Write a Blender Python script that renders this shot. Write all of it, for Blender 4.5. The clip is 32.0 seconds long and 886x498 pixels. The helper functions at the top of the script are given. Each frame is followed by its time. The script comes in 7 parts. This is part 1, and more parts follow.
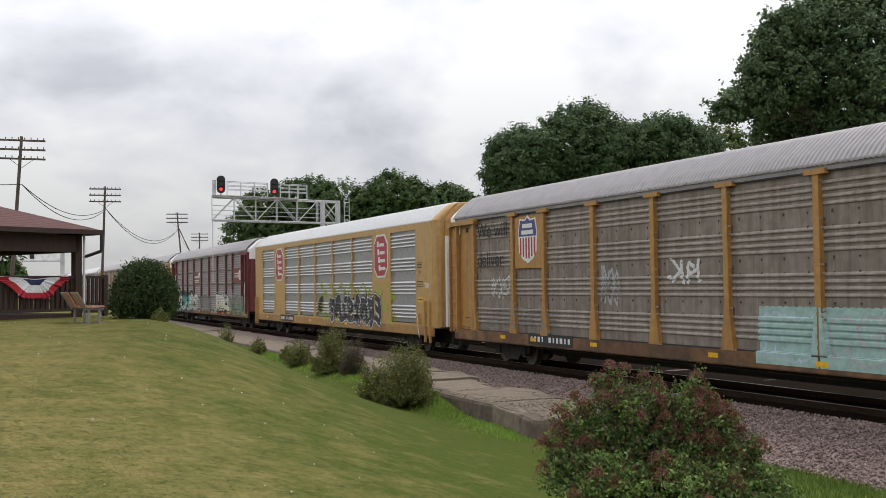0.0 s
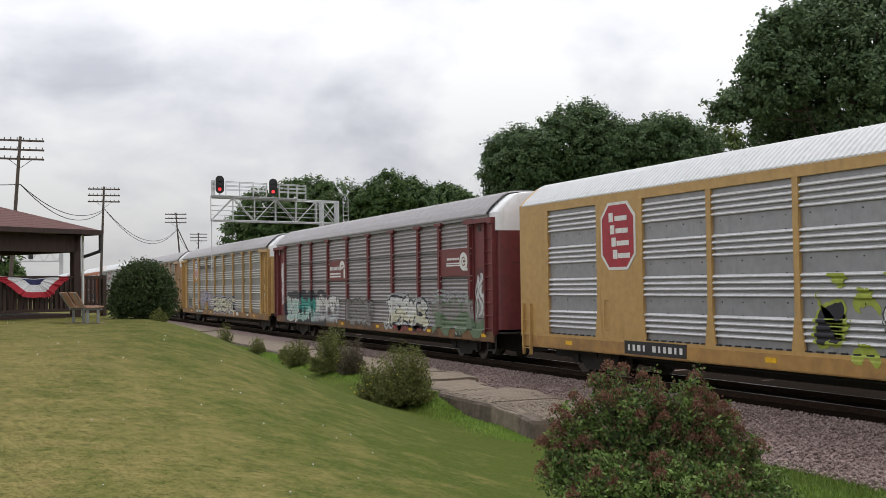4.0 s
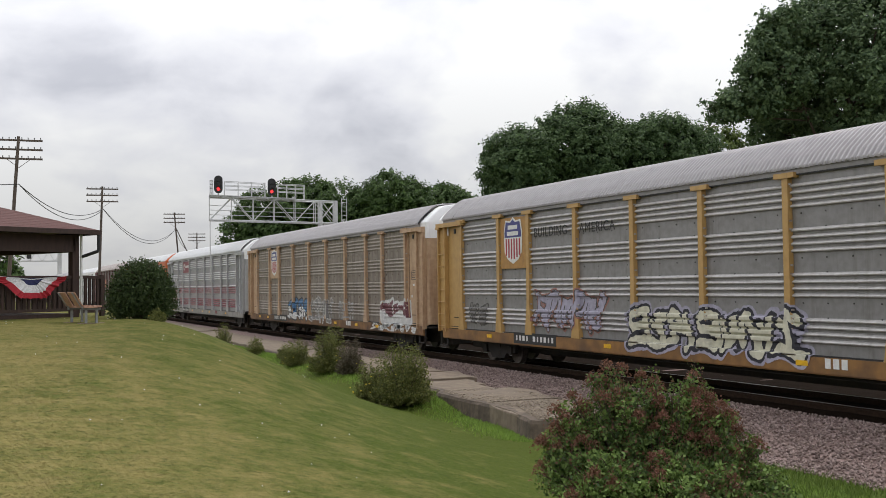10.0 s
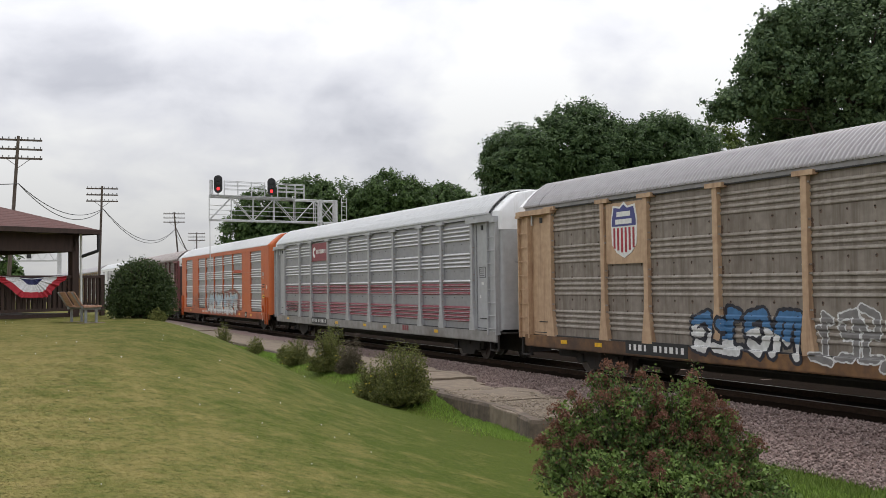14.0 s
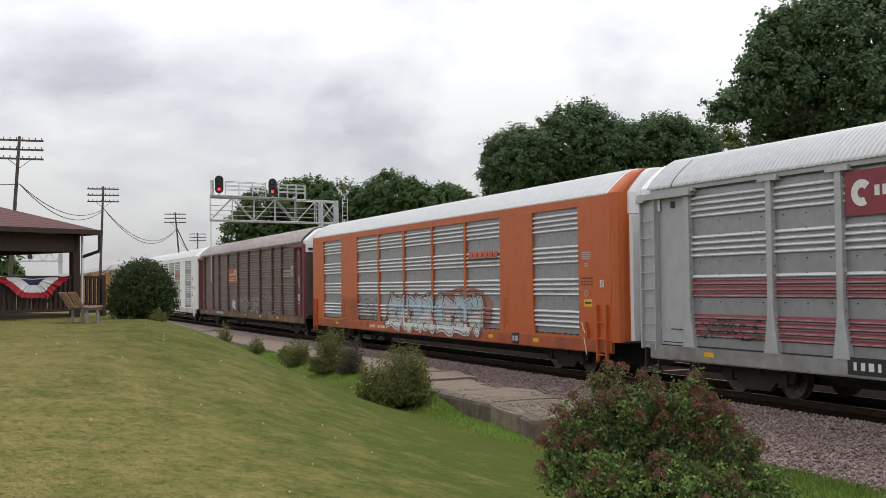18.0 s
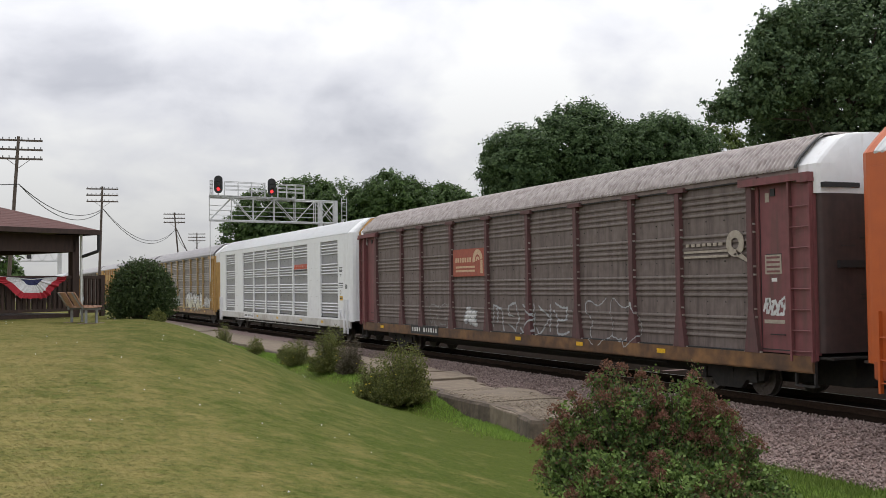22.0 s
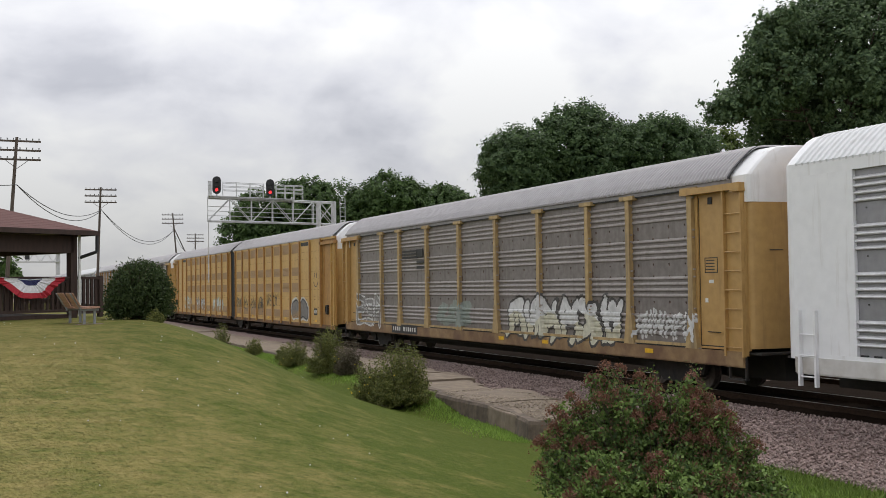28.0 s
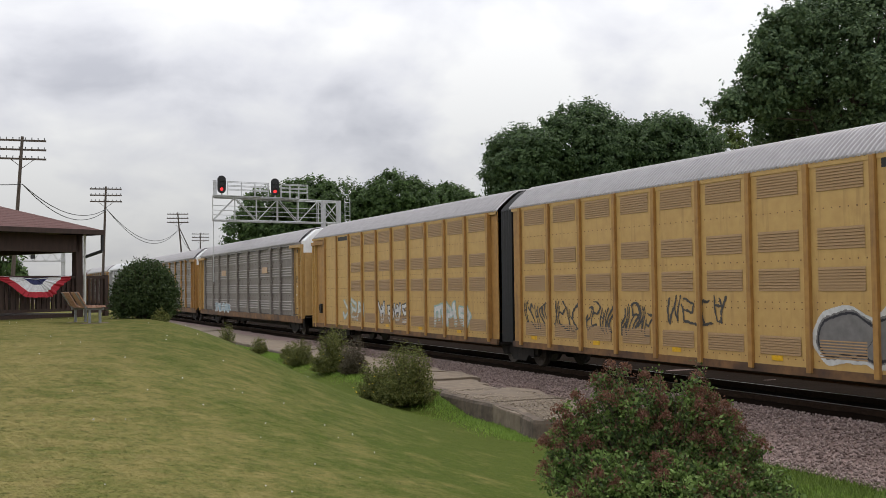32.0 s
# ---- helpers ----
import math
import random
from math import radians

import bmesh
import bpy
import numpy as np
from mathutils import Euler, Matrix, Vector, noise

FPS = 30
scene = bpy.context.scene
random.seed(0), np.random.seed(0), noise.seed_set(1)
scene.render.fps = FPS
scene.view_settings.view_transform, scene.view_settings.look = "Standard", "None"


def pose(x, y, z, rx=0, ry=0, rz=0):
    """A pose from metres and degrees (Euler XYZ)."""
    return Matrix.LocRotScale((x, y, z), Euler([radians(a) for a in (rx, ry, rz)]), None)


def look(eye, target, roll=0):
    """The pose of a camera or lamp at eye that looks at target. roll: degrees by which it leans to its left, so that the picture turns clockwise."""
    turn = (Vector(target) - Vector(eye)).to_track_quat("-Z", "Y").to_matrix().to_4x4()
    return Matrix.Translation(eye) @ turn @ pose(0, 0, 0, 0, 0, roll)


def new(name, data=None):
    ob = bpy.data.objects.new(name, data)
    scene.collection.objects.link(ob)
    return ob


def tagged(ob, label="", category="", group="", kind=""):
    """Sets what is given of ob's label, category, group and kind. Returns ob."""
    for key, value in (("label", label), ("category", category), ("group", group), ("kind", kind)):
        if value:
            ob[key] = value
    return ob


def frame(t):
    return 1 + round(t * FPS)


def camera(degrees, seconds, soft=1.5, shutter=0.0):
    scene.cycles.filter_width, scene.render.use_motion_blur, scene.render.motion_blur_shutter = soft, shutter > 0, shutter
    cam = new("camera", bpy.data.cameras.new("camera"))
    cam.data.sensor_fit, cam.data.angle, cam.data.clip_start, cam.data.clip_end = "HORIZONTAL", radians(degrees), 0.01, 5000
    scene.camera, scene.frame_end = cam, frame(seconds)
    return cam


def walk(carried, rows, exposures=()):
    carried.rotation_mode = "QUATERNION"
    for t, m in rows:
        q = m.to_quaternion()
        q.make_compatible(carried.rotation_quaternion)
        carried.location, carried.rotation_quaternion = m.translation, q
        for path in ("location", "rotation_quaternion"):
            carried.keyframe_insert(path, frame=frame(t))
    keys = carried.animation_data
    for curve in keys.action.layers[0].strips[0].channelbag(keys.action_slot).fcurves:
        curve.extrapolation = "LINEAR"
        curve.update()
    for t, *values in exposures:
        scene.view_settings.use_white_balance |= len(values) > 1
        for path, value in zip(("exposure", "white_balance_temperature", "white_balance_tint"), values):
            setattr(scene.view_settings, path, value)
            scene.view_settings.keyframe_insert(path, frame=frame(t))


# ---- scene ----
# ---- camera and its walk ----
EYE = Vector((0.0, 0.0, 2.6))
YAW, PITCH, ROLL, FOCAL = 65.604, 1.981, -0.742, 1847.0
cam = camera(46.0, 32.0, soft=0.8)
# small hand-held sway: seconds, sideways and upward drift
SWAY = [(0, 2.9, -.2), (.5, 4.1, -.2), (1, 1.4, -.3), (1.5, 1.4, -.2), (2, 1.5, -.2), (2.5, -.2, -.2), (3, .7, -.2),
        (3.5, 1.2, -.2), (4.5, .5, .5), (5.5, -.3, 1.2), (6, -1.7, 1.3), (7, -1.5, 1.3), (8, -.2, 1.3), (8.5, -1.7, 1.3),
        (9, -2.2, 1.3), (9.5, -.4, .3), (10, -1.6, -.2), (10.5, -.3, -1.4), (11, -1.7, -.7)]
SWAY += [(11.5, -.2, -.7), (12.5, -.2, -.2), (13, -1.7, -.2), (14, -1.9, -.8), (14.5, -1.7, -.2), (16.5, -.2, -.2),
         (18, -.2, -.2), (18.5, 1.4, -.2), (20, 1.4, -.2), (21, -.2, -.2), (22, -1.6, -.2), (23, -1.7, -.2), (24, -.2, -.2),
         (25.5, -.2, -.2), (27.5, 0, 1.2), (28, -4.4, 1.2), (28.5, -.2, .2), (29, 2.9, -.2), (30, 3.1, -.2), (30.5, 2.8, -.2),
         (31, -1.6, -.2), (31.5, 1.0, -.2), (32, 4.1, -.2)]


def aim(dx, dy):
    yaw, pitch = radians(YAW) + dx / FOCAL, radians(PITCH) + dy / FOCAL
    way = Vector((-math.sin(yaw) * math.cos(pitch), math.cos(yaw) * math.cos(pitch), math.sin(pitch)))
    return look(EYE, EYE + way * 10, ROLL)


walk(cam, [(t, aim(dx, dy)) for t, dx, dy in SWAY], exposures=[(0, 0.0), (21, 0.0), (23, -0.06), (24, -0.10), (25, -0.19), (26.2, -0.18), (28, -0.08), (29.5, 0.0), (31, -0.03), (32, -0.08)])

# ---- world and sun: bright overcast ----
world = bpy.data.worlds.new("world")
scene.world = world
world.use_nodes = True
wn, wl = world.node_tree.nodes, world.node_tree.links
wn.clear()


def wnode(kind, **values):
    n = wn.new(kind)
    for key, value in values.items():
        n.inputs[key].default_value = value
    return n


SUN_UP, SUN_TURN = 66.0, 325.0
sky = wn.new("ShaderNodeTexSky")
sky.sky_type, sky.sun_disc = "NISHITA", False
sky.sun_elevation, sky.sun_rotation = radians(SUN_UP), radians(SUN_TURN)
coord = wn.new("ShaderNodeTexCoord")
split = wn.new("ShaderNodeSeparateXYZ")
wl.new(coord.outputs["Generated"], split.inputs[0])
high = wn.new("ShaderNodeMath")
high.operation = "MAXIMUM"
wl.new(split.outputs[2], high.inputs[0])
high.inputs[1].default_value = 0.0
lift = wn.new("ShaderNodeMath")
lift.operation = "ADD"
wl.new(high.outputs[0], lift.inputs[0])
lift.inputs[1].default_value = 0.5
flat = wn.new("ShaderNodeVectorMath")
flat.operation = "DIVIDE"
wl.new(coord.outputs["Generated"], flat.inputs[0])
wl.new(lift.outputs[0], flat.inputs[1])
shift = wn.new("ShaderNodeVectorMath")
shift.operation = "ADD"
shift.inputs[1].default_value = (3.7, 1.3, 0.4)
wl.new(flat.outputs[0], shift.inputs[0])
big = wnode("ShaderNodeTexNoise", Scale=1.9, Detail=5.0, Roughness=0.5, Distortion=0.5)
puffs = wnode("ShaderNodeTexNoise", Scale=5.5, Detail=6.0, Roughness=0.5, Distortion=0.25)
for n in (big, puffs):
    wl.new(shift.outputs[0], n.inputs["Vector"])
cloud = wn.new("ShaderNodeMix")
cloud.inputs[0].default_value = 0.36
wl.new(big.outputs[0], cloud.inputs[2])
wl.new(puffs.outputs[0], cloud.inputs[3])
ramp = wn.new("ShaderNodeValToRGB")
ramp.color_ramp.elements[0].position, ramp.color_ramp.elements[0].color = 0.40, (0.62, 0.63, 0.69, 1)
ramp.color_ramp.elements[1].position, ramp.color_ramp.elements[1].color = 0.57, (1.02, 1.02, 1.02, 1)
mid = ramp.color_ramp.elements.new(0.485)
mid.color = (0.84, 0.845, 0.895, 1)
wl.new(cloud.outputs[0], ramp.inputs[0])
# thin cloud grows brighter towards the zenith
tall = wn.new("ShaderNodeMapRange")
wl.new(split.outputs[2], tall.inputs[0])
tall.inputs[1].default_value, tall.inputs[2].default_value = 0.0, 0.36
tall.inputs[3].default_value, tall.inputs[4].default_value = 0.53, 1.44
scale = wn.new("ShaderNodeVectorMath")
scale.operation = "SCALE"
wl.new(ramp.outputs[0], scale.inputs[0])
wl.new(tall.outputs[0], scale.inputs[3])
thin = wn.new("ShaderNodeVectorMath")
thin.operation = "SCALE"
thin.inputs[3].default_value = 0.05
wl.new(sky.outputs[0], thin.inputs[0])
sumup = wn.new("ShaderNodeMix")
sumup.data_type = "RGBA"
sumup.inputs[0].default_value = 0.12
wl.new(scale.outputs[0], sumup.inputs[6])
wl.new(thin.outputs[0], sumup.inputs[7])
back = wnode("ShaderNodeBackground", Strength=1.05)
wl.new(sumup.outputs[2], back.inputs[0])
wout = wn.new("ShaderNodeOutputWorld")
wl.new(back.outputs[0], wout.inputs[0])

sun = new("sun", bpy.data.lights.new("sun", "SUN"))
sun.data.energy, sun.data.angle, sun.data.color = 1.2, radians(14), (1.0, 0.96, 0.9)
sun_way = Vector((math.sin(radians(SUN_TURN)) * math.cos(radians(SUN_UP)), math.cos(radians(SUN_TURN)) * math.cos(radians(SUN_UP)), math.sin(radians(SUN_UP))))
sun.matrix_world = look(sun_way * 50, (0, 0, 0))

# ---- materials ----


def material(name, color, other=None, rough=0.7, metal=0.0, grain=20.0, bump=0.15, dirt=None, dirt_amount=0.0, streak=False, glow=0.0,
             spread=0.12, stretch=(1, 1, 1), dirt_scale=1.3, glossy=0.5, detail=5.0):
    m = bpy.data.materials.new(name)
    m.use_nodes = True
    nodes, links = m.node_tree.nodes, m.node_tree.links
    b = nodes["Principled BSDF"]
    b.inputs["Roughness"].default_value, b.inputs["Metallic"].default_value = rough, metal
    b.inputs["Specular IOR Level"].default_value = glossy
    tc = nodes.new("ShaderNodeTexCoord")
    mp = nodes.new("ShaderNodeMapping")
    mp.inputs["Scale"].default_value = stretch
    links.new(tc.outputs["Object"], mp.inputs[0])
    info = nodes.new("ShaderNodeObjectInfo")
    shift = nodes.new("ShaderNodeMath")
    shift.operation = "MULTIPLY"
    shift.inputs[1].default_value = 37.0
    links.new(info.outputs["Random"], shift.inputs[0])
    links.new(shift.outputs[0], mp.inputs["Location"])
    fine = nodes.new("ShaderNodeTexNoise")
    fine.inputs["Scale"].default_value, fine.inputs["Detail"].default_value = grain, detail
    links.new(mp.outputs[0], fine.inputs["Vector"])
    mix = nodes.new("ShaderNodeMix")
    mix.data_type = "RGBA"
    second = other or tuple(c * (1 - 2.2 * spread) for c in color)
    mix.inputs[6].default_value, mix.inputs[7].default_value = (*color, 1), (*second, 1)
    soft = nodes.new("ShaderNodeMapRange")
    soft.inputs[1].default_value, soft.inputs[2].default_value = 0.35, 0.68
    links.new(fine.outputs[0], soft.inputs[0])
    links.new(soft.outputs[0], mix.inputs[0])
    out = mix.outputs[2]
    if dirt:
        coarse = nodes.new("ShaderNodeTexNoise")
        coarse.inputs["Scale"].default_value, coarse.inputs["Detail"].default_value = dirt_scale, 6.0
        coarse.inputs["Roughness"].default_value = 0.65
        mp2 = nodes.new("ShaderNodeMapping")
        mp2.inputs["Scale"].default_value = (3.8, 3.8, 0.33) if streak else (1, 1, 1)
        links.new(tc.outputs["Object"], mp2.inputs[0])
        links.new(shift.outputs[0], mp2.inputs["Location"])
        links.new(mp2.outputs[0], coarse.inputs["Vector"])
        amount = nodes.new("ShaderNodeMapRange")
        amount.inputs[1].default_value, amount.inputs[2].default_value = 0.62 - 0.42 * dirt_amount, 0.82 - 0.35 * dirt_amount
        amount.inputs[4].default_value = min(0.92, 0.45 + 0.6 * dirt_amount)
        links.new(coarse.outputs[0], amount.inputs[0])
        mix2 = nodes.new("ShaderNodeMix")
        mix2.data_type = "RGBA"
        links.new(out, mix2.inputs[6])
        mix2.inputs[7].default_value = (*dirt, 1)
        links.new(amount.outputs[0], mix2.inputs[0])
        out = mix2.outputs[2]
        if metal:
            less = nodes.new("ShaderNodeMapRange")
            less.inputs[3].default_value, less.inputs[4].default_value = metal, 0.0
            links.new(amount.outputs[0], less.inputs[0])
            links.new(less.outputs[0], b.inputs["Metallic"])
    links.new(out, b.inputs["Base Color"])
    if bump:
        bn = nodes.new("ShaderNodeBump")
        bn.inputs["Strength"].default_value, bn.inputs["Distance"].default_value = bump, 0.01
        links.new(fine.outputs[0], bn.inputs["Height"])
        links.new(bn.outputs[0], b.inputs["Normal"])
    if glow:
        b.inputs["Emission Color"].default_value, b.inputs["Emission Strength"].default_value = (*color, 1), glow
    return m


RUST = (0.16, 0.085, 0.045)
GRIME = (0.13, 0.11, 0.09)
M = {}
M["galv"] = material("perforated_galvanised_steel", (0.325, 0.323, 0.34), (0.275, 0.273, 0.287), 0.42, 0.4, 5, 0.03, GRIME, 0.10, True)
M["tan_rust"] = material("rust_streaked_tan_sill_paint", (0.33, 0.22, 0.105), (0.23, 0.14, 0.06), 0.6, 0, 3, 0.08, (0.11, 0.05, 0.03), 0.55, False, dirt_scale=0.9)
M["galv_dirty"] = material("grimy_perforated_steel", (0.255, 0.222, 0.19), (0.19, 0.16, 0.134), 0.6, 0.1, 5, 0.05, (0.095, 0.07, 0.05), 0.46, True)
M["galv_worn"] = material("weathered_perforated_steel", (0.235, 0.212, 0.20), (0.18, 0.158, 0.147), 0.52, 0.25, 6, 0.04, (0.11, 0.09, 0.075), 0.3, True)
M["galv_mauve"] = material("mauve_grey_ribbed_steel", (0.225, 0.205, 0.212), (0.18, 0.163, 0.168), 0.5, 0.2, 6, 0.03, (0.11, 0.095, 0.09), 0.22, True)
M["galv_grey"] = material("grey_ribbed_steel", (0.27, 0.262, 0.262), (0.215, 0.207, 0.205), 0.45, 0.3, 6, 0.03, (0.12, 0.105, 0.095), 0.22, True)
M["galv_dark"] = material("dark_brown_grimy_steel", (0.175, 0.138, 0.125), (0.13, 0.10, 0.09), 0.72, 0, 5, 0.06, (0.06, 0.043, 0.036), 0.4, True)
M["yellow"] = material("weathered_yellow_paint", (0.42, 0.225, 0.06), (0.33, 0.17, 0.048), 0.5, 0, 6, 0.05, (0.15, 0.085, 0.042), 0.28, True)
M["yellow_clean"] = material("yellow_paint", (0.475, 0.295, 0.105), (0.405, 0.245, 0.085), 0.45, 0, 5, 0.04, (0.22, 0.125, 0.055), 0.16, True)
M["yellow_pale"] = material("faded_yellow_paint", (0.49, 0.34, 0.215), (0.40, 0.265, 0.165), 0.6, 0, 6, 0.05, (0.22, 0.11, 0.06), 0.3, True)
M["yellow_rust"] = material("rusty_yellow_sill_paint", (0.235, 0.118, 0.042), (0.098, 0.05, 0.027), 0.65, 0, 3, 0.08, (0.045, 0.026, 0.019), 0.52, False, dirt_scale=0.55)
M["yellow_sill"] = material("rusting_orange_yellow_sill_paint", (0.31, 0.155, 0.042), (0.20, 0.10, 0.034), 0.6, 0, 3, 0.06, (0.075, 0.045, 0.03), 0.42, False, dirt_scale=0.6)
M["orange"] = material("orange_paint", (0.50, 0.108, 0.022), (0.45, 0.095, 0.021), 0.45, 0, 3, 0.02, (0.26, 0.06, 0.024), 0.14, True)
M["orange_sill"] = material("stained_orange_sill_paint", (0.44, 0.095, 0.025), (0.30, 0.065, 0.022), 0.55, 0, 3, 0.05, (0.10, 0.04, 0.026), 0.42, False, dirt_scale=0.6)
M["white_sill"] = material("stained_white_sill_paint", (0.62, 0.61, 0.59), (0.50, 0.48, 0.45), 0.5, 0, 3, 0.05, (0.24, 0.19, 0.15), 0.3, False, dirt_scale=0.7)
M["yellow_clean_sill"] = material("stained_yellow_sill_paint", (0.42, 0.235, 0.07), (0.30, 0.165, 0.055), 0.55, 0, 3, 0.05, (0.12, 0.07, 0.04), 0.35, False, dirt_scale=0.6)
M["white"] = material("white_paint", (0.82, 0.825, 0.84), (0.77, 0.775, 0.79), 0.4, 0, 4, 0.02, (0.42, 0.38, 0.33), 0.12, True)
M["maroon"] = material("oxide_red_paint", (0.165, 0.03, 0.032), (0.125, 0.024, 0.026), 0.5, 0, 5, 0.04, (0.07, 0.03, 0.025), 0.25, True)
M["maroon_dirty"] = material("grimy_oxide_red_paint", (0.205, 0.066, 0.07), (0.165, 0.055, 0.058), 0.6, 0, 5, 0.05, (0.09, 0.055, 0.045), 0.4, True)
M["post_tan"] = material("faded_tan_post_paint", (0.47, 0.335, 0.15), (0.37, 0.255, 0.115), 0.6, 0, 6, 0.05, (0.13, 0.10, 0.075), 0.35, True)
M["post_grey"] = material("grey_brown_post", (0.23, 0.21, 0.19), (0.17, 0.15, 0.135), 0.6, 0, 6, 0.05, (0.11, 0.09, 0.075), 0.35, True)
M["door_brown"] = material("dark_brown_door_paint", (0.065, 0.036, 0.033), (0.045, 0.027, 0.025), 0.6, 0, 5, 0.04, (0.03, 0.02, 0.018), 0.3, True)
M["post_brown"] = material("brown_grime_on_posts", (0.13, 0.055, 0.055), (0.10, 0.045, 0.045), 0.7, 0, 5, 0.05, (0.075, 0.05, 0.044), 0.4, True)
M["mark_pale"] = material("faded_pale_marking", (0.40, 0.35, 0.285), (0.30, 0.255, 0.205), 0.65, 0, 9, 0.0)
M["redplate"] = material("faded_red_orange_plate", (0.36, 0.085, 0.05), (0.27, 0.065, 0.042), 0.6, 0, 8, 0.0)
M["grey_sill"] = material("stained_grey_sill_paint", (0.29, 0.28, 0.27), (0.20, 0.19, 0.18), 0.55, 0, 3, 0.05, (0.11, 0.09, 0.075), 0.35, False, dirt_scale=0.6)
M["grey"] = material("light_grey_paint", (0.40, 0.405, 0.415), (0.35, 0.355, 0.36), 0.45, 0, 5, 0.03, (0.26, 0.24, 0.22), 0.15, True)
M["roof"] = material("galvanised_roof", (0.435, 0.42, 0.43), (0.385, 0.37, 0.38), 0.5, 0.2, 3, 0.02, (0.30, 0.28, 0.27), 0.12, True)
M["roof_dirty"] = material("dirty_galvanised_roof", (0.52, 0.475, 0.465), (0.40, 0.35, 0.335), 0.6, 0.1, 5, 0.04, (0.19, 0.155, 0.14), 0.42, True)
M["roof_white"] = material("white_roof", (0.66, 0.67, 0.68), (0.60, 0.61, 0.62), 0.4, 0, 4, 0.02, (0.45, 0.44, 0.42), 0.1, True)
M["black"] = material("black_underframe", (0.018, 0.017, 0.016), (0.03, 0.025, 0.021), 0.8, 0, 8, 0.2, (0.05, 0.036, 0.027), 0.25)
M["clip"] = material("worn_steel_clip", (0.46, 0.44, 0.41), (0.25, 0.18, 0.14), 0.6, 0.2, 12, 0.0)
M["tread"] = material("worn_steel", (0.13, 0.11, 0.10), (0.085, 0.068, 0.058), 0.5, 0.5, 12, 0.05)
M["rust_bleed"] = material("rust_bleed", (0.135, 0.092, 0.068), (0.10, 0.06, 0.042), 0.8, 0, 14, 0.0)
M["rail_web"] = material("rusty_rail_steel", (0.045, 0.028, 0.019), (0.028, 0.018, 0.013), 0.85, 0, 12, 0.1, glossy=0.1)
M["rail_head"] = material("polished_rail_head", (0.50, 0.48, 0.46), (0.36, 0.34, 0.32), 0.34, 0.9, 12, 0.02)
M["plate"] = material("black_plate", (0.02, 0.02, 0.022), None, 0.55, 0, 10, 0.0)
M["reflector"] = material("yellow_reflector", (0.80, 0.46, 0.02), None, 0.35, 0, 10, 0.0)
M["mark"] = material("white_marking", (0.72, 0.72, 0.70), (0.6, 0.6, 0.58), 0.6, 0, 12, 0.0)
M["mark_tan"] = material("faded_tan_marking", (0.62, 0.42, 0.27), None, 0.6, 0, 12, 0.0)
M["mark_black"] = material("black_marking", (0.03, 0.03, 0.03), None, 0.6, 0, 12, 0.0)
M["red"] = material("red_enamel", (0.38, 0.017, 0.035), None, 0.4, 0, 5, 0.0)
M["stripe"] = material("dark_red_stripe_paint", (0.24, 0.03, 0.045), (0.18, 0.026, 0.038), 0.45, 0, 6, 0.03)
M["blue"] = material("navy_enamel", (0.05, 0.055, 0.22), None, 0.45, 0, 5, 0.0)
M["redorange"] = material("red_orange_enamel", (0.62, 0.09, 0.03), None, 0.4, 0, 5, 0.0)
SPRAY = {"black": (0.018, 0.018, 0.028), "white": (0.66, 0.66, 0.65), "silver": (0.40, 0.41, 0.42), "mint": (0.33, 0.49, 0.45), "haze": (0.27, 0.31, 0.275), "teal": (0.03, 0.30, 0.26),
         "blue": (0.05, 0.16, 0.33), "lime": (0.36, 0.42, 0.06), "pink": (0.45, 0.20, 0.28), "cream": (0.62, 0.60, 0.47), "sky": (0.42, 0.53, 0.60),
         "grey": (0.20, 0.19, 0.185), "red": (0.30, 0.03, 0.035), "green": (0.14, 0.20, 0.12), "lilac": (0.40, 0.38, 0.48), "dark": (0.07, 0.065, 0.06), "rust": (0.17, 0.06, 0.04), "rose": (0.33, 0.15, 0.12), "pale": (0.25, 0.235, 0.225), "wine": (0.15, 0.045, 0.06)}
for key, rgb in SPRAY.items():
    M["spray_" + key] = material("spray_paint_" + key, rgb, tuple(c * 0.72 for c in rgb), 0.55, 0, 6, 0.0)
M["bark"] = material("bark", (0.10, 0.075, 0.055), (0.055, 0.04, 0.03), 0.9, 0, 14, 0.8, stretch=(1, 1, 0.25))
M["pole"] = material("weathered_pole_wood", (0.12, 0.095, 0.08), (0.07, 0.055, 0.045), 0.9, 0, 12, 0.5, stretch=(1, 1, 0.1))
M["wire"] = material("wire", (0.03, 0.03, 0.032), None, 0.6, 0, 5, 0)
M["truss"] = material("aluminium_paint", (0.58, 0.585, 0.59), (0.48, 0.485, 0.49), 0.45, 0.3, 6, 0.05)
M["lens"] = material("red_signal_lens", (1.0, 0.035, 0.04), None, 0.2, 0, 5, 0, glow=1.6, spread=0)
M["shingle"] = material("brown_shingle", (0.125, 0.055, 0.05), (0.09, 0.042, 0.037), 0.9, 0, 22, 0.4, (0.06, 0.034, 0.03), 0.25)
M["brown"] = material("dark_brown_stained_wood", (0.05, 0.026, 0.02), (0.032, 0.018, 0.014), 0.7, 0, 14, 0.2, stretch=(1, 1, 0.2))
M["bench"] = material("tan_slat_wood", (0.36, 0.205, 0.135), (0.27, 0.145, 0.095), 0.6, 0, 10, 0.2)
M["steel"] = material("painted_grey_steel", (0.26, 0.27, 0.28), None, 0.5, 0.2, 10, 0.05)
M["cloth_red"] = material("red_cloth", (0.42, 0.02, 0.035), None, 0.8, 0, 30, 0.1)
M["cloth_white"] = material("white_cloth", (0.74, 0.74, 0.76), None, 0.8, 0, 30, 0.1)
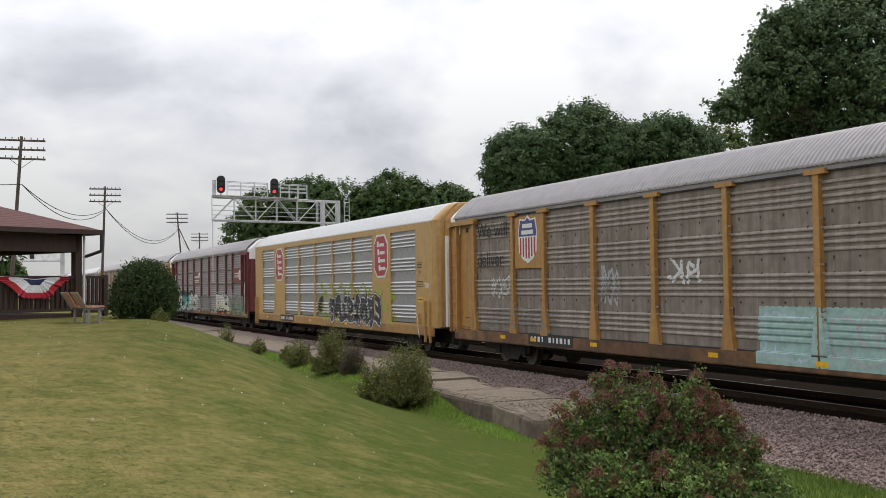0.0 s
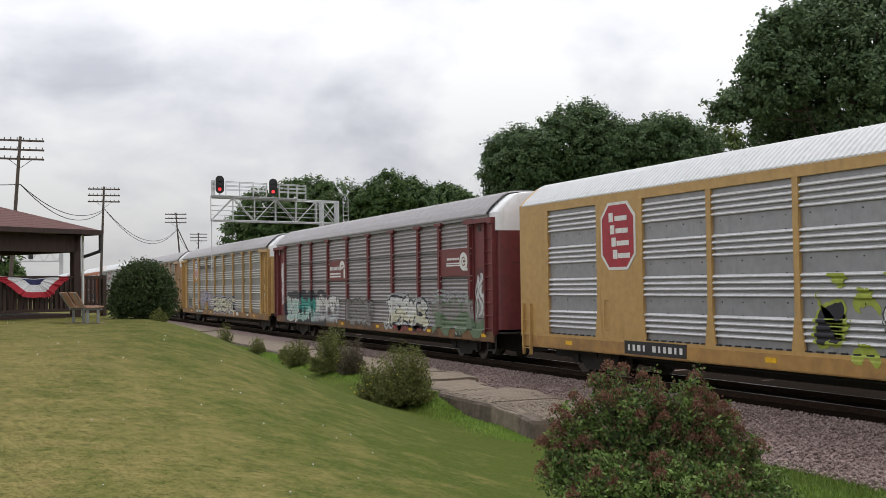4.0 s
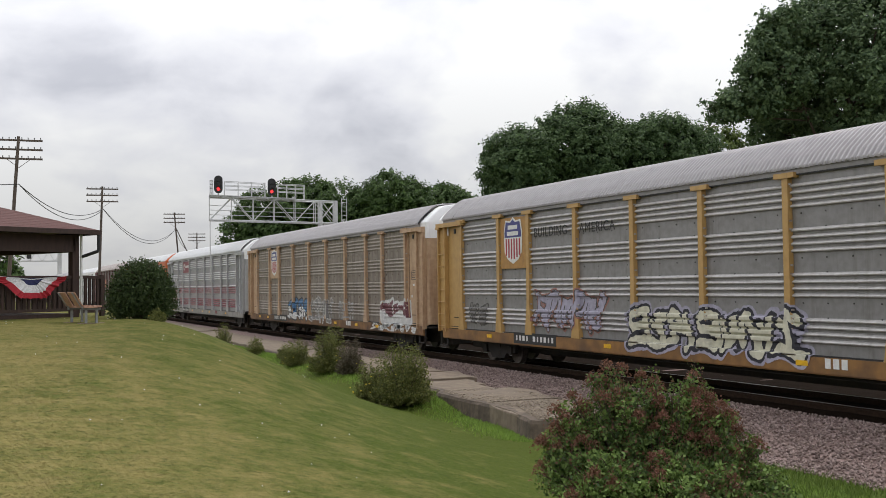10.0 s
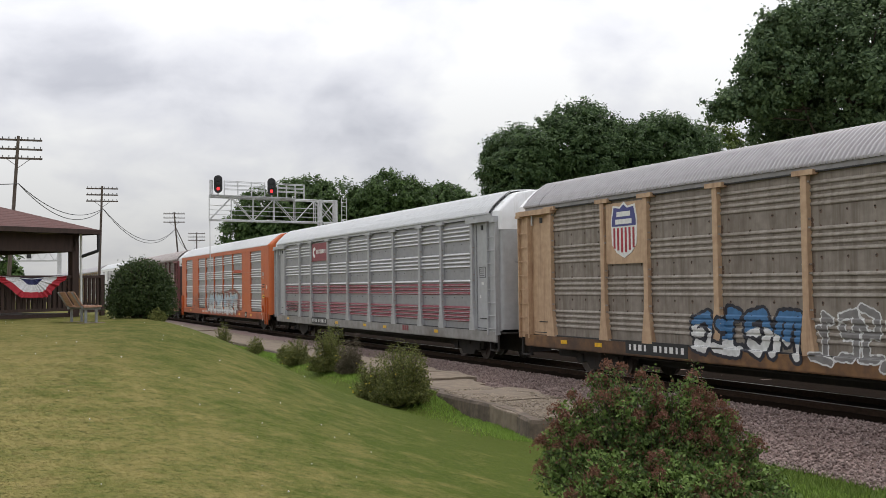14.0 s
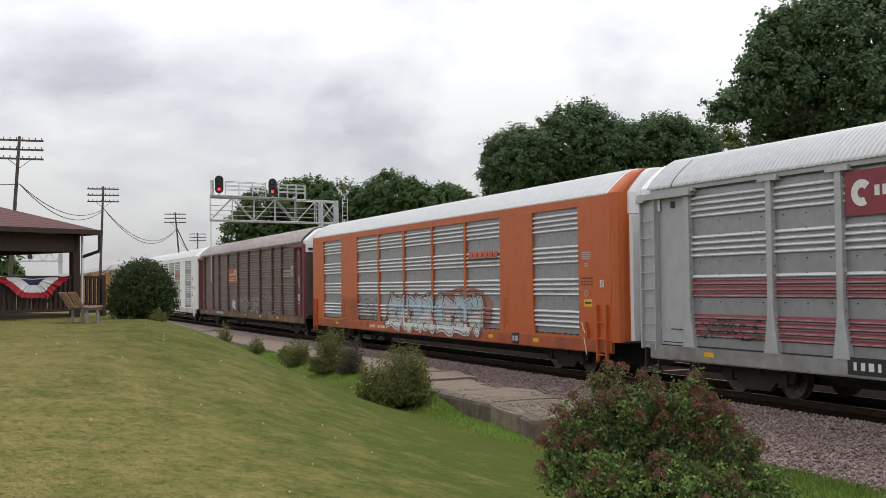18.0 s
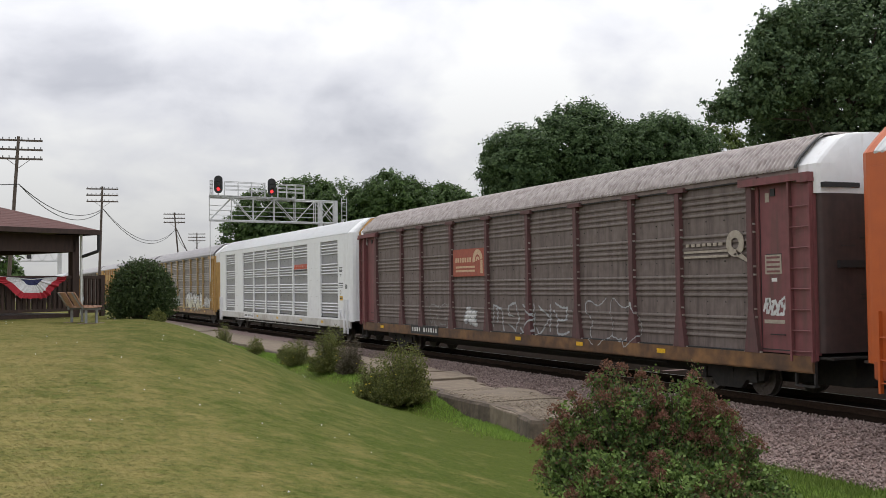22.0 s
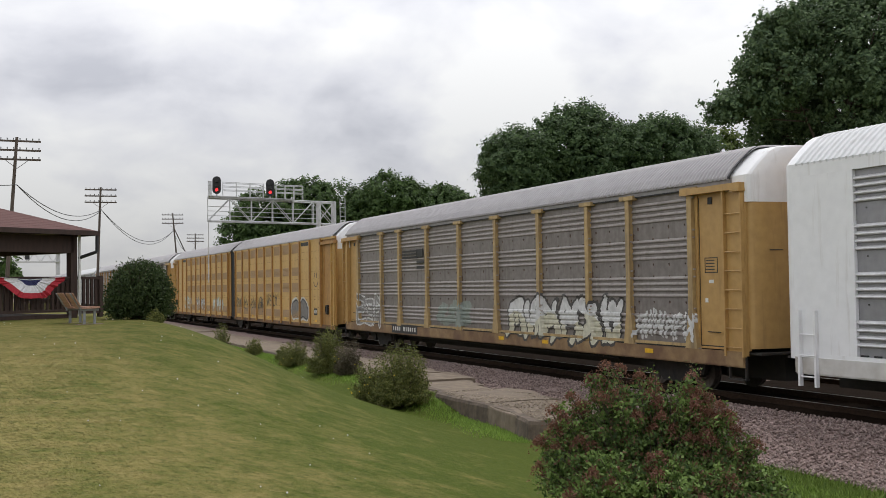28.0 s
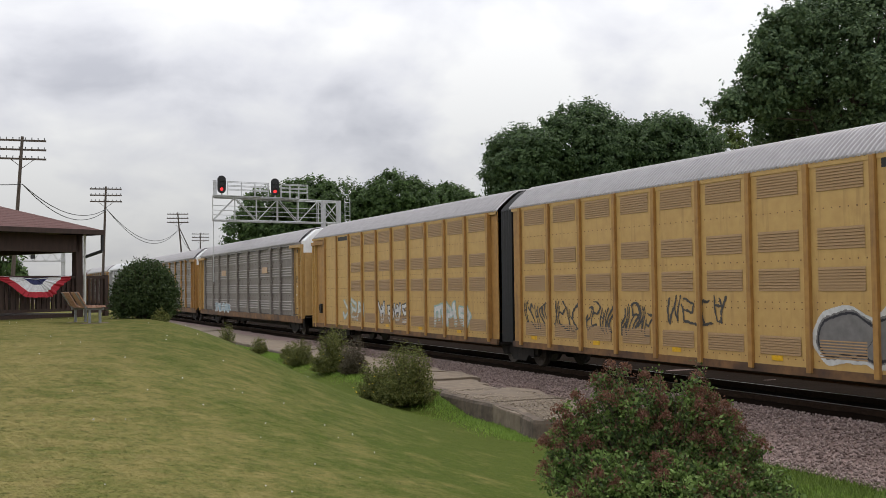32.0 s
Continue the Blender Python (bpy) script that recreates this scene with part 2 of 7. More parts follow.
M["cloth_blue"] = material("navy_cloth", (0.025, 0.03, 0.11), None, 0.8, 0, 30, 0.1)
M["concrete"] = material("weathered_concrete", (0.225, 0.178, 0.13), (0.15, 0.117, 0.086), 0.92, 0, 5, 0.7, (0.15, 0.12, 0.095), 0.35, dirt_scale=0.7)
M["concrete_face"] = material("stained_concrete_face", (0.165, 0.125, 0.095), (0.095, 0.072, 0.055), 0.92, 0, 7, 0.8, (0.05, 0.042, 0.034), 0.4, True)
M["stone"] = material("ballast_stone", (0.30, 0.22, 0.20), (0.15, 0.105, 0.095), 0.9, 0, 20, 0.6, glossy=0.2)
M["tie"] = material("old_timber_tie", (0.024, 0.018, 0.014), (0.015, 0.012, 0.010), 0.95, 0, 10, 0.5, glossy=0.05)
# oil stain, darkened further by train shade painted into the colour
M["fouled_shaded"] = material("oil_stained_shaded_ballast", (0.021, 0.014, 0.010), (0.011, 0.008, 0.006), 0.95, 0, 18, 0.9, (0.018, 0.012, 0.009), 0.3, glossy=0.02)
M["chord"] = material("grey_top_chord", (0.27, 0.26, 0.265), (0.22, 0.21, 0.21), 0.5, 0.2, 5, 0.03, (0.16, 0.13, 0.11), 0.25, True)
M["chord_dirty"] = material("brown_top_chord", (0.21, 0.16, 0.145), (0.15, 0.11, 0.10), 0.6, 0, 5, 0.03, (0.09, 0.06, 0.052), 0.3, True)
M["perf"] = material("brown_louvred_vent", (0.36, 0.225, 0.10), (0.28, 0.17, 0.075), 0.6, 0, 60, 0.1)
M["maxi_yellow"] = material("aged_yellow_paint", (0.56, 0.36, 0.125), (0.50, 0.31, 0.105), 0.5, 0, 4, 0.04, (0.27, 0.15, 0.06), 0.16, True)
# solid ribs lighter than the perforated flats, partly as painted sheen
M["rib_galv"] = material("galvanised_rib_with_sheen", (0.66, 0.66, 0.675), (0.55, 0.55, 0.565), 0.42, 0.25, 9, 0.03)
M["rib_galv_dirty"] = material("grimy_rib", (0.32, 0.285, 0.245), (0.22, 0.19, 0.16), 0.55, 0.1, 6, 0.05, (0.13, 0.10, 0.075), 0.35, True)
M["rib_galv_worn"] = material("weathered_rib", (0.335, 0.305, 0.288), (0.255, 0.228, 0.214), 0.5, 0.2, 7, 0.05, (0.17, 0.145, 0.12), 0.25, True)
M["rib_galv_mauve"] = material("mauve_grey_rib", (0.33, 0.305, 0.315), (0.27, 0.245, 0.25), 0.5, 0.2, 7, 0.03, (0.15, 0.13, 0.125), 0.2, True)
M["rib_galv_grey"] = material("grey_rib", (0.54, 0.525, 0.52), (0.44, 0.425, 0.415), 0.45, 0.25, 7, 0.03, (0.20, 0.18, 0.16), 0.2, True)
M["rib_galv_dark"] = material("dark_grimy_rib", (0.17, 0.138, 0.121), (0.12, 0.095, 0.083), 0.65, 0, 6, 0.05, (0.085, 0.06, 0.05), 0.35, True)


def ground_material(name="lawn_grass", blade=False):
    m = bpy.data.materials.new(name)
    m.use_nodes = True
    nodes, links = m.node_tree.nodes, m.node_tree.links
    b = nodes["Principled BSDF"]
    b.inputs["Roughness"].default_value, b.inputs["Specular IOR Level"].default_value = 0.95, 0.1
    tc = nodes.new("ShaderNodeTexCoord")

    def noise_node(size, detail, rough=0.6):
        n = nodes.new("ShaderNodeTexNoise")
        n.inputs["Scale"].default_value, n.inputs["Detail"].default_value, n.inputs["Roughness"].default_value = size, detail, rough
        links.new(tc.outputs["Object"], n.inputs["Vector"])
        return n

    def blend(fac, a, c):
        x = nodes.new("ShaderNodeMix")
        x.data_type = "RGBA"
        for socket, value in ((x.inputs[0], fac), (x.inputs[6], a), (x.inputs[7], c)):
            if isinstance(value, tuple):
                socket.default_value = (*value, 1)
            else:
                links.new(value, socket)
        return x.outputs[2]

    def span(value, a, c, lo=0.0, hi=1.0):
        r = nodes.new("ShaderNodeMapRange")
        links.new(value, r.inputs[0])
        r.inputs[1].default_value, r.inputs[2].default_value, r.inputs[3].default_value, r.inputs[4].default_value = a, c, lo, hi
        return r.outputs[0]

    def maths(op, a, c):
        n = nodes.new("ShaderNodeMath")
        n.operation = op
        for i, v in enumerate((a, c)):
            if isinstance(v, float):
                n.inputs[i].default_value = v
            else:
                links.new(v, n.inputs[i])
        return n.outputs[0]

    patches, blades, mottled, tufts = noise_node(0.45, 4.0), noise_node(38.0, 3.0, 0.7), noise_node(1.7, 5.0, 0.7), noise_node(6.5, 5.0, 0.75)
    worn = noise_node(2.9, 4.0, 0.6)
    xyz = nodes.new("ShaderNodeSeparateXYZ")
    links.new(tc.outputs["Object"], xyz.inputs[0])
    # lush strip along the old platform and the track bed, straw-coloured turf on the higher lawn
    lush = span(maths("ADD", xyz.outputs[1], maths("MULTIPLY", xyz.outputs[0], 0.13)), -0.6, 7.6, 0.0, 1.0)
    lush = maths("ADD", lush, span(xyz.outputs[0], -18.0, -26.0, 0.0, 0.18))
    dry = maths("ADD", maths("ADD", maths("MULTIPLY", patches.outputs[0], 0.55), maths("MULTIPLY", mottled.outputs[0], 1.15)), maths("MULTIPLY", tufts.outputs[0], 0.55))
    dry = span(maths("SUBTRACT", dry, maths("MULTIPLY", lush, 0.52)), 0.78, 1.24)
    turf = blend(dry, (0.074, 0.100, 0.015), (0.226, 0.190, 0.066))
    clumps, straw = noise_node(8.0, 6.0, 0.75), noise_node(17.0, 5.0, 0.72)
    turf = blend(span(clumps.outputs[0], 0.50, 0.70, 0.0, 0.70), turf, (0.038, 0.058, 0.010))
    turf = blend(span(straw.outputs[0], 0.55, 0.75, 0.0, 0.45), turf, (0.262, 0.232, 0.09))
    # bare brownish spots
    turf = blend(span(maths("SUBTRACT", worn.outputs[0], maths("MULTIPLY", lush, 0.3)), 0.53, 0.70, 0.0, 0.4), turf, (0.215, 0.168, 0.068))
    if not blade:
        turf = blend(span(blades.outputs[0], 0.35, 0.75, 0.0, 0.06), turf, (0.06, 0.078, 0.02))
    if blade:
        geo = nodes.new("ShaderNodeNewGeometry")
        turf = blend(span(geo.outputs["Random Per Island"], 0.5, 1.0, 0.0, 0.12), turf, (0.27, 0.25, 0.10))
        turf = blend(span(geo.outputs["Random Per Island"], 0.45, 0.0, 0.0, 0.12), turf, (0.065, 0.09, 0.018))
        thin = nodes.new("ShaderNodeBsdfTranslucent")
        links.new(turf, thin.inputs[0])
        mixer = nodes.new("ShaderNodeMixShader")
        mixer.inputs[0].default_value = 0.06
        links.new(b.outputs[0], mixer.inputs[1])
        links.new(thin.outputs[0], mixer.inputs[2])
        links.new(mixer.outputs[0], nodes["Material Output"].inputs[0])
    links.new(turf, b.inputs["Base Color"])
    if blade:
        return m
    bn = nodes.new("ShaderNodeBump")
    bn.inputs["Strength"].default_value, bn.inputs["Distance"].default_value = 0.45, 0.03
    links.new(blades.outputs[0], bn.inputs["Height"])
    links.new(bn.outputs[0], b.inputs["Normal"])
    return m


def leaf_material(name, low, top, autumn=None):
    m = bpy.data.materials.new(name)
    m.use_nodes = True
    nodes, links = m.node_tree.nodes, m.node_tree.links
    b = nodes["Principled BSDF"]
    b.inputs["Roughness"].default_value, b.inputs["Specular IOR Level"].default_value = 0.6, 0.25
    geo = nodes.new("ShaderNodeNewGeometry")
    r = nodes.new("ShaderNodeValToRGB")
    r.color_ramp.elements[0].color, r.color_ramp.elements[1].color = (*low, 1), (*top, 1)
    if autumn:
        r.color_ramp.elements[1].position = 0.86
        e = r.color_ramp.elements.new(0.90)
        e.color = (*autumn, 1)
    links.new(geo.outputs["Random Per Island"], r.inputs[0])
    links.new(r.outputs[0], b.inputs["Base Color"])
    thin = nodes.new("ShaderNodeBsdfTranslucent")
    links.new(r.outputs[0], thin.inputs[0])
    mixer = nodes.new("ShaderNodeMixShader")
    mixer.inputs[0].default_value = 0.32
    links.new(b.outputs[0], mixer.inputs[1])
    links.new(thin.outputs[0], mixer.inputs[2])
    links.new(mixer.outputs[0], nodes["Material Output"].inputs[0])
    return m


M["lawn"] = ground_material()
M["turf_blade"] = ground_material("lawn_grass_blades", True)
M["leaf_dark"] = leaf_material("dark_tree_leaves", (0.038, 0.074, 0.03), (0.122, 0.188, 0.072))
M["leaf_maple"] = leaf_material("maple_leaves", (0.048, 0.088, 0.042), (0.16, 0.23, 0.105))
M["leaf_mid"] = leaf_material("tree_leaves", (0.042, 0.078, 0.026), (0.115, 0.185, 0.055))
M["leaf_light"] = leaf_material("light_tree_leaves", (0.08, 0.12, 0.03), (0.16, 0.20, 0.06))
M["leaf_hedge"] = leaf_material("round_bush_leaves", (0.026, 0.046, 0.016), (0.078, 0.112, 0.04))
M["leaf_shrub"] = leaf_material("shrub_leaves", (0.065, 0.082, 0.024), (0.235, 0.245, 0.075))
M["leaf_shrub_dull"] = leaf_material("dull_shrub_leaves", (0.085, 0.075, 0.05), (0.16, 0.135, 0.09))
M["leaf_spirea"] = leaf_material("red_tinged_shrub_leaves", (0.036, 0.068, 0.02), (0.17, 0.255, 0.07), (0.15, 0.085, 0.05))
M["leaf_fresh"] = leaf_material("fresh_shrub_leaves", (0.10, 0.165, 0.035), (0.26, 0.37, 0.11))
M["seed_head"] = leaf_material("brown_flower_heads", (0.13, 0.062, 0.042), (0.27, 0.135, 0.09))
M["blossom"] = material("yellow_blossom", (0.8, 0.6, 0.05), None, 0.6, 0, 5, 0)
M["blade"] = leaf_material("grass_blades", (0.20, 0.22, 0.06), (0.52, 0.45, 0.18))
M["blade_edge"] = leaf_material("bright_edge_grass", (0.13, 0.22, 0.035), (0.29, 0.43, 0.085))
M["blade_lush"] = leaf_material("lush_grass_blades", (0.09, 0.145, 0.028), (0.20, 0.28, 0.06))

# ---- mesh helpers ----


class Form:
    """Collects vertices and faces of one mesh."""

    def __init__(self):
        self.v, self.f = [], []

    def add(self, verts, faces):
        n = len(self.v)
        self.v.extend([tuple(p) for p in verts])
        self.f.extend([tuple(i + n for i in q) for q in faces])
        return self

    def box(self, x0, x1, y0, y1, z0, z1, taper=0.0):
        t = taper
        return self.add([(x0, y0, z0), (x1, y0, z0), (x1, y1, z0), (x0, y1, z0), (x0 + t, y0 + t, z1), (x1 - t, y0 + t, z1), (x1 - t, y1 - t, z1), (x0 + t, y1 - t, z1)],
                        [(3, 2, 1, 0), (4, 5, 6, 7), (0, 1, 5, 4), (1, 2, 6, 5), (2, 3, 7, 6), (3, 0, 4, 7)])

    def tube(self, a, b, r0, r1=None, n=8):
        a, b = Vector(a), Vector(b)
        r1 = r0 if r1 is None else r1
        q = (b - a).to_track_quat("Z", "Y")
        ring = [q @ Vector((math.cos(2 * math.pi * i / n), math.sin(2 * math.pi * i / n), 0)) for i in range(n)]
        return self.add([a + p * r0 for p in ring] + [b + p * r1 for p in ring],
                        [(i, (i + 1) % n, n + (i + 1) % n, n + i) for i in range(n)] + [tuple(reversed(range(n))), tuple(range(n, 2 * n))])

    def prism(self, outline, y0, y1):
        """An outline in x and z, drawn out along y."""
        n = len(outline)
        return self.add([(x, y0, z) for x, z in outline] + [(x, y1, z) for x, z in outline],
                        [tuple(range(n)), tuple(reversed(range(n, 2 * n)))] + [((i + 1) % n, i, n + i, n + (i + 1) % n) for i in range(n)])

    def grid(self, rows):
        w = len(rows[0])
        return self.add([p for r in rows for p in r], [(j * w + i, j * w + i + 1, (j + 1) * w + i + 1, (j + 1) * w + i) for j in range(len(rows) - 1) for i in range(w - 1)])

    def mesh(self, name, mat, smooth=False):
        me = bpy.data.meshes.new(name)
        me.from_pydata(self.v, [], self.f)
        me.materials.append(mat)
        if smooth:
            me.polygons.foreach_set("use_smooth", [True] * len(me.polygons))
        me.update()
        return me


def part(name, form, mat, parent, label="", at=None, smooth=False):
    """Links a form (or a shared mesh) as one mesh object under a thing or part."""
    me = form.mesh(name, mat, smooth) if isinstance(form, Form) else form
    ob = new(name, me)
    ob.parent = parent
    if at is not None:
        ob.matrix_basis = at
    return tagged(ob, label) if label else ob


def thing(name, m, label, category, group="", kind=""):
    ob = new(name)
    ob.matrix_basis = m
    return tagged(ob, label, category, group, kind)


def single(name, form, mat, label, category, group="", kind="", m=None, smooth=False):
    ob = new(name, form.mesh(name, mat, smooth))
    if m is not None:
        ob.matrix_basis = m
    return tagged(ob, label, category, group, kind)


def array_mesh(name, verts, faces, mat):
    """A mesh from numpy arrays of points and equal-sized faces."""
    me = bpy.data.meshes.new(name)
    k = faces.shape[1]
    me.vertices.add(len(verts))
    me.vertices.foreach_set("co", np.ascontiguousarray(verts, dtype=np.float32).ravel())
    me.loops.add(faces.size)
    me.loops.foreach_set("vertex_index", faces.astype(np.int32).ravel())
    me.polygons.add(len(faces))
    me.polygons.foreach_set("loop_start", np.arange(0, faces.size, k, dtype=np.int32))
    me.materials.append(mat)
    me.update(calc_edges=True)
    me.validate()
    return me


def leaf_cards(centres, size, rng, long=1.5, up=0.35, facing=None):
    """Small folded leaves at the given points: arrays of points and faces."""
    n = len(centres)
    d = rng.normal(size=(n, 3))
    d[:, 2] += up
    d /= np.linalg.norm(d, axis=1)[:, None]
    s = np.cross(d, rng.normal(size=(n, 3)))
    s /= np.linalg.norm(s, axis=1)[:, None]
    if facing is not None:
        out = facing + 0.45 * rng.normal(size=(n, 3))
        s = np.cross(out, d)
        s /= np.linalg.norm(s, axis=1)[:, None]
        d = np.cross(s, out)
        d /= np.linalg.norm(d, axis=1)[:, None]
    k = (size * rng.uniform(0.6, 1.35, n))[:, None]
    v = np.stack([centres - d * k * long * 0.5, centres + s * k * 0.5 + d * k * 0.1, centres + d * k * long * 0.5, centres - s * k * 0.5 + d * k * 0.1], axis=1).reshape(-1, 3)
    f = np.arange(4 * n).reshape(n, 4)
    return v, f


def crown_points(blobs, clumps, leaves, clump_size, rng):
    """Leaf places gathered in outward tufts near the surface of overlapping lumpy ellipsoids (x, y, z, rx, ry, rz)."""
    all_blobs = []
    for b in blobs:
        all_blobs.append(b)
        for k in range(20):
            d = rng.normal(size=3)
            d /= np.linalg.norm(d)
            s = rng.uniform(0.16, 0.36)
            q = 1.03 - 0.62 * s
            all_blobs.append((b[0] + d[0] * b[3] * q, b[1] + d[1] * b[4] * q, b[2] + d[2] * b[5] * q, b[3] * s, b[4] * s, b[5] * s * 0.8))
    vol = np.array([b[3] * b[4] + b[4] * b[5] + b[3] * b[5] for b in all_blobs])
    pick = rng.choice(len(all_blobs), clumps, p=vol / vol.sum())
    d = rng.normal(size=(clumps, 3))
    d /= np.linalg.norm(d, axis=1)[:, None]
    b = np.array(all_blobs)[pick]
    c = b[:, :3] + d * b[:, 3:] * rng.uniform(0.72, 1.0, clumps)[:, None]
    pts = np.repeat(c, leaves, axis=0)
    off = rng.normal(size=pts.shape) * clump_size * 0.55 * np.repeat(rng.uniform(0.6, 1.3, clumps), leaves)[:, None]
    off[:, 2] *= 0.7
    along = np.repeat(d + np.array([0, 0, 0.25]), leaves, axis=0) * rng.uniform(-1.0, 1.4, len(pts))[:, None] * clump_size
    return pts + off + along, np.repeat(d + np.array([0, 0, 0.35]), leaves, axis=0)


# ---- ground ----
def smooth_step(a, b, x):
    t = min(1.0, max(0.0, (x - a) / (b - a)))
    return t * t * (3 - 2 * t)


def land(x, y):
    """Height of the ground: a raised lawn that falls to the track bed."""
    crest = 0.98 + 0.87 * smooth_step(-4, -27, x) + 0.1 * smooth_step(-27, -40, x)
    foot = -0.52
    a = 3.9 * smooth_step(-8, -28, x)
    t = min(1.0, max(0.0, (y - a) / (10.5 - a)))
    z = foot + (crest - foot) * (1 - t) ** 2 * (1 + 1.8 * t)
    if y < 11.7:
        edge = 10.3 - 0.055 * (x + 17)
        z = max(z, foot + 0.33 * smooth_step(-21.8, -24.2, x) * smooth_step(edge - 2.2, edge - 0.1, y))
    z = foot + (z - foot) * (1 - smooth_step(-60, -110, x)) * (1 - smooth_step(60, 120, x))
    if y > 12:
        z = foot
    return z + 0.02 * noise.noise((x * 0.35, y * 0.35, 0))


def ticks(stops):
    out = []
    for (a, b), step in stops:
        n = max(1, round((b - a) / step))
        out += [a + (b - a) * i / n for i in range(n)]
    return out + [stops[-1][0][1]]


xs = ticks([((-2500, -500), 400), ((-500, -120), 60), ((-120, -60), 5), ((-60, -4), 0.5), ((-4, 40), 4), ((40, 200), 40), ((200, 2500), 500)])
ys = ticks([((-2500, -300), 400), ((-300, -40), 50), ((-40, -8), 4), ((-8, 13), 0.5), ((13, 60), 8), ((60, 400), 60), ((400, 2500), 500)])
single("ground", Form().grid([[(x, y, land(x, y)) for x in xs] for y in ys]), M["lawn"], "dry patchy green lawn rising above the track bed", "lawn", kind="structure", smooth=True)

rng = np.random.default_rng(5)
stone_mat = leaf_material("loose_ballast_stones", (0.15, 0.105, 0.095), (0.47, 0.37, 0.34))


def ballast_height(x, y):
    return -0.16 - 0.14 * smooth_step(15.7, 16.3, y) * (1 - smooth_step(18.3, 18.9, y)) - 0.30 * smooth_step(15.1, 12.3, y) - 0.5 * smooth_step(25.5, 28, y)


bxs = ticks([((-600, -70), 10), ((-70, 6), 0.25), ((6, 300), 15)])
bys = [11.9, 12.3, 12.8, 13.3, 13.8, 14.3, 14.8, 15.3, 15.8, 16.6, 17.2, 18.6, 20, 22, 24, 25.5, 26.5, 28]
rows = []
for j, y in enumerate(bys):
    rows.append([(x, y + 0.25 * noise.noise((x * 0.4, 3.1, j)), ballast_height(x, y) + 0.05 * noise.noise((x * 1.7, y * 1.7, 2)) - (0.35 if j in (0, len(bys) - 1) else 0)) for x in bxs])
ballast = single("ballast_bed", Form().grid(rows), M["stone"], "bed of crushed purplish grey ballast stone", "ballast", kind="structure", smooth=True)

# dark sheet over the bed: oil stains and painted shade beneath the train
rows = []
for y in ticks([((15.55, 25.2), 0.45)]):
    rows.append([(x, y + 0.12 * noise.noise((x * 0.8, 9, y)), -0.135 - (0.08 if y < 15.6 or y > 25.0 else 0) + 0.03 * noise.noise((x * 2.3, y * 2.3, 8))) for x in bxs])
single("fouled_ballast", Form().grid(rows), M["fouled_shaded"], "oil-stained ballast between and beside the rails, darkened with painted train shade", "ballast", kind="structure", smooth=True)

# loose stones lying on the near shoulder
n = 42000
px = -6 - 46 * rng.uniform(0, 1, n) ** 1.25
py = rng.uniform(12.0, 15.7, n)
pz = np.array([ballast_height(a, b) for a, b in zip(px, py)])
octa = np.array([(1, 0, 0), (0, 1, 0), (-1, 0, 0), (0, -1, 0), (0, 0, 1), (0, 0, -1)], float)
tri = np.array([(0, 1, 4), (1, 2, 4), (2, 3, 4), (3, 0, 4), (1, 0, 5), (2, 1, 5), (3, 2, 5), (0, 3, 5)])
shape = octa[None] * rng.uniform(0.5, 1.3, (n, 6, 1)) * rng.uniform(0.016, 0.040, (n, 1, 1)) + rng.normal(size=(n, 6, 3)) * 0.007
turn = rng.uniform(0, 6.28, n)
c, s = np.cos(turn)[:, None], np.sin(turn)[:, None]
shape = np.stack([shape[..., 0] * c - shape[..., 1] * s, shape[..., 0] * s + shape[..., 1] * c, shape[..., 2] * 0.8], axis=-1)
verts = (shape + np.stack([px, py, pz + 0.03], axis=1)[:, None]).reshape(-1, 3)
faces = (tri[None] + 6 * np.arange(n)[:, None, None]).reshape(-1, 3)
tagged(new("ballast_stones", array_mesh("ballast_stones", verts, faces, stone_mat)), "loose crushed stones on the ballast shoulder", "gravel", kind="stuff")

# the line along which the lawn meets the old platform and, past its broken end, the ballast
EDGE_X = [-60, -45, -24.6, -24.1, -20.9, -19.8, -18.2, -17.6, -13, -5]
EDGE_Y = [12.1, 11.75, 11.1, 10.76, 10.74, 10.6, 10.2, 11.3, 11.6, 11.9]


# grass blades: short turf near the camera, longer and greener by the platform edge
def blades(name, count, place, tall, mat, label):
    pts = np.array([place() for _ in range(count)])
    n = len(pts)
    a = rng.uniform(0, 6.28, n)
    h = tall * rng.uniform(0.5, 1.3, n)
    w = 0.007 + 0.05 * h
    side = np.stack([np.cos(a), np.sin(a), np.zeros(n)], axis=1) * w[:, None]
    lean = np.stack([rng.normal(0, 0.45, n) * h, rng.normal(0, 0.45, n) * h, h], axis=1)
    v = np.stack([pts - side, pts + side, pts + lean], axis=1).reshape(-1, 3)
    tagged(new(name, array_mesh(name, v, np.arange(3 * n).reshape(n, 3), mat)), label, "grass", kind="stuff")


def by_edge():
    x = -8.0 - 48 * rng.uniform() ** 1.3
    y = float(np.interp(x, EDGE_X, EDGE_Y)) - 0.13 - abs(rng.normal(0, 0.42))
    return (x, y, land(x, y) - 0.01)


def by_ballast():
    x, y = rng.uniform(-15, -5), 12.1 - abs(rng.normal(0, 0.9))
    return (x, y, land(x, y) - 0.01)


blades("edge_grass", 26000, by_edge, 0.08, M["blade_edge"], "lush green grass along the platform edge")
blades("ballast_grass", 9000, by_ballast, 0.13, M["blade_lush"], "lush green grass beside the ballast")

# short mown turf of the lawn, thickest in the foreground
GRID = np.array([[land(x, y) for y in np.arange(-6, 12.01, 0.5)] for x in np.arange(-40, -3.99, 0.5)])


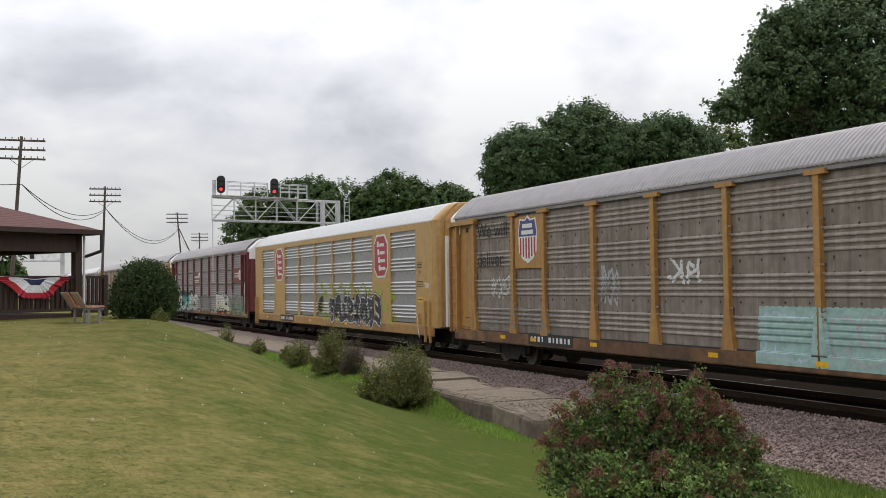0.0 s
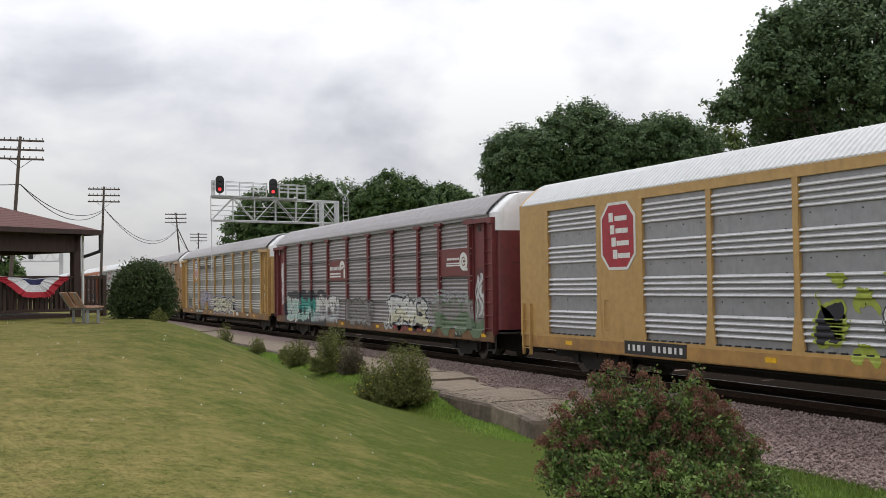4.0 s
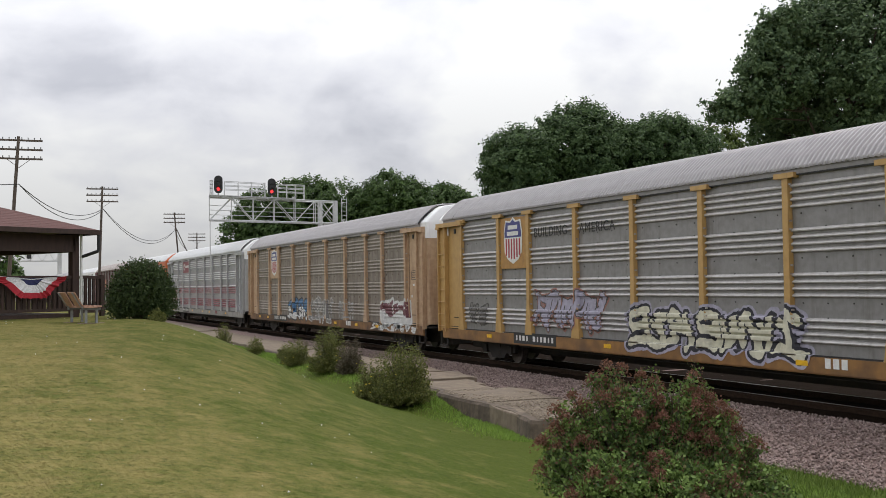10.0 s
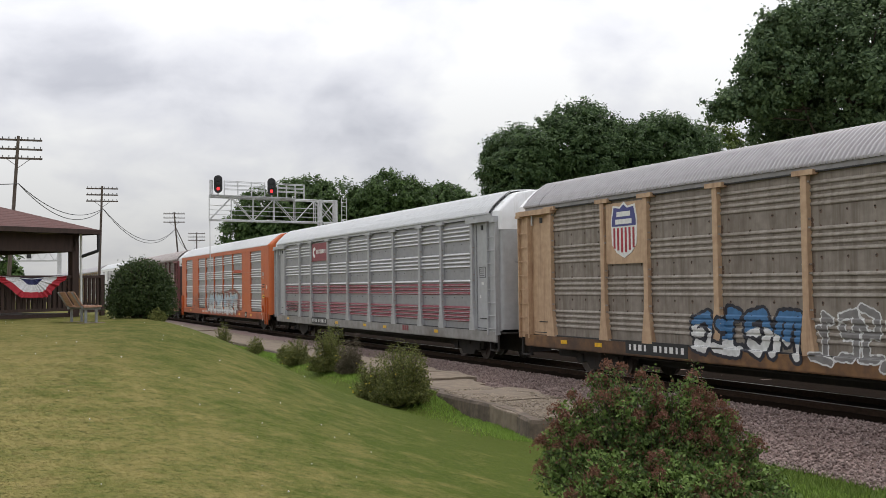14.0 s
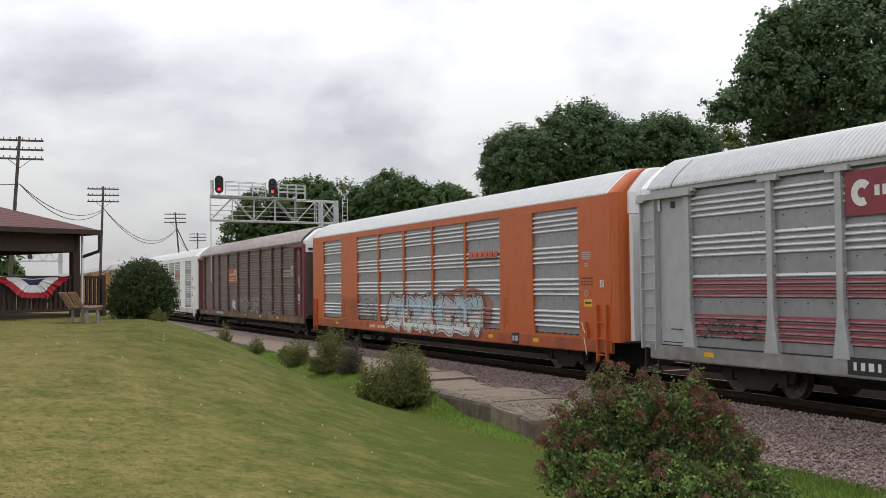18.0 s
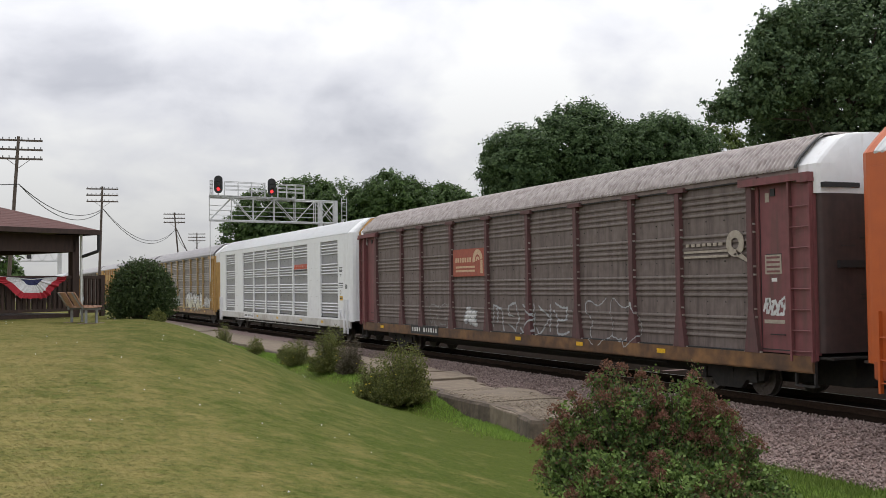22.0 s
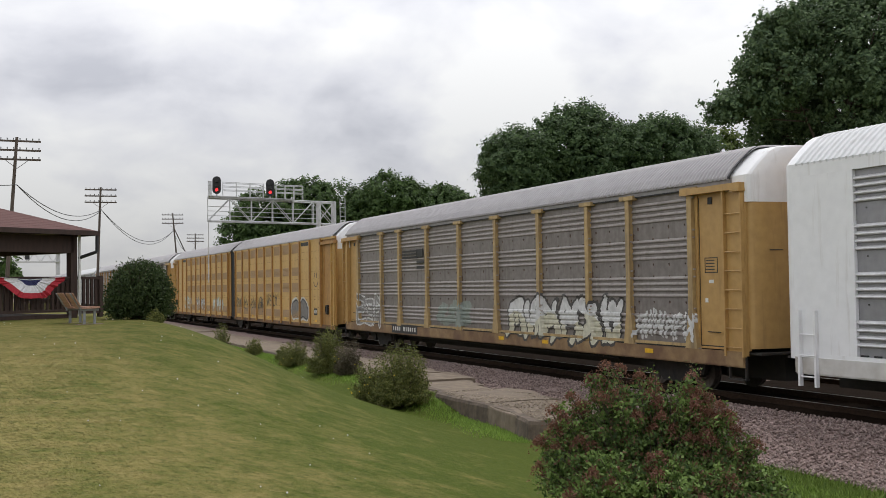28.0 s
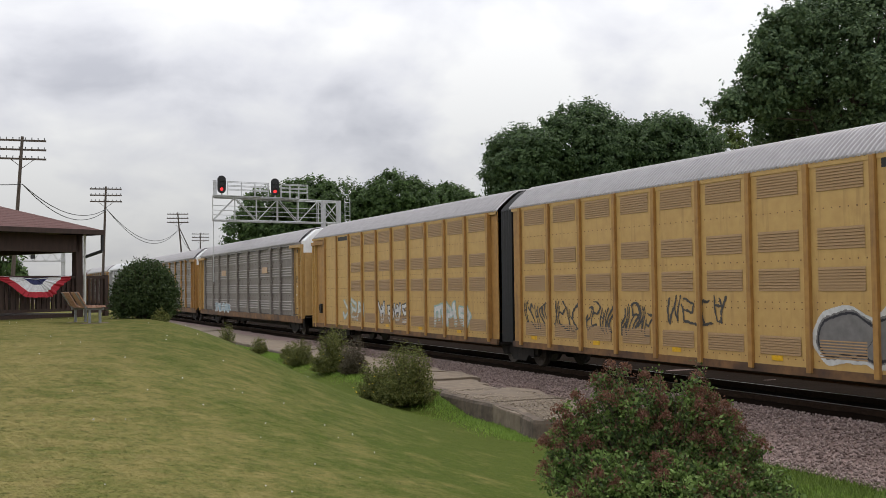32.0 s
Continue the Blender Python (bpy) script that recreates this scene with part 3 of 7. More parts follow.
def land_at(x, y):
    fx, fy = (x + 40) * 2, (y + 6) * 2
    i, j = np.clip(fx.astype(int), 0, GRID.shape[0] - 2), np.clip(fy.astype(int), 0, GRID.shape[1] - 2)
    u, v = fx - i, fy - j
    return GRID[i, j] * (1 - u) * (1 - v) + GRID[i + 1, j] * u * (1 - v) + GRID[i, j + 1] * (1 - u) * v + GRID[i + 1, j + 1] * u * v


n = 300000
px = -5.0 - 25 * rng.uniform(0, 1, n) ** 1.7
low, high = 0.02 * px - 0.5, np.minimum(-1.12 * px + 0.3, np.interp(px, EDGE_X, EDGE_Y) - 0.12)
py = low + (high - low) * rng.uniform(0, 1, n)
ang, h = rng.uniform(0, 6.28, n), rng.uniform(0.0, 0.0006, n)
reach = rng.uniform(0.018, 0.045, n)
side = np.stack([-np.sin(ang), np.cos(ang), np.zeros(n)], axis=1) * (0.003 + 0.0006 * np.abs(px))[:, None]
tip = np.stack([np.cos(ang) * reach, np.sin(ang) * reach, h], axis=1)
root = np.stack([px, py, land_at(px, py) + 0.0012], axis=1)
v = np.stack([root - side, root + tip, root + side], axis=1)
flip = np.cross(v[:, 1] - v[:, 0], v[:, 2] - v[:, 0])[:, 2] < 0
v[flip] = v[flip][:, ::-1]
v = v.reshape(-1, 3)
tagged(new("lawn_turf", array_mesh("lawn_turf", v, np.arange(3 * n).reshape(n, 3), M["turf_blade"])), "short patchy mown grass of the lawn", "grass", kind="stuff")

# tiny white clover blossoms in the lawn
n = 60
px = -6.5 - 22 * rng.uniform(0, 1, n) ** 1.3
py = rng.uniform(-0.5, 1, n) + rng.uniform(0, 1, n) * (1.6 - 0.25 * px)
pz = np.array([land(a, b) + 0.025 for a, b in zip(px, py)])
verts = (octa[None] * rng.uniform(0.006, 0.012, (n, 1, 1)) + np.stack([px, py, pz], axis=1)[:, None]).reshape(-1, 3)
faces = (tri[None] + 6 * np.arange(n)[:, None, None]).reshape(-1, 3)
tagged(new("clover_blossoms", array_mesh("clover_blossoms", verts, faces, M["mark"])), "tiny white clover blossoms in the lawn", "flowers", kind="stuff")

# ---- tracks ----
def rail(y):
    prof = [(-0.075, -0.17), (0.075, -0.17), (0.07, -0.155), (0.012, -0.13), (0.012, -0.04), (0.036, -0.03), (0.036, -0.004), (0.028, 0.0), (-0.028, 0.0), (-0.036, -0.004), (-0.036, -0.03), (-0.012, -0.04), (-0.012, -0.13), (-0.07, -0.155)]
    f = Form().grid([[(x, y + a, b) for a, b in prof + prof[:1]] for x in (-600, -200, -60, 0, 60, 300)])
    return f


for k, yc in enumerate((17.26, 21.6)):
    track = thing("railway_track", pose(0, yc, 0), "steel rails on dark timber ties in ballast", "track", "railway tracks", "structure")
    for side in (-0.755, 0.755):
        steel = part("rail", rail(side), M["rail_web"], track, "rusty steel rail with a bright head")
        part("running_surface", Form().box(-600, 300, side - 0.029, side + 0.027, 0.002, 0.004), M["rail_head"], steel, "polished running surface")
    tie = Form().box(-0.115, 0.115, -1.3, 1.3, -0.36, -0.172).mesh("tie", M["tie"])
    far = Form()
    for i in range(-420, 100):
        x = i * 0.55
        if -48 < x < 6 and k == 0:
            part("tie", tie, None, track, at=pose(x, 0, 0.0, 0, 0, rng.normal(0, 0.8)))
        else:
            far.box(x - 0.115, x + 0.115, -1.3, 1.3, -0.36, -0.172)
    tagged(part("far_ties", far, M["tie"], track), kind="stuff")

# ---- old platform: broken concrete slabs ----
platform = thing("platform", pose(0, 0, 0), "old cracked concrete platform slabs beside the track", "platform", kind="structure")


def slab(x0, x1, ya0, ya1, yb0, yb1, top, thick):
    """A slab between x0 and x1; near edge from ya0 to ya1, far edge from yb0 to yb1, with ragged edges."""
    f = Form()
    n = max(2, int((x1 - x0) / 0.35))
    up, low = [], []
    for i in range(n + 1):
        t = i / n
        x = x0 + (x1 - x0) * t
        ya, yb = ya0 + (ya1 - ya0) * t + 0.07 * noise.noise((x * 1.9, 7, 0)), yb0 + (yb1 - yb0) * t + 0.22 * noise.noise((x * 1.1, 1, 5))
        row = []
        for j in range(9):
            y = ya + (yb - ya) * j / 8
            row.append((x, y, top + 0.035 * noise.noise((x * 1.3, y * 1.3, 4)) - (0.03 if j in (0, 8) else 0)))
        up.append([(x, ya - 0.03, top - thick)] + [(x, ya - 0.012, top - 0.06)] + row + [(x, yb + 0.01, top - thick)])
    f.grid(up)
    for row, flip in ((up[0], 1), (up[-1], 0)):
        f.add(row, [tuple(range(len(row))) if flip else tuple(reversed(range(len(row))))])
    return f


SLABS = [(-120, -84, 13.0, 12.9, 15.0, 14.9), (-83.9, -66, 12.7, 12.5, 14.8, 14.6), (-65.9, -52, 12.35, 12.1, 14.5, 14.3), (-51.9, -43.5, 12.05, 11.8, 14.3, 14.1),
         (-43.4, -35.5, 11.75, 11.5, 14.1, 14.0), (-35.4, -29.6, 11.45, 11.3, 13.9, 13.7), (-29.5, -27.35, 11.25, 11.2, 13.9, 13.45), (-27.3, -25.9, 11.2, 11.15, 13.35, 13.0), (-25.85, -24.15, 11.13, 10.98, 12.75, 12.55), (-24.1, -21.4, 10.78, 10.76, 13.1, 12.8), (-21.36, -18.3, 10.75, 10.25, 12.75, 12.1)]
LEVELS = [0.0, 0.03, -0.01, 0.02, 0.0, 0.03, 0.02, -0.035, 0.0, 0.02, 0.0]
for i, (x0, x1, a0, a1, b0, b1) in enumerate(SLABS):
    part("slab", slab(x0, x1, a0, a1, b0, b1, -0.10 + LEVELS[i % 11], 0.5), M["concrete"], platform)
# broken lumps on the crumbled end
n = 6500
px, t = -18.1 - 6.2 * rng.uniform(0, 1, n) ** 1.5, rng.uniform(0, 1, n)
py = 10.80 - 0.5 * np.clip((px + 19.9) / 1.7, 0, 1) + t * 1.9
shape = octa[None] * rng.uniform(0.5, 1.3, (n, 6, 1)) * (0.005 + 0.028 * rng.uniform(0, 1, (n, 1, 1)) ** 6) * np.array([1.3, 1.3, 0.5])
verts = (shape + np.stack([px, py, np.full(n, -0.082)], axis=1)[:, None]).reshape(-1, 3)
faces = (tri[None] + 6 * np.arange(n)[:, None, None]).reshape(-1, 3)
rubble_mat = leaf_material("concrete_rubble", (0.20, 0.16, 0.12), (0.46, 0.39, 0.31))
tagged(new("rubble", array_mesh("rubble", verts, faces, rubble_mat)), "crumbled concrete rubble on the broken platform end", "rubble", kind="stuff")
wall = Form()
rows = []
line = [(x, float(np.interp(x, EDGE_X, EDGE_Y)), 0.0, -1.0) for x in ticks([((-45, -18.3), 0.3)])] + [(-18.12, 10.35, 0.8, -0.6), (-18.05, 10.9, 1.0, 0.0), (-18.15, 11.5, 1.0, 0.0), (-18.5, 12.1, 0.8, 0.6)]
for x, y, ox, oy in line:
    chip = 0.05 * noise.noise((x * 1.7, y * 1.7, 3))
    rows.append([(x + ox * d, y + oy * d, z) for d, z in ((0.10 + chip, -0.70), (0.085 + chip, -0.42), (0.07 + 0.7 * chip, -0.17 + 0.5 * chip), (0.03, -0.105 + 0.4 * chip), (-0.15, -0.10))])
single("platform_edge", wall.grid(rows), M["concrete_face"], "stained dark concrete kerb face of the old platform", "kerb", kind="structure")

# ---- the train ----
POSTS = [-11.75, -8.93, -6.95, -4.22, -1.4, 1.4, 4.22, 6.95, 8.93, 11.75]
TRACK_Y = 17.26
POST_ENDS = [-11.75] + POSTS[1:-1] + [11.5]
REAR = 0.30
TOP, SILL = 4.72, 1.06
ROW = 0.935


def rib_heights():
    out = []
    for g in range(4):
        for k in range(4):
            out.append(TOP - 0.14 - g * ROW - k * 0.143)
    return out


RIBS = rib_heights()
EVEN_RIBS = [TOP - 0.07 - g * ROW - k * 0.152 for g in range(4) for k in range(6)]


def panel_mesh(width, screen, deep=0.066, name="side_panel", ribs=RIBS):
    """A perforated steel screen with pressed ribs, its back plane at y = 0."""
    prof = [(0, TOP + 0.078)]
    # facets given the lighter rib colour; undersides stay darker as painted shade
    lit_facets = []
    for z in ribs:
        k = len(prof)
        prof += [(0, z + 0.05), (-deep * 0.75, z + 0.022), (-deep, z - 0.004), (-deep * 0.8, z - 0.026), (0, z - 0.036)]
        lit_facets += [k, k + 1, k + 2]
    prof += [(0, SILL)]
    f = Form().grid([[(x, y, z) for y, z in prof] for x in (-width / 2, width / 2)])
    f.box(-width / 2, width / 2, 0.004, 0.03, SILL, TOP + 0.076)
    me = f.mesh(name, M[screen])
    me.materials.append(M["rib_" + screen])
    for k in lit_facets:
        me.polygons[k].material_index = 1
    return me


def post_form(cap=True, gusset=True):
    f = Form()
    w, y0, y1 = 0.085, -1.625, -1.50
    f.box(-w, w, y0, y1, 1.95 if gusset else SILL, 4.80)
    if gusset:
        f.prism([(-0.22, SILL - 0.02), (0.22, SILL - 0.02), (w, 1.95), (-w, 1.95)], y0 - 0.004, y1)
    if cap:
        f.box(-0.30, 0.30, y0 - 0.03, y1, 4.75, 4.86)
    return f


ARCH = [(1.58, 4.98), (1.588, 5.03), (1.44, 5.18), (1.20, 5.39), (0.96, 5.58), (0.78, 5.67), (0.5, 5.71), (0.0, 5.73)]
ARCH = ARCH + [(-y, z) for y, z in reversed(ARCH[:-1])]
LOW_EAVE = [(1.60, 4.92), (1.605, 4.97)] + ARCH[2:13] + [(-1.605, 4.97), (-1.60, 4.92)]


def roof_form(x0, x1, pitch=0.14, deep=0.046, profile=ARCH):
    rows = []
    n = int((x1 - x0) / pitch)
    for i in range(n):
        for t, d in ((0.0, 0), (0.14, 0.85), (0.27, 1), (0.4, 0.85), (0.54, 0)):
            x = x0 + (i + t) * pitch
            rows.append([(x, -y * (1 + d * deep / 1.3), z + d * deep * (z - 4.7)) for y, z in profile])
    rows.append([(x1, -y, z) for y, z in profile])
    return Form().grid(rows)


def eave_form(x0, x1):
    """The smooth top chord between the roof sheets and the side panels, on both sides."""
    f = Form()
    for s in (-1, 1):
        f.box(x0, x1, s * 1.555 - 0.025, s * 1.555 + 0.025, 4.82, 4.96)
    return f


def arch_strip(x0, x1, out=1.012, lift=1.03, profile=LOW_EAVE):
    return Form().grid([[(x, -y * out * q, 4.6 + (z - 4.6) * (1 + (lift - 1) * q)) for y, z in profile] for x, q in ((x0, 0.98), (x0, 1.0), (x1, 1.0), (x1, 0.975))])


def end_form(z0, z1, full=False, wide=1.0):
    """One end of a car, rounded in plan, between two heights; x is positive."""
    if full == "rim":
        stations = [(13.20, 1.60), (13.40, 1.585), (13.54, 1.51), (13.60, 1.38), (13.58, 1.22), (13.54, 0.0)]
    elif full == "face":
        stations = [(13.50, 1.24), (13.64, 1.22), (13.72, 1.05), (13.78, 0.7), (13.80, 0.35), (13.81, 0.0)]
    else:
        stations = [(12.6, 1.47), (13.38, 1.47), (13.44, 1.45), (13.48, 1.38), (13.53, 1.05), (13.56, 0.55), (13.57, 0.0)]
    zs = sorted({round(z, 3) for z in [z0, z1] + [p[1] for p in ARCH[:8] if z0 < p[1] < z1]})

    def half(z):
        return float(np.interp(z, [p[1] for p in ARCH[1:8]], [p[0] / 1.588 for p in ARCH[1:8]]))
    rows = []
    sink = 0.0 if full else 0.04
    for z in zs:
        k = half(z) * wide
        left = [(x, -w * k, z - sink) for x, w in stations]
        right = [(x, w * k, z - sink) for x, w in reversed(stations[:-1])]
        rows.append(left + right)
    f = Form().grid(rows)
    f.add(rows[-1], [tuple(range(len(rows[-1])))])
    f.add(rows[0], [tuple(reversed(range(len(rows[0]))))])
    return f


def ladder(parent, mat, x, y, z0=0.75, z1=4.75, wide=0.40):
    lad = part("ladder", Form().box(x - wide / 2, x - wide / 2 + 0.05, y - 0.09, y, z0, z1).box(x + wide / 2 - 0.05, x + wide / 2, y - 0.09, y, z0, z1), mat, parent)
    rung = Form().tube((x - wide / 2, y - 0.06, 0), (x + wide / 2, y - 0.06, 0), 0.016, n=6).mesh("rung", mat)
    for k in range(int((z1 - z0) / 0.43)):
        part("rung", rung, None, lad, at=pose(0, 0, z0 + 0.2 + 0.43 * k))
    return lad


WHEEL = Form()
for s in (-1, 1):
    WHEEL.tube((0, s * 0.70, 0), (0, s * 0.83, 0), 0.42, 0.42, 24).tube((0, s * 0.66, 0), (0, s * 0.70, 0), 0.455, 0.455, 24).tube((0, s * 0.83, 0), (0, s * 0.86, 0), 0.22, 0.2, 16)
WHEEL.tube((0, -0.95, 0), (0, 0.95, 0), 0.08, n=10)
for s in (-1, 1):
    for k in range(3):
        a = k * 2.094
        WHEEL.box(-0.03 + 0.27 * math.cos(a), 0.03 + 0.27 * math.cos(a), s * 0.845 - 0.012, s * 0.845 + 0.012, -0.03 + 0.27 * math.sin(a), 0.03 + 0.27 * math.sin(a))
WHEEL_MESH = WHEEL.mesh("wheelset", M["tread"])
SIDEFRAME = [(-1.25, 0.62), (-1.18, 0.36), (-0.62, 0.34), (-0.42, 0.14), (0.42, 0.14), (0.62, 0.34), (1.18, 0.36), (1.25, 0.62), (0.9, 0.66), (0.5, 0.78), (-0.5, 0.78), (-0.9, 0.66)]
TRUCK = Form()
for s in (-1, 1):
    TRUCK.prism(SIDEFRAME, s * 1.0 - 0.07, s * 1.0 + 0.07)
    for dx in (-0.14, 0.02, 0.18):
        TRUCK.tube((dx - 0.02, s * 1.0, 0.2), (dx - 0.02, s * 1.0, 0.55), 0.075, n=8)
    for dx in (-0.89, 0.89):
        TRUCK.box(dx - 0.13, dx + 0.13, s * 1.0 - 0.12, s * 1.0 + 0.12, 0.3, 0.55)
TRUCK.box(-0.2, 0.2, -1.1, 1.1, 0.5, 0.72)
TRUCK_MESH = TRUCK.mesh("truck", M["black"])
WHEELSETS = []


def trucks(car, places=(-10.05, 10.05)):
    for x in places:
        tr = part("truck", TRUCK_MESH, None, car, "black cast steel truck frame with springs", at=pose(x, 0, 0))
        for dx in (-0.89, 0.89):
            w = part("wheelset", WHEEL_MESH, None, tr, "steel wheels on an axle", at=pose(dx, 0, 0.42))
            WHEELSETS.append((w, dx))


def surface(kind, x, z):
    """How far out the side of a car lies at x, z (arrays)."""
    y = np.full(x.shape, -1.50)
    if kind in ("posts", "shallow", "even"):
        for r in EVEN_RIBS if kind == "even" else RIBS:
            y = np.where(np.abs(z - r) < 0.045, -1.568 if kind == "posts" else -1.54, y)
        if kind == "even":
            for g in (1, 2, 3):
                y = np.where(np.abs(z - TOP + g * ROW) < 0.04, -1.556, y)
        y = np.where(np.abs(x) > 11.6, -1.49, y)
        for p in POST_ENDS:
            half = np.where(z < 1.95, 0.09 + (1.95 - z) / 0.83 * 0.14, 0.09)
            y = np.where(np.abs(x - p) < half, -1.632, y)
        y = np.where(z < SILL + 0.01, -1.622, y)
    elif kind == "flush":
        for r in RIBS:
            y = np.where(np.abs(z - r) < 0.045, -1.59, np.where(y > -1.53, -1.524, y))
        solid = np.zeros(x.shape, bool)
        for p in POSTS:
            solid |= np.abs(x - p) < 0.11
        solid |= (np.abs(x) > 6.9) & (np.abs(x) < 9.0) | (np.abs(x) > 11.7) | (z < SILL + 0.08)
        y = np.where(solid, -1.606, y)
        y = np.where(z < SILL - 0.02, -1.622, y)
    else:
        y = np.full(x.shape, -1.585)
    return y - 0.007


# abstract strokes for sprayed shapes, none of them a letter
GLYPHS = ["M.85,0 L.9,.95 L.25,.9 L.35,.5 L.8,.5 M.55,.5 L.15,.05", "M.2,.95 L.8,.85 L.75,.5 L.25,.5 L.25,.05 L.9,.1 M.25,.5 L.1,.7", "M.1,.95 L.2,.05 L.5,.6 L.75,.05 L.85,1 M.5,.6 L.5,.95", "M.25,.2 L.65,.05 L.9,.5 L.7,.95 L.2,.8 L.2,.5 L.5,.5",
          "M.85,.05 L.85,.95 M.2,0 L.8,.5 L.15,1 M.2,0 L.0,.2", "M.1,1 L.35,.05 L.6,.05 L.85,1 M.25,.6 L.7,.6 L.5,.85", "M.2,.9 L.85,.95 L.85,.05 L.2,.1 M.85,.5 L.35,.5 L.2,.7", "M.1,.1 L.2,.9 L.75,.9 L.85,.05 M.5,.9 L.45,.35",
          "M.1,.05 L.15,.95 L.5,.75 M.15,.45 L.8,.6 M.8,.0 L.75,.95", "M.05,.1 L.9,.05 M.5,.1 L.45,1 L.75,.9 M.45,.6 L.2,.7"]


def strokes_of(glyph):
    out = []
    last = None
    for token in glyph.split():
        p = tuple(float(a) for a in token[1:].split(","))
        if token[0] == "L":
            out.append((last, p))
        last = p
    return out


def spray(car, kind, x0, x1, z0, z1, letters, fat, colours, seed, cell=0.016, halo=0.0, thin=False, wobble=0.05, lift=0.0, inline=False, two=None, speckle=False, block=False, label="spray-painted graffiti lettering"):
    """Sprayed lettering that follows the ribs and posts of the car's side. colours: fill, outline and cloud (or None)."""
    g = np.random.default_rng(seed)
    nx, nz = int((x1 - x0) / cell), int((z1 - z0) / cell)
    gx, gz = np.meshgrid((np.arange(nx) + 0.5) * cell + x0, (np.arange(nz) + 0.5) * cell + z0, indexing="ij")
    wx = gx + wobble * np.sin(gz * 6 + seed) + 0.5 * wobble * np.sin(gx * 9 + seed * 2)
    wz = gz + wobble * np.sin(gx * 5 + seed * 3)
    dist, owner = np.full(gx.shape, 9.0), np.zeros(gx.shape, int)
    w = (x1 - x0 - 2 * fat - 2 * halo) / letters
    for i in range(letters):
        glyph = GLYPHS[int(g.integers(len(GLYPHS)))]
        bx, lean, drop, size = x0 + fat + halo + i * w, g.uniform(-0.12, 0.12), g.uniform(0, 0.1), g.uniform(0.82, 1.0)
        tall = (z1 - z0) - 2 * fat - 2 * halo
        for a, b in strokes_of(glyph):
            a, b = [(bx + (p[0] * 1.02 + lean * p[1]) * w, z0 + fat + halo + (drop + p[1] * size * (1 - drop)) * tall) for p in (a, b)]
            ax, az, ux, uz = a[0], a[1], b[0] - a[0], b[1] - a[1]
            t = np.clip(((wx - ax) * ux + (wz - az) * uz) / (ux * ux + uz * uz + 1e-9), 0, 1)
            d = np.hypot(wx - ax - t * ux, wz - az - t * uz)
            owner = np.where(d < dist, i, owner)
            dist = np.minimum(dist, d)
    rough = 0.012 * np.sin(gx * 31) * np.sin(gz * 27)
    line = 0.035 if thin else min(0.08, fat * 0.42)
    edge = owner != np.roll(owner, 1, axis=0)
    code = np.where((dist + rough < fat - line) & ~(edge & (fat > 0.24)), 1, np.where(dist + rough < fat, 2, 0))
    if inline:
        code = np.where((dist + rough < fat) & ~((np.abs(dist + 0.5 * rough - fat + 0.065) < 0.026) | (edge & (dist < fat - 0.07))), 1, np.where(dist + rough < fat, 2, 0))
    if block:
        rim = np.minimum(np.minimum(gx - x0, x1 - gx), np.minimum(gz - z0, z1 - gz)) + 0.6 * rough
        code = np.where(rim < 0.05, 0, np.where(np.abs(dist - 0.16) + rough < 0.03, 2, 1))
    if two:
        code = np.where((code == 1) & ((gz - z0) / (z1 - z0) + 0.12 * np.sin(gx * 3 + seed) < 0.48), 4, code)
    if halo:
        cloud = dist + 0.35 * halo * np.sin(gx * 4.1 + seed) * np.sin(gz * 5.3 + seed) < fat + halo
        if speckle:
            cloud &= np.sin(gx * 4.3 + seed) * np.sin(gz * 5.9 + 1) + 0.7 * np.sin(gx * 11.1 + gz * 3) * np.sin(gz * 9.7 + gx * 2) > 0.30
        code = np.where((code == 0) & cloud, 3, np.where(speckle, 0, code))

    def patch(name, ii, kk, colour, parent):
        corner = np.stack([np.stack([ii + a, kk + b], axis=1) for a, b in ((0, 0), (1, 0), (1, 1), (0, 1))], axis=1).reshape(-1, 2)
        key, inverse = np.unique(corner[:, 0] * 100000 + corner[:, 1], return_inverse=True)
        vx, vz = (key // 100000) * cell + x0, (key % 100000) * cell + z0
        verts = np.stack([vx, surface(kind, vx, vz) - lift, vz], axis=1)
        return part(name, array_mesh(name, verts, inverse.reshape(-1, 4), M["spray_" + colour]), None, parent)

    code = np.where(gz < 0.745, 0, code)
    if colours[0] is None and colours[1] is None and not speckle:
        code = np.where(code > 0, 3, 0)
    ii, kk = np.nonzero(code == 3)
    if len(ii) and colours[2]:
        tagged(patch("sprayed_cloud", ii, kk, colours[2], car), label, kind="stuff")
    for i in range(letters):
        fill = None
        for index, name in ((1, "graffiti_letter"), (2, "outline"), (4, "lower_fill")):
            ii, kk = np.nonzero((code == index) & (owner == i))
            colour = two if index == 4 else colours[index - 1]
            if not len(ii) or not colour:
                continue
            ob = patch(name if fill or index == 1 else "graffiti_letter", ii, kk, colour, fill or car)
            if fill is None:
                fill = tagged(ob, label)


def sign_form(points, y):
    n = len(points)
    return Form().prism(points, y, y + 0.02)


def rect(x, z, w, h):
    return [(x - w / 2, z - h / 2), (x + w / 2, z - h / 2), (x + w / 2, z + h / 2), (x - w / 2, z + h / 2)]


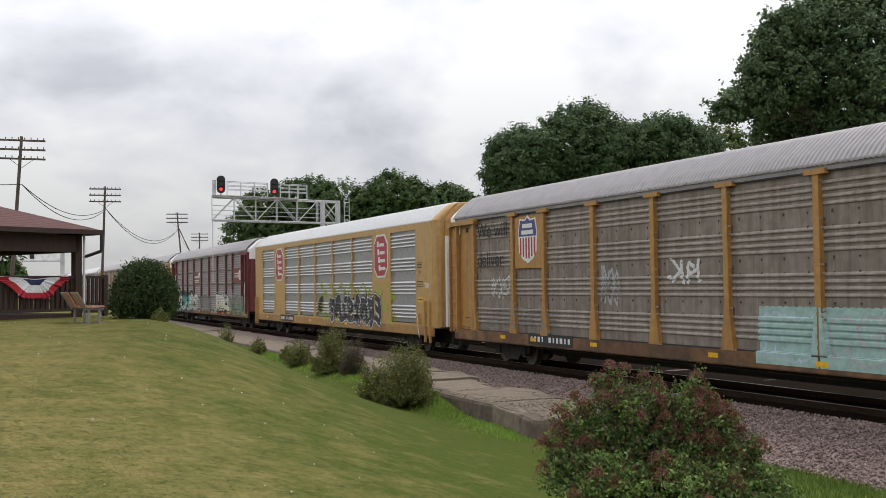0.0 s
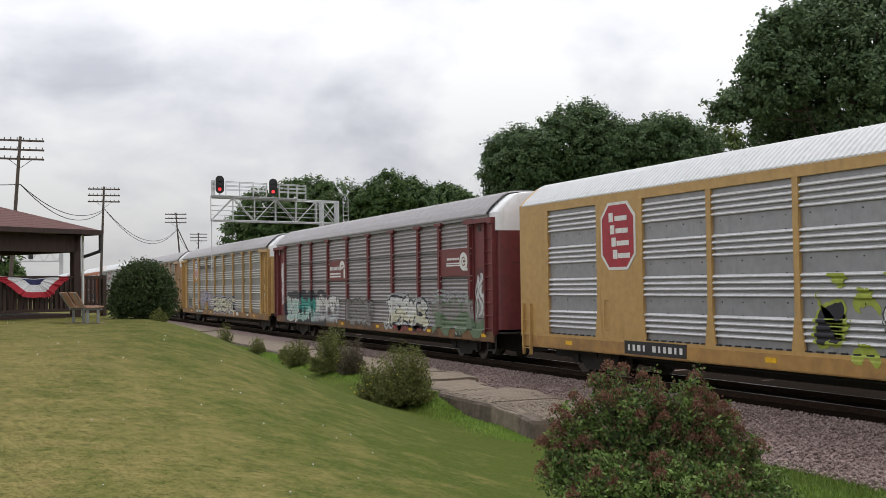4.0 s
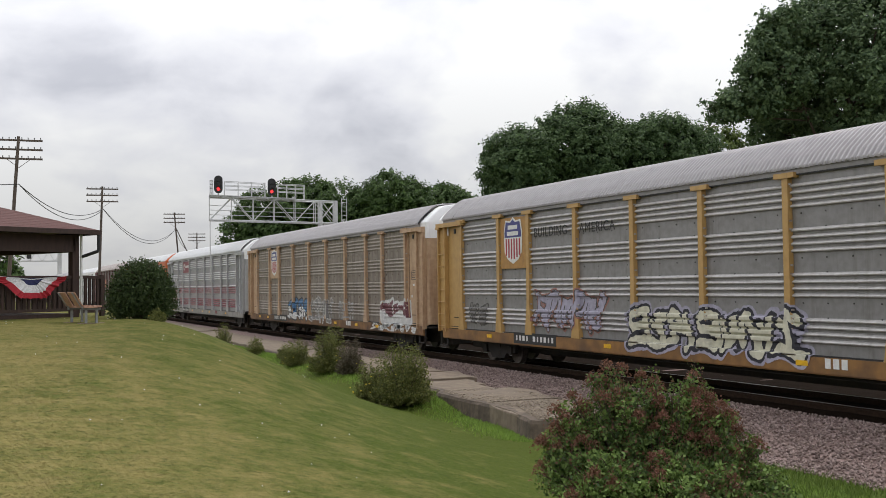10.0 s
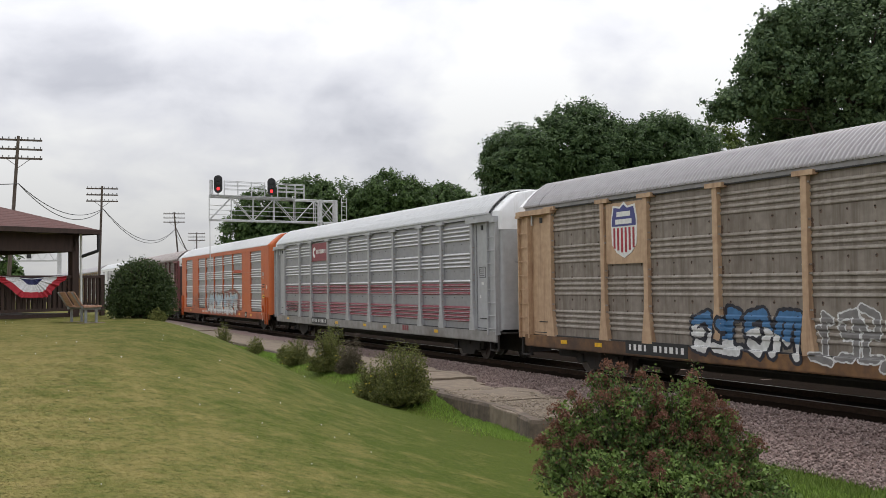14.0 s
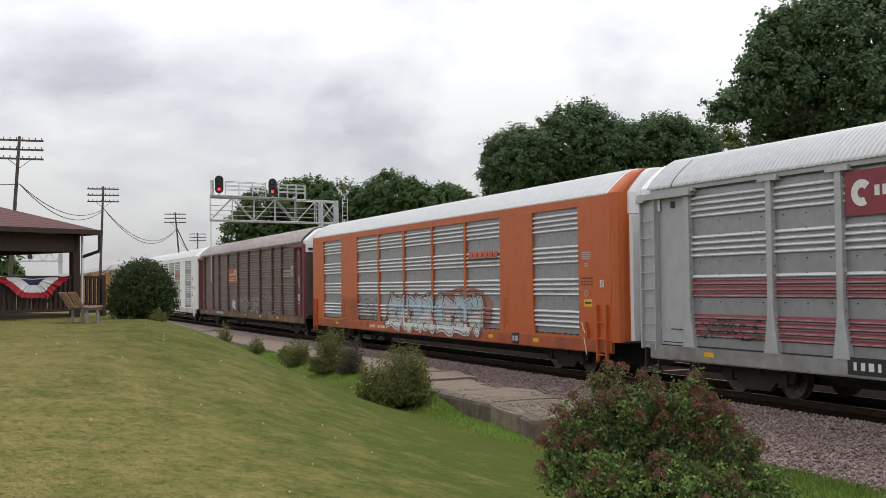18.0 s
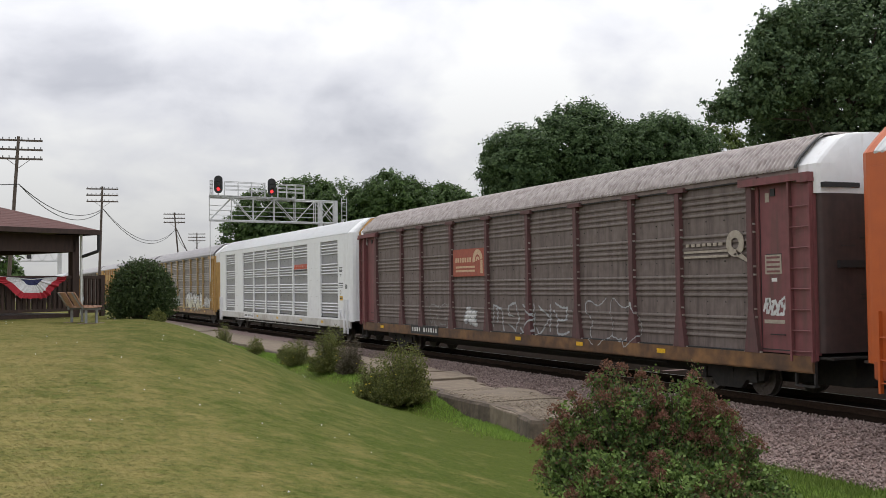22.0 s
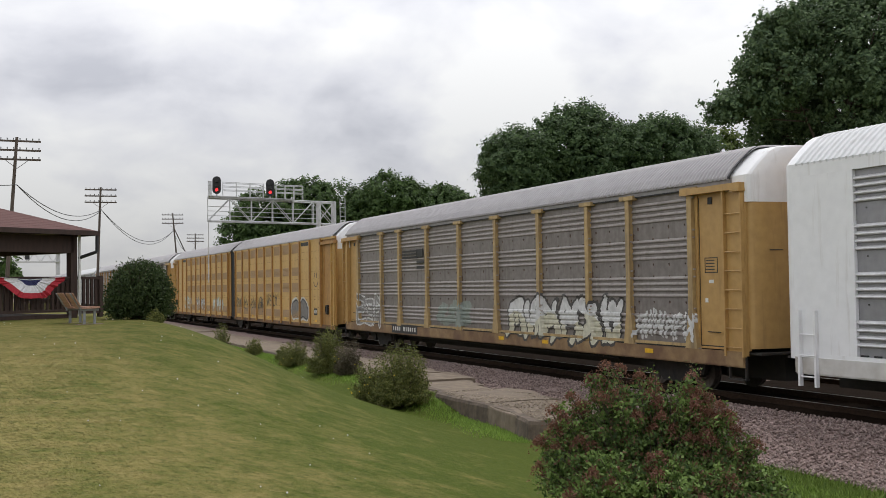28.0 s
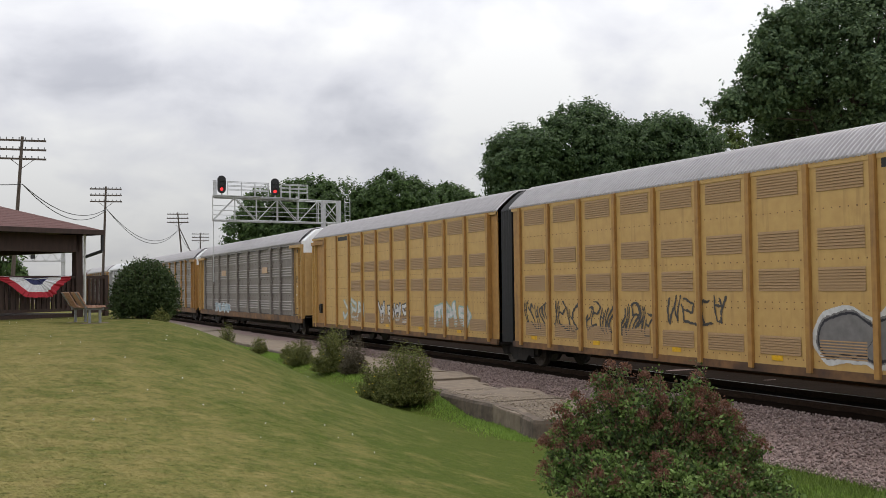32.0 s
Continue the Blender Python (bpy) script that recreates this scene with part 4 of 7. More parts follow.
def shield(car, x, z=4.02, mat_back="yellow", y=-1.57):
    """A shield of plain shapes: navy top, red and white stripes, on a painted backing."""
    back = part("sign_backing", sign_form(rect(x, z - 0.12, 1.72, 1.62), y), M[mat_back], car, "painted backing plate for a shield emblem")
    outline = [(-0.50, 0.62), (-0.18, 0.58), (0, 0.70), (0.18, 0.58), (0.50, 0.62), (0.60, 0.22), (0.56, -0.42), (0.34, -0.64), (0, -0.78), (-0.34, -0.64), (-0.56, -0.42), (-0.60, 0.22)]
    em = part("emblem", sign_form([(x + a, z + b) for a, b in outline], y - 0.012), M["mark"], back, "shield emblem of white, navy and red shapes")
    top = [(-0.45, 0.56), (-0.16, 0.53), (0, 0.63), (0.16, 0.53), (0.45, 0.56), (0.55, 0.2), (0.545, 0.06), (-0.545, 0.06), (-0.55, 0.2)]
    part("navy_field", sign_form([(x + a, z + b) for a, b in top], y - 0.018), M["blue"], em)
    part("white_bar", sign_form(rect(x, z + 0.38, 0.62, 0.13), y - 0.024), M["mark"], em)
    part("white_bar", sign_form(rect(x, z + 0.18, 0.74, 0.13), y - 0.024), M["mark"], em)
    for k in range(6):
        a = -0.44 + k * 0.176
        low = -0.50 - 0.16 * (1 - abs(a) / 0.5)
        part("red_stripe", sign_form([(x + a - 0.042, z + low), (x + a + 0.042, z + low), (x + a + 0.042, z + 0.02), (x + a - 0.042, z + 0.02)], y - 0.018), M["red"], em)


def ring(cx, cz, r0, r1, a0, a1, n=18):
    pts = [(cx + r1 * math.cos(radians(a0 + (a1 - a0) * i / n)), cz + r1 * math.sin(radians(a0 + (a1 - a0) * i / n))) for i in range(n + 1)]
    return pts + [(cx + r0 * math.cos(radians(a1 - (a1 - a0) * i / n)), cz + r0 * math.sin(radians(a1 - (a1 - a0) * i / n))) for i in range(n + 1)]


def wheel_sign(car, x, z, w, h, back, mark, big=False, y=-1.575):
    """A painted plate with a hooked ring and bars."""
    plate = part("sign_plate", sign_form(rect(x, z, w, h), y), M[back], car, "painted sign plate with a hooked ring and bars")
    r = h * (0.42 if big else 0.40)
    cx, cz = x + w * (0.27 if big else 0.30), z + (0.02 if big else 0.06 * h)
    if big:
        r *= 0.78
        part("emblem", sign_form(ring(cx, cz, r * 0.52, r, -75, 285), y - 0.008), M[mark], plate)
        part("emblem", sign_form([(cx + r * .1, cz - r * 1.0), (cx + r * 1.35, cz - r * 1.02), (cx + r * 1.1, cz - r * 0.75), (cx + r * 0.2, cz - r * 0.7)], y - 0.010), M[mark], plate)
        part("emblem", sign_form(ring(cx, cz, r * 0.16, r * 0.36, 20, 340), y - 0.008), M[mark], plate)
        for dz in (-0.17, -0.40):
            part("bar", sign_form(rect(cx - r - w * 0.21, cz + r * dz, w * 0.44, r * 0.15), y - 0.008), M[mark], plate)
        for k in range(8):
            part("bar", sign_form(rect(cx - r - w * 0.39 + k * w * 0.05, cz + r * 0.32, w * 0.034, r * 0.26), y - 0.008), M[mark], plate)
        return
    part("emblem", sign_form(ring(cx, cz, r * 0.55, r, 10, 190), y - 0.008), M[mark], plate)
    part("emblem", sign_form(ring(cx, cz, r * 0.12, r * 0.36, 10, 190), y - 0.008), M[mark], plate)
    part("bar", sign_form(rect(cx + r * 0.78, cz - r * 0.55, r * 0.42, r * 1.2), y - 0.008), M[mark], plate)
    for dz in (-0.16, -0.30):
        part("bar", sign_form(rect(x - w * 0.10, z + dz * h, w * 0.62, 0.075 * h), y - 0.008), M[mark], plate)
    for k in range(7):
        part("bar", sign_form(rect(x - w * 0.40 + k * w * 0.078, z + 0.10 * h, w * 0.05, 0.17 * h), y - 0.008), M[mark], plate)


def words(car, text, x, z, size, mat, y, name="lettering", wide=1.0):
    """Painted words on the near side of a car."""
    cu = bpy.data.curves.new(name, "FONT")
    cu.body, cu.size, cu.extrude, cu.space_character = text, size, 0.003, wide
    tmp = bpy.data.objects.new(name, cu)
    scene.collection.objects.link(tmp)
    me = bpy.data.meshes.new_from_object(tmp.evaluated_get(bpy.context.evaluated_depsgraph_get()))
    bpy.data.objects.remove(tmp)
    me.materials.clear()
    me.materials.append(M[mat])
    return part(name, me, None, car, at=pose(x, y, z, 90, 0, 0))


def code_plate(car, x, z, y, w=2.6, h=0.34, mat="plate", mark="mark"):
    plate = part("code_plate", sign_form(rect(x, z, w, h), y), M[mat], car, "plate with unreadable car markings")
    n = 11
    for k in range(n):
        if k == 4:
            continue
        part("bar", sign_form(rect(x - w * 0.42 + k * w * 0.084, z, w * (0.030 + 0.012 * ((k * 7) % 3)), h * 0.46), y - 0.004), M[mark], plate)


def underframe(car, sill_mat, half=13.3, z0=0.72, lip=1.04, label="rusty painted side sill"):
    for s in (-1, 1):
        part("side_sill", Form().box(-half, half, s * 1.61 - 0.008 if s < 0 else 1.52, -1.52 if s < 0 else 1.618, z0, lip).box(-half, half, s * 1.56 - 0.03, s * 1.56 + 0.03, z0 - 0.03, z0), M[sill_mat], car, label)
    f = Form().box(-half, half, -1.5, 1.5, lip - 0.08, lip - 0.02).box(-half, half, -0.42, 0.42, 0.34, lip - 0.08)
    for x in (-8, -5.5, -2.8, 0, 2.8, 5.5, 8):
        f.box(x - 0.08, x + 0.08, -1.5, 1.5, 0.72, lip - 0.08)
    part("underframe", f, M["black"], car)
    for s in (-1, 1):
        part("brake_pipe", Form().tube((s * 2.0 - 6, -1.30, 0.62), (s * 2.0 + 6, -1.30, 0.60), 0.025, n=6), M["black"], car)
        part("coupler", Form().box(s * 13.3 - 0.35, s * 13.3 + 0.35, -0.12, 0.12, 0.68, 0.95).box(s * 13.95 - 0.3, s * 13.95 + 0.3, -0.16, 0.16, 0.66, 0.98, 0.05), M["black"], car)
        part("crossover_step", Form().box(s * 13.5 - 0.2, s * 13.5 + 0.2, -1.45, 1.45, 0.98, 1.03), M["black"], car)


def reflectors(car, places, z=0.90, y=-1.624):
    me = Form().box(-0.17, 0.17, -0.006, 0.004, -0.055, 0.055).mesh("reflector", M["reflector"])
    for x in places:
        part("reflector", me, None, car, at=pose(x, y, z))


PANELS = {}


def screens(car, mat, y, skip=(), places=POSTS, even=False):
    for k in range(9):
        if k in skip:
            continue
        a, b = places[k], places[k + 1]
        w = round(b - a, 2)
        if (w, mat, even) not in PANELS:
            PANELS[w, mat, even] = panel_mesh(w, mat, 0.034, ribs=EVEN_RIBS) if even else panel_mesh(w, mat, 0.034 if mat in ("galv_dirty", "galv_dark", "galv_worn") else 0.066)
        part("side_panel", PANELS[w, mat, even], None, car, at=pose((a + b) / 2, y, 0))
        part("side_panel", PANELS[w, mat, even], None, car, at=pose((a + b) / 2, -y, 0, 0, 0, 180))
        # bolt heads along the flat bands
        if ("bolts", w) not in PANELS:
            f = Form()
            n = max(2, int(w / 0.6))
            for g in range(3):
                for i in range(n):
                    x = -w / 2 + w * (i + 0.5) / n
                    for dz in (0.0, -0.30):
                        z = TOP - 0.72 - g * ROW + dz * (i % 2)
                        f.box(x - 0.013, x + 0.013, -0.014, 0.0, z - 0.013, z + 0.013)
            PANELS["bolts", w] = f.mesh("bolt", M["black"])
        if not even:
            tagged(part("bolt", PANELS["bolts", w], None, car, at=pose((a + b) / 2, y, 0)), kind="stuff")
        # rust that has bled round the bolts and from the joints beside the posts
        if mat in ("galv_dirty", "galv_worn"):
            if ("rust", w) not in PANELS:
                f = Form()
                n = max(2, int(w / 0.6))
                bleed = np.random.default_rng(int(w * 100))
                for g in range(3):
                    top = TOP - 0.72 - g * ROW
                    spots = [(-w / 2 + w * (i + 0.5) / n, top - 0.30 * (i % 2), 0.04) for i in range(n)]
                    spots += [(-w / 2 + w * (i + 0.5) / n, top - 0.30 * ((i + 1) % 2), 0.03) for i in range(n)]
                    spots += [(sx * (w / 2 - 0.11), top - 0.16 + dz, 0.05) for sx in (-1, 1) for dz in (0.0, -0.11)]
                    for x, z, size in spots:
                        radii = size * bleed.uniform(0.6, 1.15, 9)
                        f.prism([(x + q * math.cos(k * 0.698), z + q * math.sin(k * 0.698) * (1.0 if k < 5 else 1.5)) for k, q in enumerate(radii)], -0.004, 0.001)
                PANELS["rust", w] = f.mesh("rust_stain", M["rust_bleed"])
            tagged(part("rust_stain", PANELS["rust", w], None, car, at=pose((a + b) / 2, y, 0)), kind="stuff")


ROOFS, ENDS, POSTMESH = {}, {}, {}


def car_thing(label):
    return thing("autorack_wagon", pose(0, TRACK_Y, 0), label, "railway wagon", "wagons of the freight train")


def post_car(label, screen, frame_mat, sill, roof, end_top, ladders=True, post=None, door_mat=None, even=False):
    """A covered car carrier with outside posts."""
    car = car_thing(label)
    underframe(car, sill)
    trucks(car)
    screens(car, screen, -1.50, (), POST_ENDS, even)
    post = post or frame_mat
    if post not in POSTMESH:
        POSTMESH[post] = post_form().mesh("side_post", M[post])
    for p in POST_ENDS:
        part("side_post", POSTMESH[post], None, car, at=pose(p, 0, 0))
        part("side_post", POSTMESH[post], None, car, at=pose(p, 0, 0, 0, 0, 180))
    if "clips" not in POSTMESH:
        f = Form()
        for g in range(5):
            for dz in (-0.09, 0.09):
                z = min(4.62, TOP - 0.02 - g * ROW) + dz * (g > 0)
                for sx in (-1, 1):
                    w = 0.10 if z > 1.95 else 0.10 + (1.95 - z) * 0.16
                    f.box(sx * w - 0.018, sx * w + 0.018, -1.60, -1.54, z - 0.02, z + 0.02)
        POSTMESH["clips"] = f.mesh("clip", M["clip"])
    for p in POST_ENDS:
        tagged(part("clip", POSTMESH["clips"], None, car, at=pose(p, 0, 0)), kind="stuff")
    # black strip: the joint and the chord's shadow line on the panel tops
    part("top_gap", Form().box(-11.7, 11.45, -1.57, -1.49, 4.793, 4.823), M["plate"], car, "dark joint and painted shadow line under the top chord")
    part("sill_gap", Form().box(-11.7, 11.45, -1.57, -1.49, 1.042, 1.075), M["plate"], car, "dark joint above the side sill")
    if roof not in ROOFS:
        ROOFS[roof] = roof_form(-13.25, 12.95, profile=LOW_EAVE).mesh("roof", M[roof])
        ROOFS[roof, "eave"] = eave_form(-13.25, 12.95).mesh("top_chord", M["grey" if roof == "roof_white" else "chord_dirty" if roof == "roof_dirty" else "chord"])
    part("roof", ROOFS[roof], None, car, "corrugated arched roof")
    part("top_chord", ROOFS[roof, "eave"], None, car)
    if "edge" not in ROOFS:
        ROOFS["edge"] = arch_strip(12.92, 12.975, 1.018, 1.035).mesh("roof_edge", M["plate"])
        ROOFS["seam"] = arch_strip(11.98, 12.0, 1.024, 1.035).mesh("roof_seam", M["plate"])
    for turn, dx in ((0, 0.0), (180, -REAR)):
        part("roof_edge", ROOFS["edge"], None, car, "black rubber strip along the roof end", at=pose(dx, 0, 0, 0, 0, turn))
        part("roof_seam", ROOFS["seam"], None, car, at=pose(dx, 0, 0, 0, 0, turn))
    for s in (0, 180):
        key = (door_mat or frame_mat, "low", False)
        if key not in ENDS:
            ENDS[key] = end_form(1.15, 4.42).mesh("end_door", M[door_mat or frame_mat], True)
        if (end_top, "top", False) not in ENDS:
            ENDS[end_top, "top", False] = end_form(4.42, 5.72, wide=1.045).mesh("door_top", M[end_top])
        door = part("end_door", ENDS[key], None, car, "tall rounded end door", at=pose(-REAR if s else 0, 0, 0, 0, 0, s))
        part("door_top", ENDS[end_top, "top", False], None, door)
        k = 1 if s == 0 else -1

        def across(a, b):
            return (a, b) if k > 0 else (-b - REAR, -a - REAR)
        panel = part("end_panel", Form().box(*across(11.53, 13.36), -1.49, -1.42, SILL, 4.70), M[frame_mat], car)
        part("end_beam", Form().box(*across(11.25, 13.37), -1.70, -1.45, 4.67, 4.82).box(*across(13.08, 13.38), -1.72, -1.50, 4.62, 4.70), M[frame_mat], car)
        part("end_panel", Form().box(*across(11.53, 13.25), 1.41, 1.47, SILL, 4.74), M[frame_mat], car)
        x = 12.12 if k > 0 else -12.12 - REAR
        part("hinge_post", Form().box(*across(11.60, 11.70), -1.53, -1.48, SILL, 4.66), M[frame_mat], panel)
        part("door_gap", Form().box(*across(11.70, 11.72), -1.492, -1.47, SILL + 0.05, 4.60).box(*across(11.72, 12.62), -1.492, -1.47, SILL + 0.05, SILL + 0.075), M["plate"], panel, "dark gap round the door")
        part("lock_box", Form().box(*across(12.06, 12.2), -1.515, -1.48, 4.42, 4.58), M["plate"], panel)
        if k > 0:
            part("notice", sign_form(rect(x, 2.62, 0.16, 0.08), -1.497), M["mark"], panel)
            f = Form()
            for dz, h in ((-0.17, 0.02), (0.17, 0.02)):
                f.prism(rect(x, 3.0 + dz, 0.46, h), -1.496, -1.48)
            for dx in (-0.22, 0.22):
                f.prism(rect(x + dx, 3.0, 0.02, 0.34), -1.496, -1.48)
            for z in (2.90, 2.97, 3.04, 3.11):
                f.prism(rect(x - 0.03, z, 0.30, 0.022), -1.496, -1.48)
            part("data_box", f, M["mark_black"], panel, "stencilled box of unreadable small print")
            part("bar", sign_form(rect(x - 0.18, 2.18, 0.1, 0.1), -1.497), M["mark"], panel)
            for z, w2 in ((3.45, 0.9), (2.28, 0.7), (2.2, 0.7)):
                part("bar", Form().box(13.54, 13.576, -0.5, -0.5 + w2, z, z + 0.03), M["mark_black"], door)
            part("door_seam", Form().box(13.50, 13.555, -1.0, 0.0, 3.30, 3.318), M["mark_black"], door)
        part("grab_iron", Form().tube((x - 0.1, -1.54, 1.45), (x + 0.35, -1.54, 1.45), 0.014, n=6), M["black"], panel)
        part("stirrup", Form().box(*across(12.74, 12.78), -1.56, -1.50, 0.42, 0.95).box(*across(13.28, 13.32), -1.56, -1.50, 0.42, 0.95).box(*across(12.74, 13.32), -1.58, -1.46, 0.40, 0.44), M["black"], car, "black steel foot step")
        if ladders:
            part("ladder_plate", Form().box(*across(12.70, 13.36), -1.56, -1.495, 0.95, 4.66), M[frame_mat], car)
            ladder(car, M[frame_mat], 13.03 if k > 0 else -13.03 - REAR, -1.562, 0.93, 4.68, 0.64)
    return car


def flush_car(label, body, roof, face_top, screen="galv"):
    """A covered car carrier with a smooth frame and inset screens."""
    car = car_thing(label)
    underframe(car, body + "_sill", label="stained painted side sill")
    trucks(car)
    screens(car, screen, -1.522, (1, 7))
    for s in (-1, 1):
        y0, y1 = (-1.60, -1.50) if s < 0 else (1.50, 1.60)
        for p in POSTS[1:-1]:
            part("side_post", Form().box(p - 0.085, p + 0.085, y0, y1, SILL + 0.06, 4.76), M[body], car)
            if s < 0:
                part("gusset", Form().prism([(p - 0.2, SILL), (p + 0.2, SILL), (p + 0.086, 1.85), (p - 0.086, 1.85)], -1.606, -1.55), M[body], car)
        for k in (-1, 1):
            a, b = sorted((6.95 * k, 8.93 * k))
            part("blank_panel", Form().box(a + 0.086, b - 0.086, y0 + 0.004, y1, SILL + 0.06, 4.76), M[body], car, "smooth painted steel panel")
            a, b = sorted((11.66 * k, 13.3 * k))
            part("corner_panel", Form().box(a, b, y0, y1, SILL + 0.06, 4.76), M[body], car)
        part("top_rail", Form().box(-13.3, 13.3, y0 - 0.004, y1, 4.76, 5.0), M[body], car)
        part("bottom_rail", Form().box(-13.3, 13.3, y0 - 0.004, y1, SILL - 0.03, SILL + 0.06), M[body], car)
    for k in range(9):
        if k in (1, 7):
            continue
        f = Form()
        a, b = POSTS[k] + 0.1, POSTS[k + 1] - 0.1
        m = int((b - a) / 0.3)
        for i in range(m):
            x = a + (b - a) * (i + 0.5) / m
            f.box(x - 0.08, x + 0.08, -1.603, -1.56, SILL + 0.065, SILL + 0.10)
        tagged(part("drain_slot", f, M["plate"], car), kind="stuff")
    if body == "white":
        part("air_pipe", Form().tube((-9.0, -1.5, 0.58), (8.6, -1.5, 0.58), 0.022, n=6), M[body + "_sill"], car, "thin pipe slung below the sill")
    for x in (-8.6, -5.6, -2.6, 0.4, 3.4, 6.4, 8.4) if body == "white" else ():
        part("pipe_hanger", Form().box(x - 0.02, x + 0.02, -1.52, -1.48, 0.56, 0.74), M[body + "_sill"], car)
    for x in (-8.6, 7.25):
        part("handhold", Form().tube((x, -1.64, 1.35), (x, -1.64, 2.15), 0.014, n=6).tube((x, -1.64, 2.15), (x + 0.12, -1.60, 2.15), 0.014, n=6).tube((x, -1.64, 1.35), (x + 0.12, -1.60, 1.35), 0.014, n=6), M[body], car)
    for x in (-7.94, 7.94):
        part("panel_seam", Form().box(x - 0.012, x + 0.012, -1.5975, -1.55, SILL + 0.06, 4.76), M[body], car)
    if (roof, "short") not in ROOFS:
        ROOFS[roof, "short"] = roof_form(-13.2, 13.2, 0.17, 0.03).mesh("roof", M[roof])
    part("roof", ROOFS[roof, "short"], None, car, "white corrugated arched roof")
    for s in (0, 180):
        if (body, "rim") not in ENDS:
            ENDS[body, "rim"] = end_form(1.0, 4.45, full="rim").mesh("end_frame", M[body])
        if (body, "toprim") not in ENDS:
            ENDS[body, "toprim"] = end_form(4.45, 5.725, full="rim").mesh("end_frame_top", M[body])
        if (body, "face") not in ENDS:
            ENDS[body, "face"] = end_form(1.0, 4.45, full="face").mesh("end_door", M[body], True)
        if (face_top, "facetop") not in ENDS:
            ENDS[face_top, "facetop"] = end_form(4.45, 5.70, full="face").mesh("door_top", M[face_top])
        part("end_frame", ENDS[body, "rim"], None, car, "rounded painted end frame", at=pose(0, 0, 0, 0, 0, s))
        part("end_frame_top", ENDS[body, "toprim"], None, car, at=pose(0, 0, 0, 0, 0, s))
        door = part("end_door", ENDS[body, "face"], None, car, "tall painted end door", at=pose(0, 0, 0, 0, 0, s))
        part("door_top", ENDS[face_top, "facetop"], None, door)
        k = 1 if s == 0 else -1
        part("door_leaf", Form().box(min(13.6 * k, 13.79 * k), max(13.6 * k, 13.79 * k), -1.22, -0.72, 1.05, 4.42), M["white"], car, "light grey door leaf")
        part("door_gap", Form().box(min(13.6 * k, 13.815 * k), max(13.6 * k, 13.815 * k), -0.71, -0.66, 1.1, 5.3), M["plate"], car)
        ladder(car, M[body], 12.9 * k, -1.60, 0.45, 2.0, 0.5)
    # notices, hand brake and seams at the leading end
    part("corner_seam", Form().box(12.38, 12.40, -1.603, -1.55, SILL + 0.06, 4.76), M[body], car)
    for z, w in ((3.46, 0.46), (3.40, 0.46), (3.34, 0.46), (3.28, 0.40), (3.14, 0.2), (3.08, 0.16)):
        part("bar", sign_form(rect(12.08, z, w, 0.03), -1.606), M["grey" if body == "orange" else "mark_black"], car)
    part("bar", sign_form(rect(12.1, 2.74, 0.62, 0.035), -1.606), M["mark_black"], car)
    for z in (2.64, 2.56):
        for k in range(4):
            part("bar", sign_form(rect(11.84 + k * 0.17, z, 0.10, 0.04), -1.606), M["mark_black"], car)
    part("emblem", sign_form(ring(12.05, 2.32, 0.06, 0.10, 0, 359), -1.606), M["mark_pale"], car)
    notice = part("notice", sign_form(rect(12.15, 2.05, 0.42, 0.20), -1.609), M["reflector"], car, "yellow notice plate")
    part("bar", sign_form(rect(12.15, 2.05, 0.34, 0.05), -1.612), M["mark_black"], notice)
    brake = part("hand_brake", Form().box(11.92, 12.18, -1.68, -1.60, 1.12, 1.34).box(12.0, 12.1, -1.70, -1.60, 1.34, 1.52), M[body], car, "hand brake gear with a lever")
    part("lever", Form().tube((11.95, -1.70, 1.50), (12.1, -1.70, 1.22), 0.016, n=6).tube((12.05, -1.70, 1.1), (12.12, -1.66, 0.62), 0.014, n=6), M["mark"], brake)
    for x in (-8.45, -7.45, 7.45, 8.45):
        for z in (1.45, 2.1, 2.9, 3.5):
            for dx in (-0.16, 0.1):
                part("bolt_head", Form().box(x + dx, x + dx + 0.03, -1.602, -1.59, z, z + 0.02), M["clip"], car)
    return car


LOUVRES = {}


def louvre(high, wide):
    """A pressed vent of sloping slats, its foot at z = 0."""
    if high not in LOUVRES:
        n = round(high / 0.06)
        prof = [(-1.581, 0.0)]
        for q in range(n):
            z = high * q / n
            prof += [(-1.600, z + 0.004), (-1.584, z + high / n * 0.96)]
        LOUVRES[high] = Form().grid([[(x, y, z) for y, z in prof] for x in (-wide / 2, wide / 2)]).mesh("grille", M["perf"])
    return LOUVRES[high]


